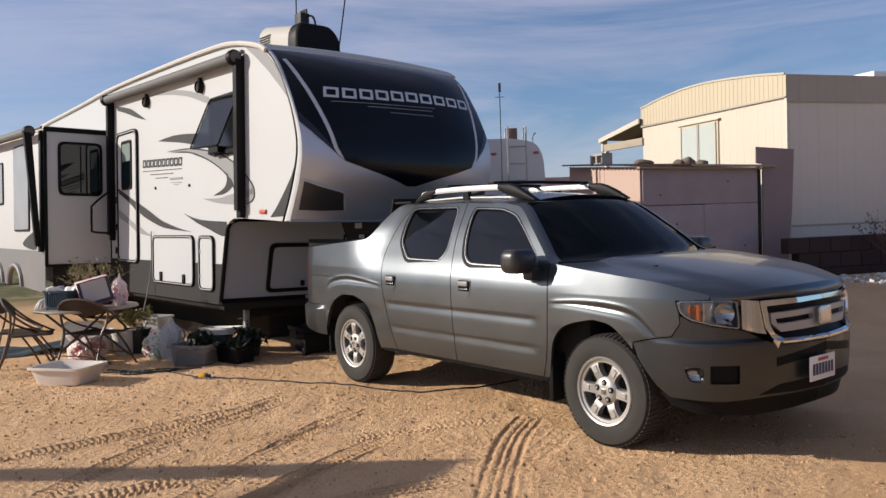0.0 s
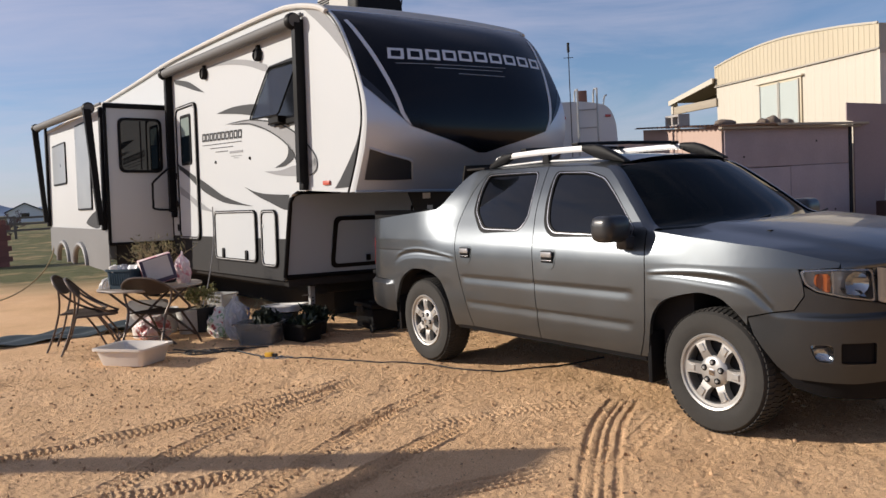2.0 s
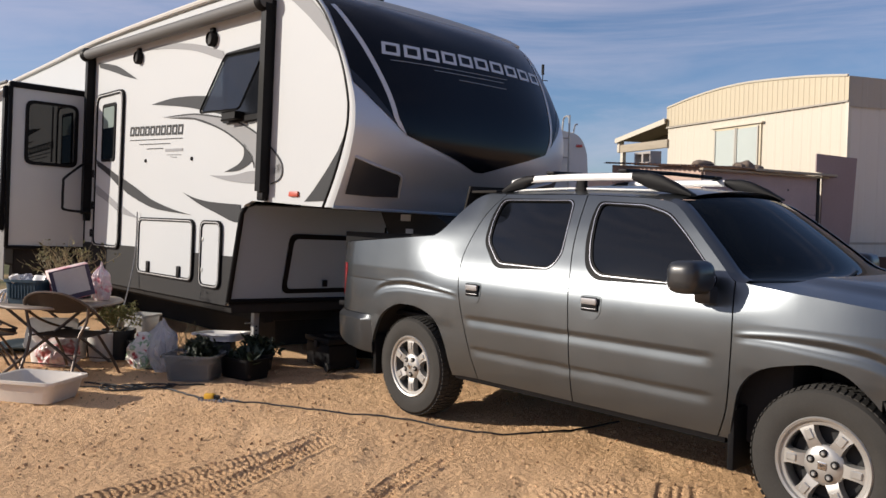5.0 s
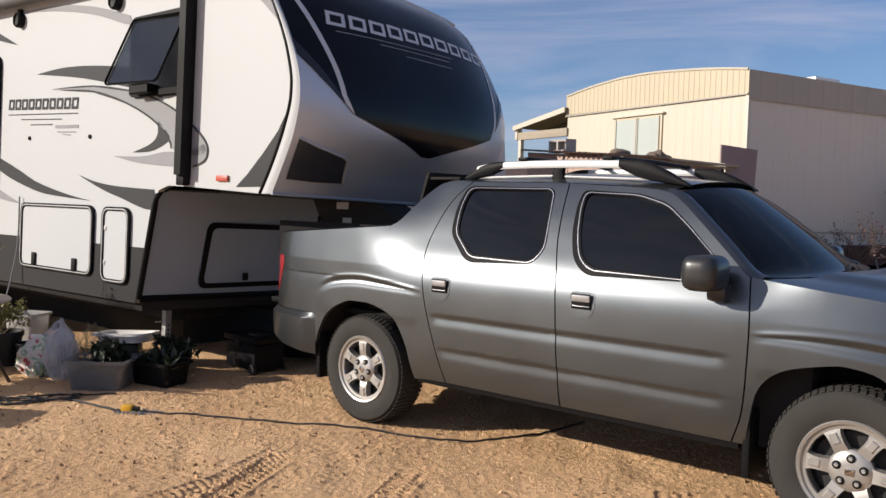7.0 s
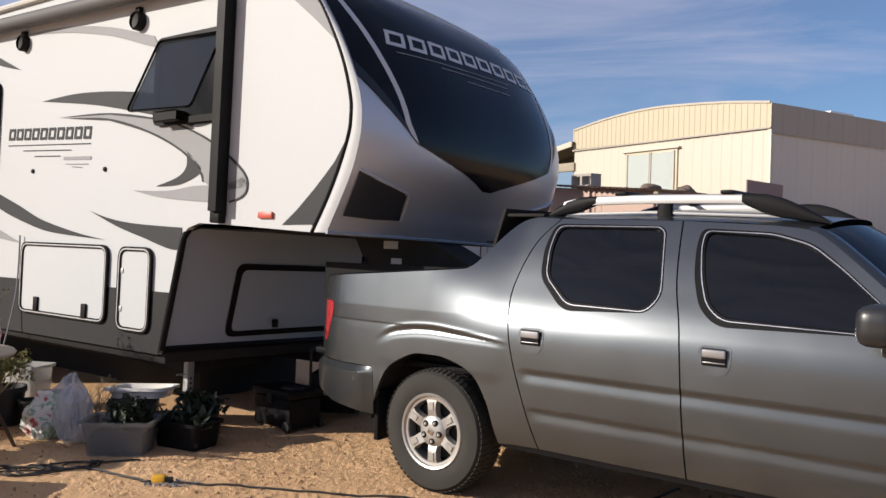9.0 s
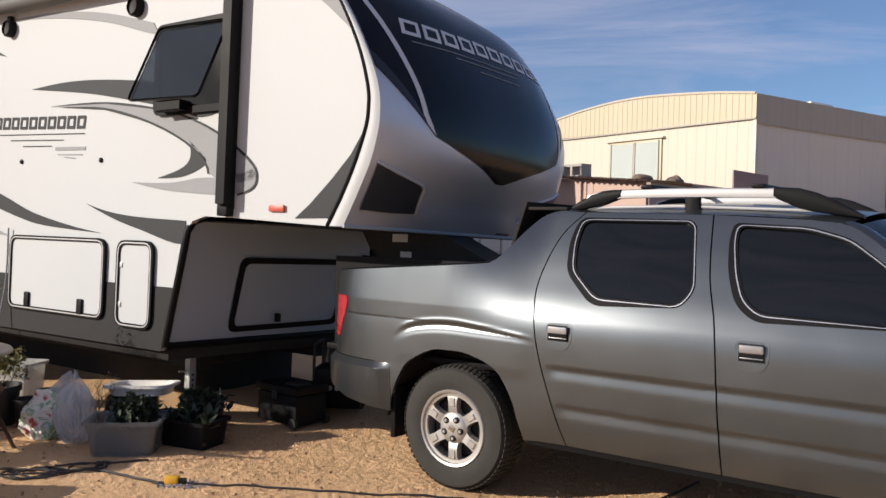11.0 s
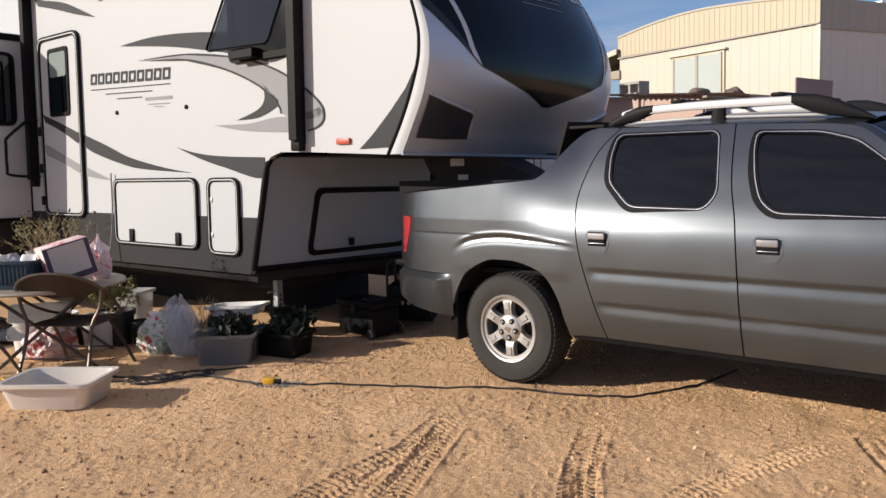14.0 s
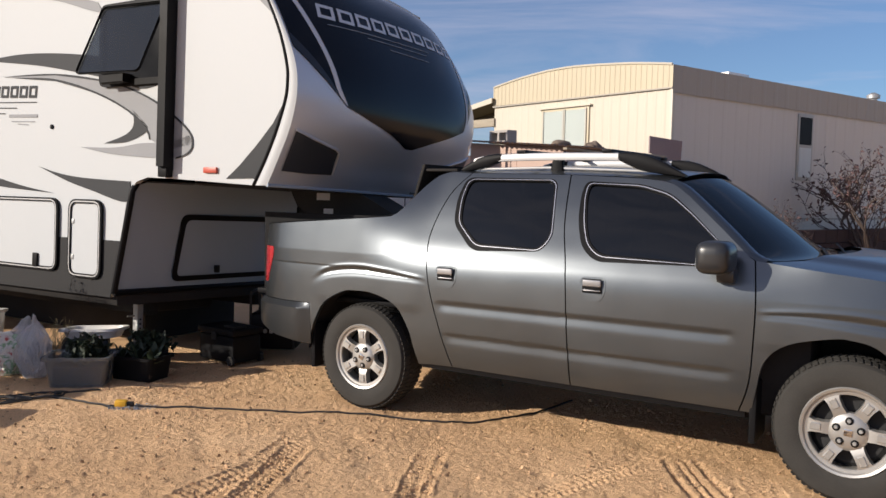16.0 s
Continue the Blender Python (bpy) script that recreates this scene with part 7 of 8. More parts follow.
sack("pink_bag", pose(-3.58, 9.36, 0.645), (0.085, 0.08, 0.36), 2, M_PINKBAG, "pink and white knotted bag on the table", "bag", 0.25)
sack("white_bag", pose(-4.15, 9.10, 0.740), (0.11, 0.10, 0.17), 7, M_BAG, "white plastic bag in the blue basket", "bag", 0.5)
shrub("potted_plant", pose(-4.02, 9.48, 0.645), 0.62, 0.45, 7, 1, 11, "straggly dry-leaved plant on the table", "plant", M_STRAW, mat("olive_leaf", (0.19, 0.175, 0.075), 0.7, 0, 0.3, 8, 0.2, 60, island=0.5), 0.022)
shrub("potted_plant", pose(-3.82, 9.54, 0.645), 0.52, 0.5, 5, 1, 12, "thin leafy plant at the back of the table", "plant", M_STRAW, bpy.data.materials["olive_leaf"], 0.022)
part("pot", lathe(bmesh.new(), [(0.07, 0.0), (0.09, 0.12), (0.095, 0.13), (0.085, 0.13), (0.07, 0.10), (0.001, 0.10)], 20), M_POT, bpy.data.objects["potted_plant"])
part("pot", lathe(bmesh.new(), [(0.07, 0.0), (0.09, 0.12), (0.095, 0.13), (0.085, 0.13), (0.07, 0.10), (0.001, 0.10)], 20), M_POT, bpy.data.objects["potted_plant.001"])
saucer = thing("plant_saucer", pose(-3.98, 9.42, 0.86), "white plastic tray set over the pots", "tray")
part("dish", lathe(bmesh.new(), [(0.001, 0.0), (0.13, 0.0), (0.16, 0.03), (0.165, 0.03), (0.135, -0.008), (0.001, -0.008)], 28), M_WHITE_P, saucer)
for x, y in ((-4.08, 9.42), (-3.90, 9.44)):
    tp = thing("flower_pot", pose(x, y, 0.645), "small terracotta flower pot on the table", "pot", "terracotta pots")
    part("shell", lathe(bmesh.new(), [(0.05, 0.0), (0.072, 0.16), (0.082, 0.16), (0.082, 0.205), (0.07, 0.205), (0.06, 0.15), (0.001, 0.15)], 22), M_TERRA, tp)
for k, (x, y, a) in enumerate(((-4.20, 9.06, 20), (-4.02, 9.02, -35))):
    solo("paper_sheet", slab(rounded([(-0.09, -0.07), (0.09, -0.08), (0.10, 0.07), (-0.08, 0.08)], 0.02), lambda u_, v_, t_: (u_, v_ * 0.5 + 0.03 * math.sin(u_ * 20), 0.10 + v_ * 0.9 + t_ + 0.02 * math.sin(v_ * 30)), 0.003, (0.03, 0.03)), M_WHITE_P, pose(x, y, 0.78, 0, 0, a) @ Matrix.Diagonal((0.65, 0.65, 0.65, 1)), "crumpled white paper in the blue basket", "paper", "papers in the basket")
net = thing("string_bag", pose(-4.30, 9.08, 0.645, 0, 0, 20) @ Matrix.Diagonal((0.8, 0.8, 0.7, 1)), "white plastic string bag on the table's edge", "bag")
rn = random.Random(4)
for k in range(9):
    a_ = k * math.pi / 9
    part("strand", btube(spline([(0.16 * math.cos(a_), 0.10 * math.sin(a_), 0.012), (0.11 * math.cos(a_), 0.08 * math.sin(a_), 0.10 + rn.uniform(0, 0.05)), (-0.02, 0.0, 0.15 + rn.uniform(0, 0.03)), (-0.12 * math.cos(a_), -0.08 * math.sin(a_), 0.09 + rn.uniform(0, 0.04)), (-0.16 * math.cos(a_), -0.10 * math.sin(a_), 0.012)], 5), 0.009, 6), M_WHITE_P, net)
roll = thing("paper_roll", pose(-4.19, 9.03, 0.76, 14, -14, 0) @ Matrix.Diagonal((0.75, 0.75, 0.75, 1)), "roll of white paper standing in the blue basket", "paper roll")
part("roll", lathe(bmesh.new(), [(0.018, 0.0), (0.052, 0.0), (0.055, 0.01), (0.055, 0.19), (0.052, 0.2), (0.018, 0.2)], 24), M_WHITE_P, roll)
part("core", lathe(bmesh.new(), [(0.016, 0.0), (0.018, 0.0), (0.018, 0.202), (0.016, 0.202)], 16), M_WOOD, roll)
solo("yellow_strap", btube(spline([(-0.12, 0.05, 0.02), (-0.03, 0.0, 0.035), (0.05, 0.02, 0.03), (0.10, -0.04, 0.02), (0.02, -0.06, 0.03), (-0.08, -0.03, 0.02)], 5), 0.012, 6), mat("yellow_webbing", (0.62, 0.36, 0.03), 0.7), pose(-4.22, 8.66, gz(-4.22, 8.66)), "yellow strap lying under a chair", "strap")
# under and behind the table
for k, (x, y, r_, h_, c) in enumerate(((-4.22, 9.62, 0.15, 0.30, (0.70, 0.69, 0.66)), (-3.72, 9.75, 0.14, 0.28, (0.62, 0.60, 0.57)), (-4.05, 9.9, 0.14, 0.3, (0.66, 0.64, 0.62)))):
    bk_ = thing("bucket", pose(x, y, gz(x, y)), "white plastic bucket under the table", "bucket", "buckets under the table")
    part("shell", lathe(bmesh.new(), [(r_ * 0.8, 0.0), (r_ * 0.97, h_ * 0.9), (r_ * 1.04, h_ * 0.9), (r_ * 1.04, h_), (r_ * 0.96, h_), (r_ * 0.78, 0.02), (0.001, 0.02)], 28), mat("bucket_white", c, 0.45, 0, 0.1, 5), bk_)
    part("handle", btube([(r_ * 1.03 * math.cos(a), 0.6 * r_ * math.sin(a) * 0.4 - 0.02, h_ * 0.9 - 0.10 * math.sin(a)) for a in (math.pi * q / 10 for q in range(11))], 0.003, 5), M_ZINC, bk_)
sack("printed_bag", pose(-4.02, 9.45, gz(-4, 9.4)), (0.20, 0.15, 0.28), 21, print_mat("red_white_print", [(0.38, (0.42, 0.10, 0.10)), (0.46, (0.6, 0.32, 0.32)), (0.5, (0.72, 0.68, 0.66)), (0.62, (0.7, 0.5, 0.5))], 8), "red and white printed sack under the table", "bag", 0.8)


def planter(m, r0, h, plant, seed, label, stems=8, leafs=10, lm=None, ls=0.035, height=0.35, spread=0.8):
    p = shrub("potted_plant", m, height, spread, stems, leafs, seed, label, "plant", M_STRAW, lm or M_LEAF, ls)
    for c in p.children:
        c.location.z += h * 0.85
    part("pot", lathe(bmesh.new(), [(r0 * 0.78, 0.0), (r0 * 0.97, h * 0.86), (r0 * 1.05, h * 0.86), (r0 * 1.05, h), (r0 * 0.97, h), (r0 * 0.93, h * 0.84), (0.001, h * 0.84)], 26), M_POT, p, "black nursery pot")
    part("soil", lathe(bmesh.new(), [(r0 * 0.93, h * 0.845), (0.001, h * 0.87)], 20), M_SOIL, p)
    return p


planter(pose(-3.59, 9.86, gz(-3.59, 9.86)), 0.16, 0.30, 0, 31, "yellowing plant in a black nursery pot", 7, 5, M_LEAFY, 0.024, 0.34, 0.5)
tub("clear_bin", pose(-3.55, 10.45, gz(-3.5, 10.4), 0, 0, -25), 0.31, 0.26, 0.37, 0.006, 0.14, mat("milky_clear_plastic", (0.55, 0.55, 0.53), 0.3, 0, 0.15, 5, 0.06, 40, alpha=0.55), "milky clear plastic bin with dry plants", "storage bin", 0.014)
sack("printed_sack", pose(-3.17, 9.33, gz(-3.17, 9.33)), (0.15, 0.11, 0.34), 41, print_mat("red_green_print", [(0.36, (0.45, 0.06, 0.06)), (0.43, (0.72, 0.68, 0.64)), (0.52, (0.72, 0.7, 0.66)), (0.57, (0.2, 0.36, 0.2)), (0.66, (0.6, 0.62, 0.55))], 9), "crumpled printed plastic sack of soil", "bag", 0.7)
sack("clear_bag", pose(-2.95, 9.20, gz(-2.9, 9.2)), (0.125, 0.11, 0.50), 43, M_BAG, "translucent crumpled plastic bag", "bag", 0.22)
sack("clear_bag", pose(-3.06, 9.52, gz(-3, 9.5)), (0.15, 0.13, 0.42), 47, M_BAG, "translucent crumpled plastic bag behind another", "bag", 0.5)
cb = tub("clear_bin", pose(-2.58, 8.90, gz(-2.58, 8.9), 0, 0, -10), 0.46, 0.34, 0.23, 0.006, 0.14, M_CLEARBIN, "cloudy clear plastic bin of leafy cuttings on the dirt", "storage bin", 0.018)
part("soil", bbox(-0.18, 0.18, -0.13, 0.13, 0.02, 0.16, 0.02), M_SOIL, cb)
shrub("seedling_plant", pose(-2.58, 8.92, 0.16), 0.20, 1.3, 6, 5, 51, "dark leafy cuttings in the clear bin", "plant", M_STRAW, M_LEAF, 0.038)
def leaf_clump(bm, cx, cy, z0, n, size, seed):
    """Broad pointed leaves that rise and arch outward from one spot."""
    rnd = random.Random(seed)
    for k in range(n):
        a, out, ln = rnd.uniform(0, 6.28), rnd.uniform(0.25, 1.0), size * rnd.uniform(0.6, 1.1)
        d, w = Vector((math.cos(a), math.sin(a), 0)), Vector((-math.sin(a), math.cos(a), 0))
        rows = []
        for i in range(5):
            f = i / 4
            p = Vector((cx, cy, z0)) + d * ln * out * f * (0.5 + 0.5 * f) + Vector((0, 0, ln * (1.25 - out) * (f - 0.55 * out * f * f) + 0.25 * ln * f))
            h = w * ln * 0.17 * math.sin(math.pi * (0.08 + 0.9 * f)) * (1 if i < 4 else 0.2)
            rows.append([bm.verts.new(p - h), bm.verts.new(p - Vector((0, 0, h.length * 0.5))), bm.verts.new(p + h)])
        for p, q in zip(rows, rows[1:]):
            bm.faces.new((p[0], p[1], q[1], q[0])), bm.faces.new((p[1], p[2], q[2], q[1]))
    return bm


pt = tub("planter", pose(-2.15, 8.98, gz(-2.15, 8.98), 0, 0, -39), 0.42, 0.28, 0.18, 0.008, 0.12, M_BLACK, "low dark planter of leafy green plants on the dirt", "planter", 0.012)
part("soil", bbox(-0.19, 0.19, -0.12, 0.12, 0.02, 0.14, 0.02), M_SOIL, pt)
gr_ = bmesh.new()
for k, (a, b) in enumerate(((-0.15, -0.05), (-0.06, 0.05), (0.03, -0.06), (0.12, 0.03), (0.17, -0.07), (-0.12, 0.09))):
    leaf_clump(gr_, a, b, 0.13, 9, 0.17, 80 + k)
tagged(part("foliage", gr_, M_LEAF, pt, "dark green pointed leaves", smooth=30), kind="stuff")
x, y = -2.08, 9.32
planter(pose(x, y, gz(x, y)), 0.14, 0.16, 0, 62, "low dark-leaved plant in a black nursery pot", 6, 4, M_LEAF, 0.042, 0.15, 1.4)
shrub("dry_stalks", pose(-2.86, 9.62, gz(-2.86, 9.6)), 0.40, 0.25, 6, 0, 71, "bundle of bare dry stalks", "plant", M_STRAW)
tub("plastic_tray", pose(-2.55, 9.80, 0.205, -3, -2, -20), 0.48, 0.30, 0.075, 0.008, 0.12, M_WHITE_P, "white plastic tray resting on pots", "tray", 0.02, r=0.08)
solo("crate", bbox(-0.19, 0.19, -0.13, 0.13, 0, 0.19, 0.02), M_POT, pose(-2.62, 9.82, gz(-2.6, 9.8)), "upturned black crate under the white tray", "crate")
for x, y, r_, h_ in ((-3.36, 9.74, 0.095, 0.20), (-3.24, 9.98, 0.10, 0.22), (-3.86, 9.98, 0.11, 0.24), (-2.34, 9.34, 0.09, 0.16)):
    np_ = thing("nursery_pot", pose(x, y, gz(x, y)), "empty black nursery pot on the dirt", "pot", "empty nursery pots")
    part("shell", lathe(bmesh.new(), [(r_ * 0.76, 0.0), (r_ * 0.97, h_ * 0.86), (r_ * 1.05, h_ * 0.86), (r_ * 1.05, h_), (r_ * 0.97, h_), (r_ * 0.74, 0.012), (0.001, 0.012)], 24), M_POT, np_)
    part("rim", lathe(bmesh.new(), [(r_ * 1.05, h_ - 0.02), (r_ * 1.09, h_ - 0.018), (r_ * 1.09, h_ + 0.002), (r_ * 1.04, h_ + 0.004)], 24, cap=False), M_POT, np_)
jug = thing("plastic_jug", pose(-3.10, 9.78, gz(-3.1, 9.78), 0, 0, 25), "blue plastic jug behind the bags", "jug")
part("body", lathe(bmesh.new(), [(0.001, 0.0), (0.075, 0.0), (0.085, 0.02), (0.085, 0.20), (0.06, 0.25), (0.028, 0.275), (0.028, 0.30), (0.001, 0.30)], 24), mat("blue_jug", (0.06, 0.11, 0.38), 0.35), jug)
part("cap", lathe(bmesh.new(), [(0.032, 0.285), (0.032, 0.315), (0.001, 0.315)], 16), M_WHITE_P, jug)
part("handle", btube(spline([(0.05, 0, 0.265), (0.10, 0, 0.25), (0.11, 0, 0.18), (0.085, 0, 0.12)], 5), 0.011, 8), bpy.data.materials["blue_jug"], jug)
bt = thing("table_tray", pose(-4.12, 9.52, 0.16), "silver tray leaning on the buckets under the table", "tray")
part("pan", slab(rounded([(-0.24, -0.15), (0.24, -0.15), (0.24, 0.15), (-0.24, 0.15)], 0.04), lambda a, b, t: (a, b * 0.4 + t, 0.14 + b * 0.9), 0.012), M_ZINC, bt)
part("rim", btube([(x, b * 0.4 + 0.006, 0.14 + b * 0.9) for x, b in rounded([(-0.24, -0.15), (0.24, -0.15), (0.24, 0.15), (-0.24, 0.15)], 0.04)] , 0.008, 6), M_ZINC, bt)
# tool chest and generator beneath the hitch
tb = thing("tool_chest", pose(-1.41, 9.51, gz(-1.41, 9.51), 0, 0, -57), "black wheeled plastic tool chest on the dirt", "tool chest")
part("body", bbox(-0.24, 0.24, -0.155, 0.155, 0.02, 0.25, 0.025), M_BLACK, tb)
part("lid", bbox(-0.255, 0.255, -0.17, 0.17, 0.254, 0.315, 0.02), M_BLACK, tb)
part("lid_plate", bbox(0.04, 0.20, -0.10, 0.02, 0.316, 0.335, 0.006), M_STEEL, tb)
part("latch", bbox(-0.03, 0.03, -0.180, -0.167, 0.21, 0.28, 0.005), M_STEEL, tb)
for b in (-0.172, 0.145):
    part("wheel", lathe(bmesh.new(), [(0.001, 0), (0.042, 0), (0.042, 0.027), (0.001, 0.027)], 18, "y", (0.215, b, 0.044)), M_RUBBER, tb)
gn = thing("generator", pose(-0.96, 9.86, gz(-1.0, 9.8), 0, 0, -20), "black portable generator under the trailer's nose", "generator")
part("housing", bbox(-0.22, 0.22, -0.18, 0.18, 0.04, 0.38, 0.05), M_BLACK, gn)
part("engine", lathe(bmesh.new(), [(0.001, -0.12), (0.10, -0.12), (0.12, -0.06), (0.12, 0.06), (0.001, 0.08)], 20, "x", (0.02, 0, 0.46)), M_STEEL, gn)
for a in (-0.2, 0.2):
    part("bar", btube(spline([(a, -0.17, 0.05), (a, -0.17, 0.52), (a, -0.12, 0.57), (a, 0.12, 0.57), (a, 0.17, 0.52), (a, 0.17, 0.05)], 4), 0.013, 8), M_STEEL, gn)
part("panel", bbox(-0.12, 0.12, -0.19, -0.178, 0.15, 0.30, 0.004), M_BLACK, gn)
for a in (-0.06, 0.0, 0.06):
    part("knob", lathe(bmesh.new(), [(0.001, -0.205), (0.02, -0.205), (0.02, -0.188)], 12, "y", (a, 0, 0.22)), M_ZINC, gn)
# cables and the yellow connector
def ground_line(pts, r, n=8, lift=0.0):
    q = spline(pts, n)
    return btube([(x, y, gz(x, y) + r * 0.9 + lift) for x, y in q], r, 6)
solo("power_cord", ground_line([(-3.45, 8.62), (-3.0, 8.48), (-2.7, 8.42), (-2.36, 8.12), (-2.29, 8.09)], 0.009), M_CABLE, Matrix.Identity(4), "black extension cord on the dirt", "cord")
solo("power_cord", ground_line([(-2.20, 8.06), (-1.78, 7.92), (-1.3, 7.70), (-0.7, 7.46), (-0.3, 7.22), (-0.06, 7.13), (0.2, 7.12), (0.45, 7.18), (0.9, 7.4)], 0.0075), M_CABLE, Matrix.Identity(4), "black extension cord running under the pickup", "cord")
yc_ = thing("cord_connector", pose(-2.25, 8.08, gz(-2.25, 8.08) + 0.015, 0, 0, -15) @ Matrix.Diagonal((0.75, 0.75, 0.75, 1)), "yellow plug connector joining two cords", "plug")
part("body", bbox(-0.06, 0.05, -0.035, 0.035, -0.015, 0.045, 0.015), mat("yellow_plastic", (0.72, 0.40, 0.03), 0.45), yc_)
part("grip", bbox(0.045, 0.11, -0.022, 0.022, -0.01, 0.03, 0.01), M_CABLE, yc_)
def loops(cx, cy, rx, ry, turns, drift, seed):
    rc = random.Random(seed)
    return [(cx + drift[0] * k + (rx + rc.uniform(-0.05, 0.05)) * math.cos(k * 0.7), cy + drift[1] * k + (ry + rc.uniform(-0.025, 0.025)) * math.sin(k * 0.7)) for k in range(int(turns * 9))]


solo("cord_coil", ground_line([(-3.55, 8.50), (-3.4, 8.46)] + loops(-3.12, 8.42, 0.15, 0.09, 3.2, (0.004, 0.001), 8), 0.0065, 5, 0.004), M_CABLE, Matrix.Identity(4), "loosely coiled black cord on the dirt", "cord", "cord coils")
solo("cord_coil", ground_line(loops(-2.86, 8.50, 0.13, 0.08, 2.4, (0.005, 0.002), 5) + [(-2.60, 8.60), (-2.42, 8.60)], 0.0065, 5, 0.004), M_CABLE, Matrix.Identity(4), "loosely coiled black cord beside the clear bin", "cord", "cord coils")
# green tarp
tarp = slab(rounded([(-0.95, -0.32), (0.95, -0.30), (1.0, 0.30), (-0.9, 0.35)], 0.05), lambda a, b, t: (a, b, t + 0.035 + 0.022 * math.sin(a * 9 + 2 * math.sin(b * 5)) + 0.018 * math.sin(b * 23 + a * 3)), 0.008, (0.04, 0.03))
solo("tarp", tarp, mat("dark_green_tarp", (0.045, 0.062, 0.066), 0.5, 0, 0.25, 5, 0.1, 60), pose(-5.25, 9.95, 0.0, 0, 0, 38), "wrinkled dark green tarp folded on the dirt", "tarp")
# hanging drain cord at the trailer's tail
tail_p = TRAILER @ Vector((9.6, 0.86, 1.25))
solo("drain_hose", btube(spline([tail_p, tail_p + Vector((-0.05, -0.3, -0.7)), (tail_p.x - 0.2, tail_p.y - 1.2, 0.12), (tail_p.x - 0.5, tail_p.y - 2.4, 0.03), (tail_p.x - 1.6, tail_p.y - 3.2, 0.03), (tail_p.x - 3.2, tail_p.y - 3.4, 0.03)], 8), 0.012, 6), M_STRAW, Matrix.Identity(4), "pale hose hanging from the trailer's tail", "hose")
# strap from the wall to the ground
sp0 = TRAILER @ Vector((3.30, 0.03, 1.48))
solo("strap", btube(spline([sp0, sp0 + Vector((-0.02, -0.02, -0.5)), sp0 + Vector((-0.10, -0.10, -1.0)), (sp0.x - 0.2, sp0.y - 0.25, 0.03)], 6), 0.008, 6), M_DECAL_L, Matrix.Identity(4), "grey cable hanging down the trailer wall", "cable")

# ---- distance ----
def ridge(u, v):
    a = radians(lerp(95, 178, u))
    r = 1400
    h = 14 + 26 * noise.fractal(Vector((u * 9, 3.1, 0)), 0.8, 2.1, 5) + 30 * smooth01((u - 0.25) / 0.5)
    return Vector((r * math.cos(a) * (1 + 0.15 * v), r * math.sin(a) * (1 + 0.15 * v), max(h, 6) * v - 2))
# distance haze is put into the ridge's blue base colour
solo("mountain_ridge", grid(140, 4, ridge), mat("hazy_mountain", (0.20, 0.25, 0.34), 1.0, 0, 0.12, 0.004, 0.05, 0.03, spec=0.0), Matrix.Identity(4), "desert mountain ridge with its blue haze painted in", "mountain", kind="structure")
# far white house with a dark roof
FD = Vector((-0.525, 0.851, 0))
fh = thing("far_house", pose(FD.x * 150 + 1.0, FD.y * 150, 0, 0, 0, 32), "small white gabled house far away", "house")
part("wall", slab([(-2.7, 0.0), (2.7, 0.0), (2.7, 1.7), (0, 3.0), (-2.7, 1.7)], lambda a, c, t: (a, t, c + 0.2), 7), M_WHITE_P, fh)
part("roof", slab([(-3.0, 1.75), (0, 3.2), (3.0, 1.75), (3.0, 1.6), (0, 3.05), (-3.0, 1.6)], lambda a, c, t: (a, t - 0.3, c + 0.2), 7.6), M_STEEL, fh)
part("side_roof", bbox(2.7, 8.0, 0.5, 6.5, 0.2, 2.2, 0.1), M_LONGF, fh)
part("window", bbox(-0.6, 0.6, -0.05, 0.0, 0.9, 1.7), M_TINT, fh)
fence = thing("rail_fence", pose(FD.x * 58, FD.y * 58, 0, 0, 0, 24), "weathered timber rail fence across the field", "fence")
M_OLD = mat("grey_old_timber", (0.17, 0.14, 0.115), 0.9, 0, 0.2, 2, 0.1, 20)
for k in range(14):
    part("post", bbox(-17 + k * 2.4, -16.86 + k * 2.4, -0.07, 0.07, 0, 1.45, 0.01), M_OLD, fence)
for k in range(13):
    for z in (0.45, 0.85, 1.25):
        part("rail", bbox(-17 + k * 2.4, -14.6 + k * 2.4, -0.10, -0.07, z + 0.04 * math.sin(k * 2.1 + z), z + 0.13 + 0.04 * math.sin(k * 2.1 + z)), M_OLD, fence)
solo("utility_pole", btube([(0, 0, 0), (0, 0, 4.2)], [0.14, 0.1], 8), M_OLD, pose(FD.x * 120 + 3.5, FD.y * 120 + 2, 0), "timber utility pole far off", "utility pole")
for k, (d, off, hh) in enumerate(((64, -3.5, 1.5), (66, 2.5, 1.3), (70, -0.5, 1.7), (62, 6.0, 1.2))):
    shrub("brush", pose(FD.x * d + off, FD.y * d + off * 0.6, 0), hh, 0.9, 9, 4, 80 + k, "dry brush along the field fence", "shrub", M_OLD, M_RUSTLEAF, 0.09)
gate = thing("brick_pier", pose(-15.05, 23.0, 0, 0, 0, 30), "low red-brown brick pier at the yard's edge", "pier")
M_BRK = mat("red_brown_brick", (0.20, 0.085, 0.07), 0.9, 0, 0.15, 3, 0.1, 30, island=0.15)
part("core", bbox(-1.4, 0.58, 0.02, 0.45, 0, 1.38), M_BRK, gate)
for row in range(9):
    for k in range(5):
        part("brick", bbox(-1.4 + k * 0.4 + (0.1 if row % 2 else 0), -1.01 + k * 0.4 + (0.1 if row % 2 else 0), 0.0, 0.06, row * 0.155, row * 0.155 + 0.148, 0.006, 1), M_BRK, gate)

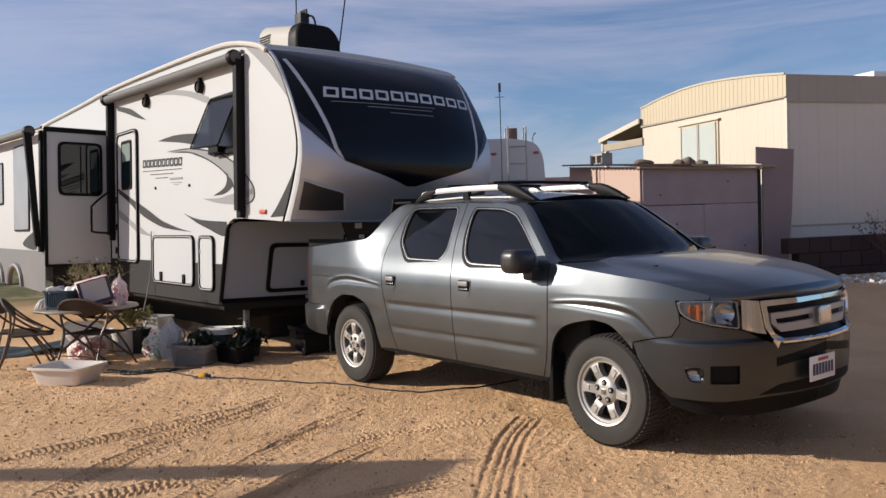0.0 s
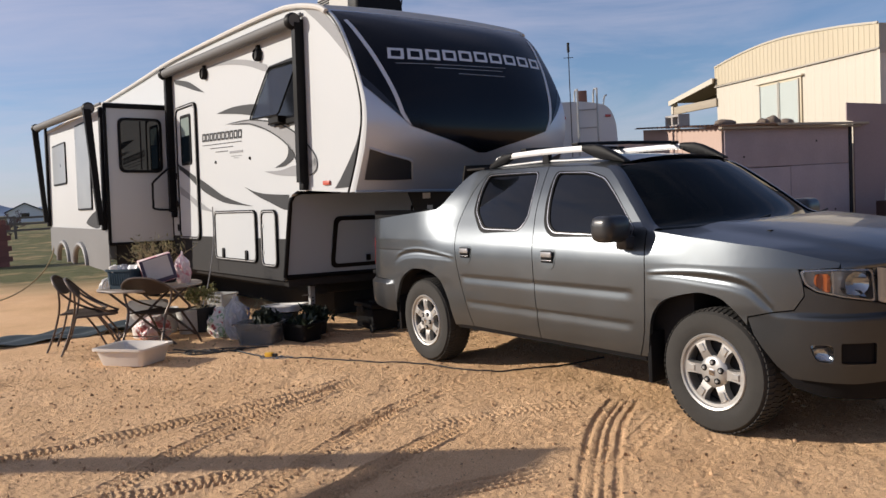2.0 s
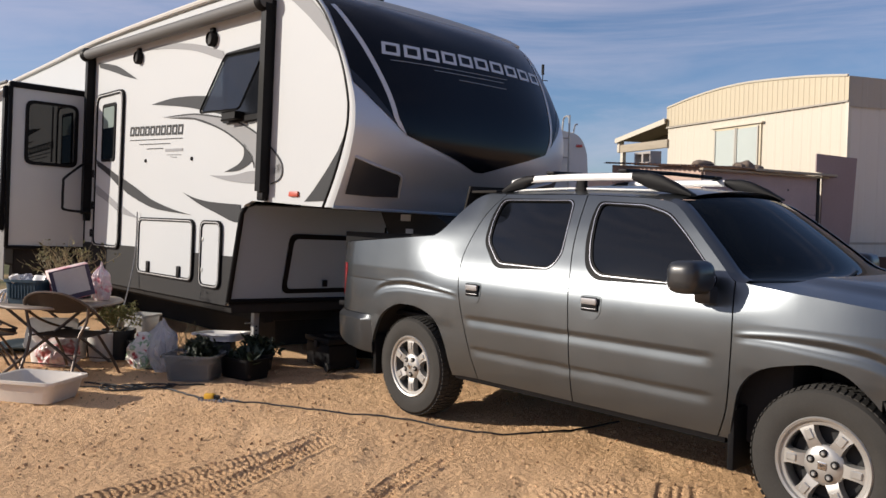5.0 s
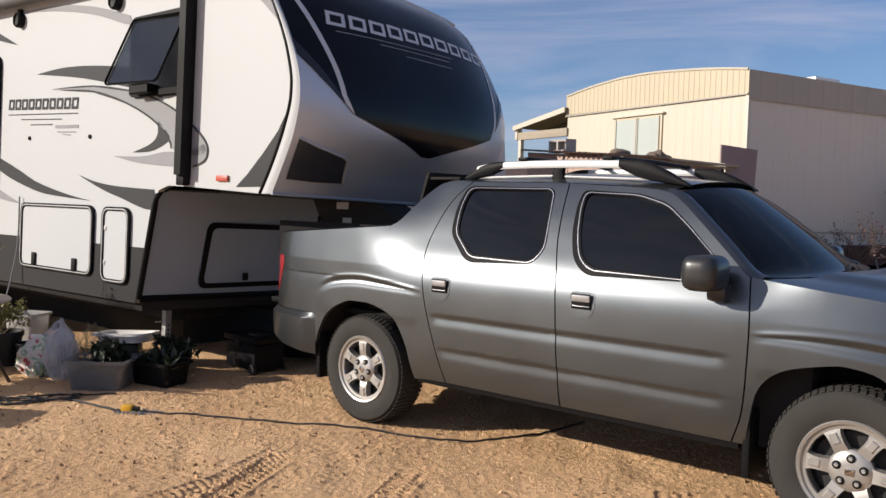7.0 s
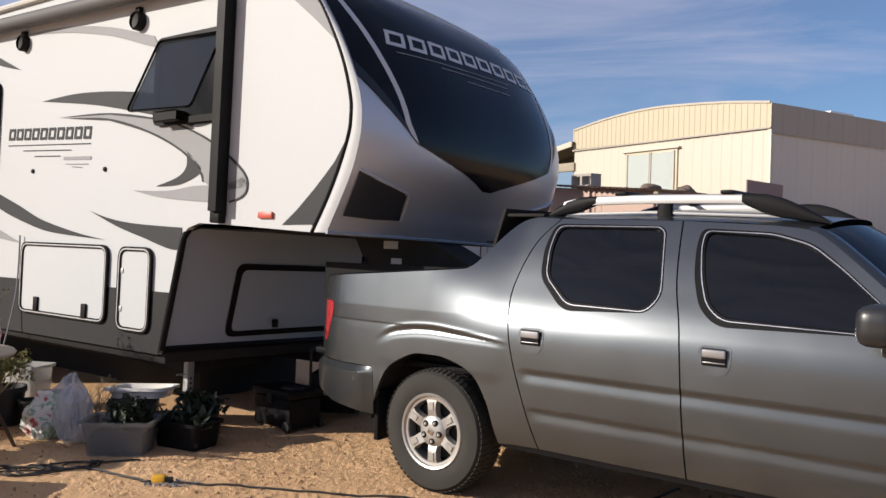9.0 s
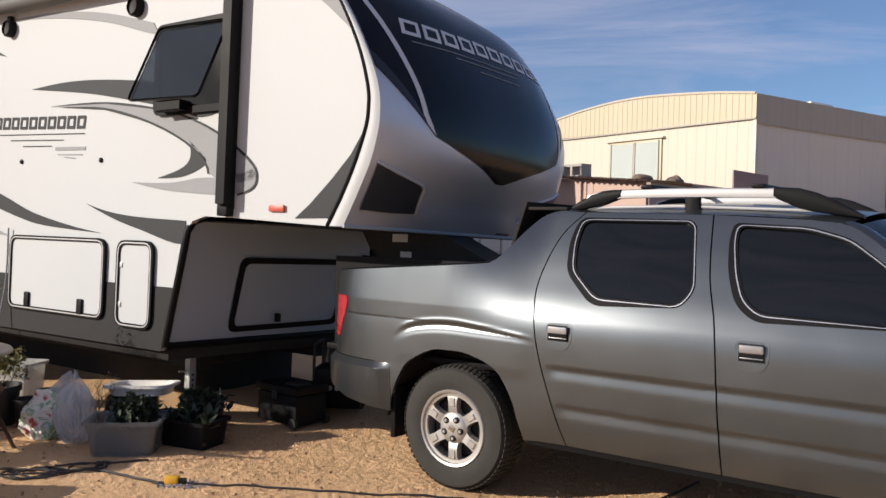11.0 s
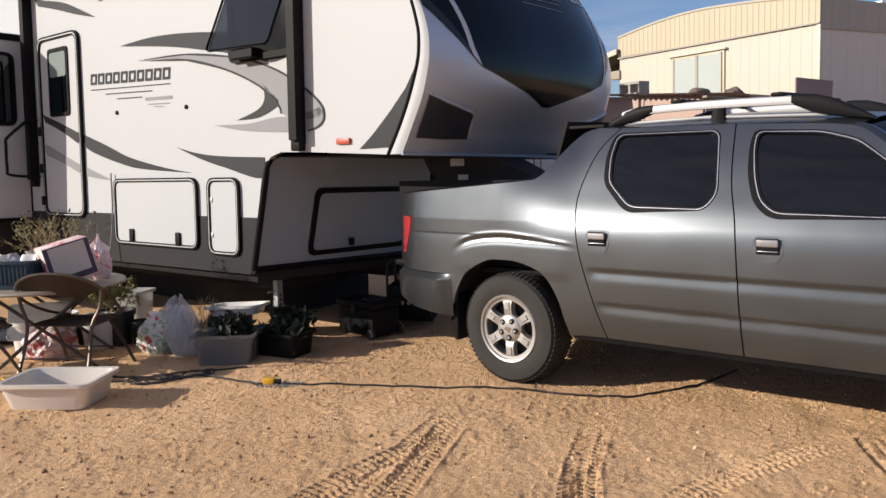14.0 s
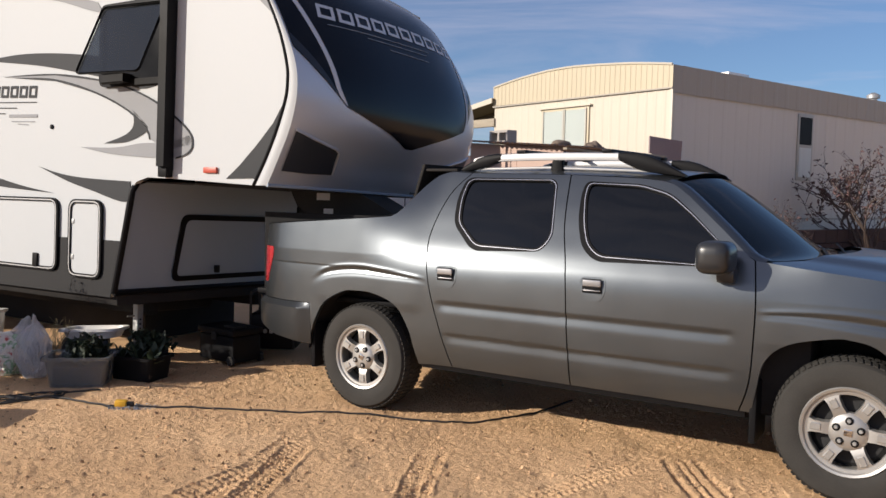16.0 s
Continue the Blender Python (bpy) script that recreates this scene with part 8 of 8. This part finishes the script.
# ---- unseen shadow caster towards the sun, shaped as a carport frame ----
cp = thing("carport", Matrix.Identity(4), "unseen carport-like steel frame added to cast the foreground shadow", "carport")
part("fascia_beam", slab([(-11.00, 5.08), (-7.06, 5.03), (-6.04, 5.28), (-11.00, 5.35)], lambda a, b, t: (a, b, 2.60 + t), 0.05), M_ZINC, cp)
part("roof_strip", slab([(-6.10, 5.26), (-7.10, 5.01), (-7.54, 4.50), (-8.90, 3.09), (-8.00, 3.09), (-6.67, 4.49), (-6.18, 5.02)], lambda a, b, t: (a, b, 2.56 + t), 0.04), M_ZINC, cp)
for x, y in ((-10.93, 5.21), (-8.43, 3.17)):
    part("post", btube([(x, y, 0), (x, y, 2.62)], 0.05, 8), M_ZINC, cp)

# ---- unseen board wall, added to block light from the truck's front ----
wall_e = thing("unseen_wall_east", pose(5.4, -7.0, 0), "unseen dark board wall added to darken the truck's front", "wall", kind="structure")
M_BOARD = mat("dark_board", (0.10, 0.075, 0.06), 0.85, 0, 0.2, 2, 0.1, 30, 0.2, 30, island=0.2)
for k in range(38):
    part("board", bbox(0, 0.05, k * 0.3, k * 0.3 + 0.292, 0, 2.9 + 0.02 * math.sin(k * 2.3), 0.004, 1), M_BOARD, wall_e)
for z in (0.5, 2.4):
    part("rail", bbox(0.052, 0.11, 0, 11.4, z, z + 0.1, 0.004), M_BOARD, wall_e)

# ---- clods and gravel ----
def scatter(name, n, x0, x1, y0, y1, lo, hi, material, label, seed, keep=lambda x, y: True):
    rnd = random.Random(seed)
    ico = bmesh.new()
    bmesh.ops.create_icosphere(ico, subdivisions=1, radius=1)
    base = [v.co.copy() for v in ico.verts]
    tri = [[v.index for v in f.verts] for f in ico.faces]
    ico.free()
    V, F = [], []
    while n > 0:
        x, y = rnd.uniform(x0, x1), rnd.uniform(y0, y1)
        if not keep(x, y):
            continue
        n -= 1
        s = lo + (hi - lo) * rnd.random() ** 4
        q = Euler((rnd.uniform(0, 6), rnd.uniform(0, 6), rnd.uniform(0, 6))).to_matrix()
        sc = Vector((rnd.uniform(0.7, 1.3), rnd.uniform(0.7, 1.3), rnd.uniform(0.25, 0.5))) * s
        o = len(V)
        V += [(x, y, s * 0.25) + 0 * b if False else Vector((x, y, s * 0.25)) + q @ Vector((b.x * sc.x, b.y * sc.y, b.z * sc.z)) * rnd.uniform(0.85, 1.15) for b in base]
        F += [[o + i for i in t] for t in tri]
    A = np.array([tuple(v) for v in V])
    A[:, 2] += relief(A[:, 0], A[:, 1])
    me = bpy.data.meshes.new(name)
    me.from_pydata([tuple(a) for a in A], [], F)
    me.materials.append(material)
    return tagged(new(name, me), label, "gravel", kind="stuff")


M_PEB = mat("dirt_clod", (0.45, 0.29, 0.17), 0.95, 0, 0.2, 8, 0.15, 60, island=0.3, spec=0.1)
scatter("dirt_clods", 9000, -5.0, 3.0, 3.6, 9.6, 0.003, 0.015, M_PEB, "small clods and pebbles strewn over the dirt", 1)
M_CHIP = mat("blue_grey_grit", (0.23, 0.25, 0.28), 0.9, 0, 0.15, 20, 0.1, 60, island=0.3)
scatter("spilt_grit", 420, -2.36, -1.98, 7.92, 8.18, 0.003, 0.010, M_CHIP, "blue-grey grit spilt beside the plug", 3, lambda x, y: ((x + 2.17 + 0.4 * (y - 8.05)) / 0.17) ** 2 + ((y - 8.05) / 0.09) ** 2 < 1)
M_GRV = mat("white_gravel", (0.55, 0.52, 0.48), 0.9, 0, 0.15, 6, 0.1, 40, island=0.35)

scatter("gravel_bed", 900, 6.0, 10.5, 10.5, 13.6, 0.015, 0.06, M_GRV, "pale gravel heaped before the low wall", 2, lambda x, y: abs((x - 6.137) * 0.311 - (y - 13.977) * 0.95 - 1.75 - 0.25 * math.sin(x * 3)) < 0.4)
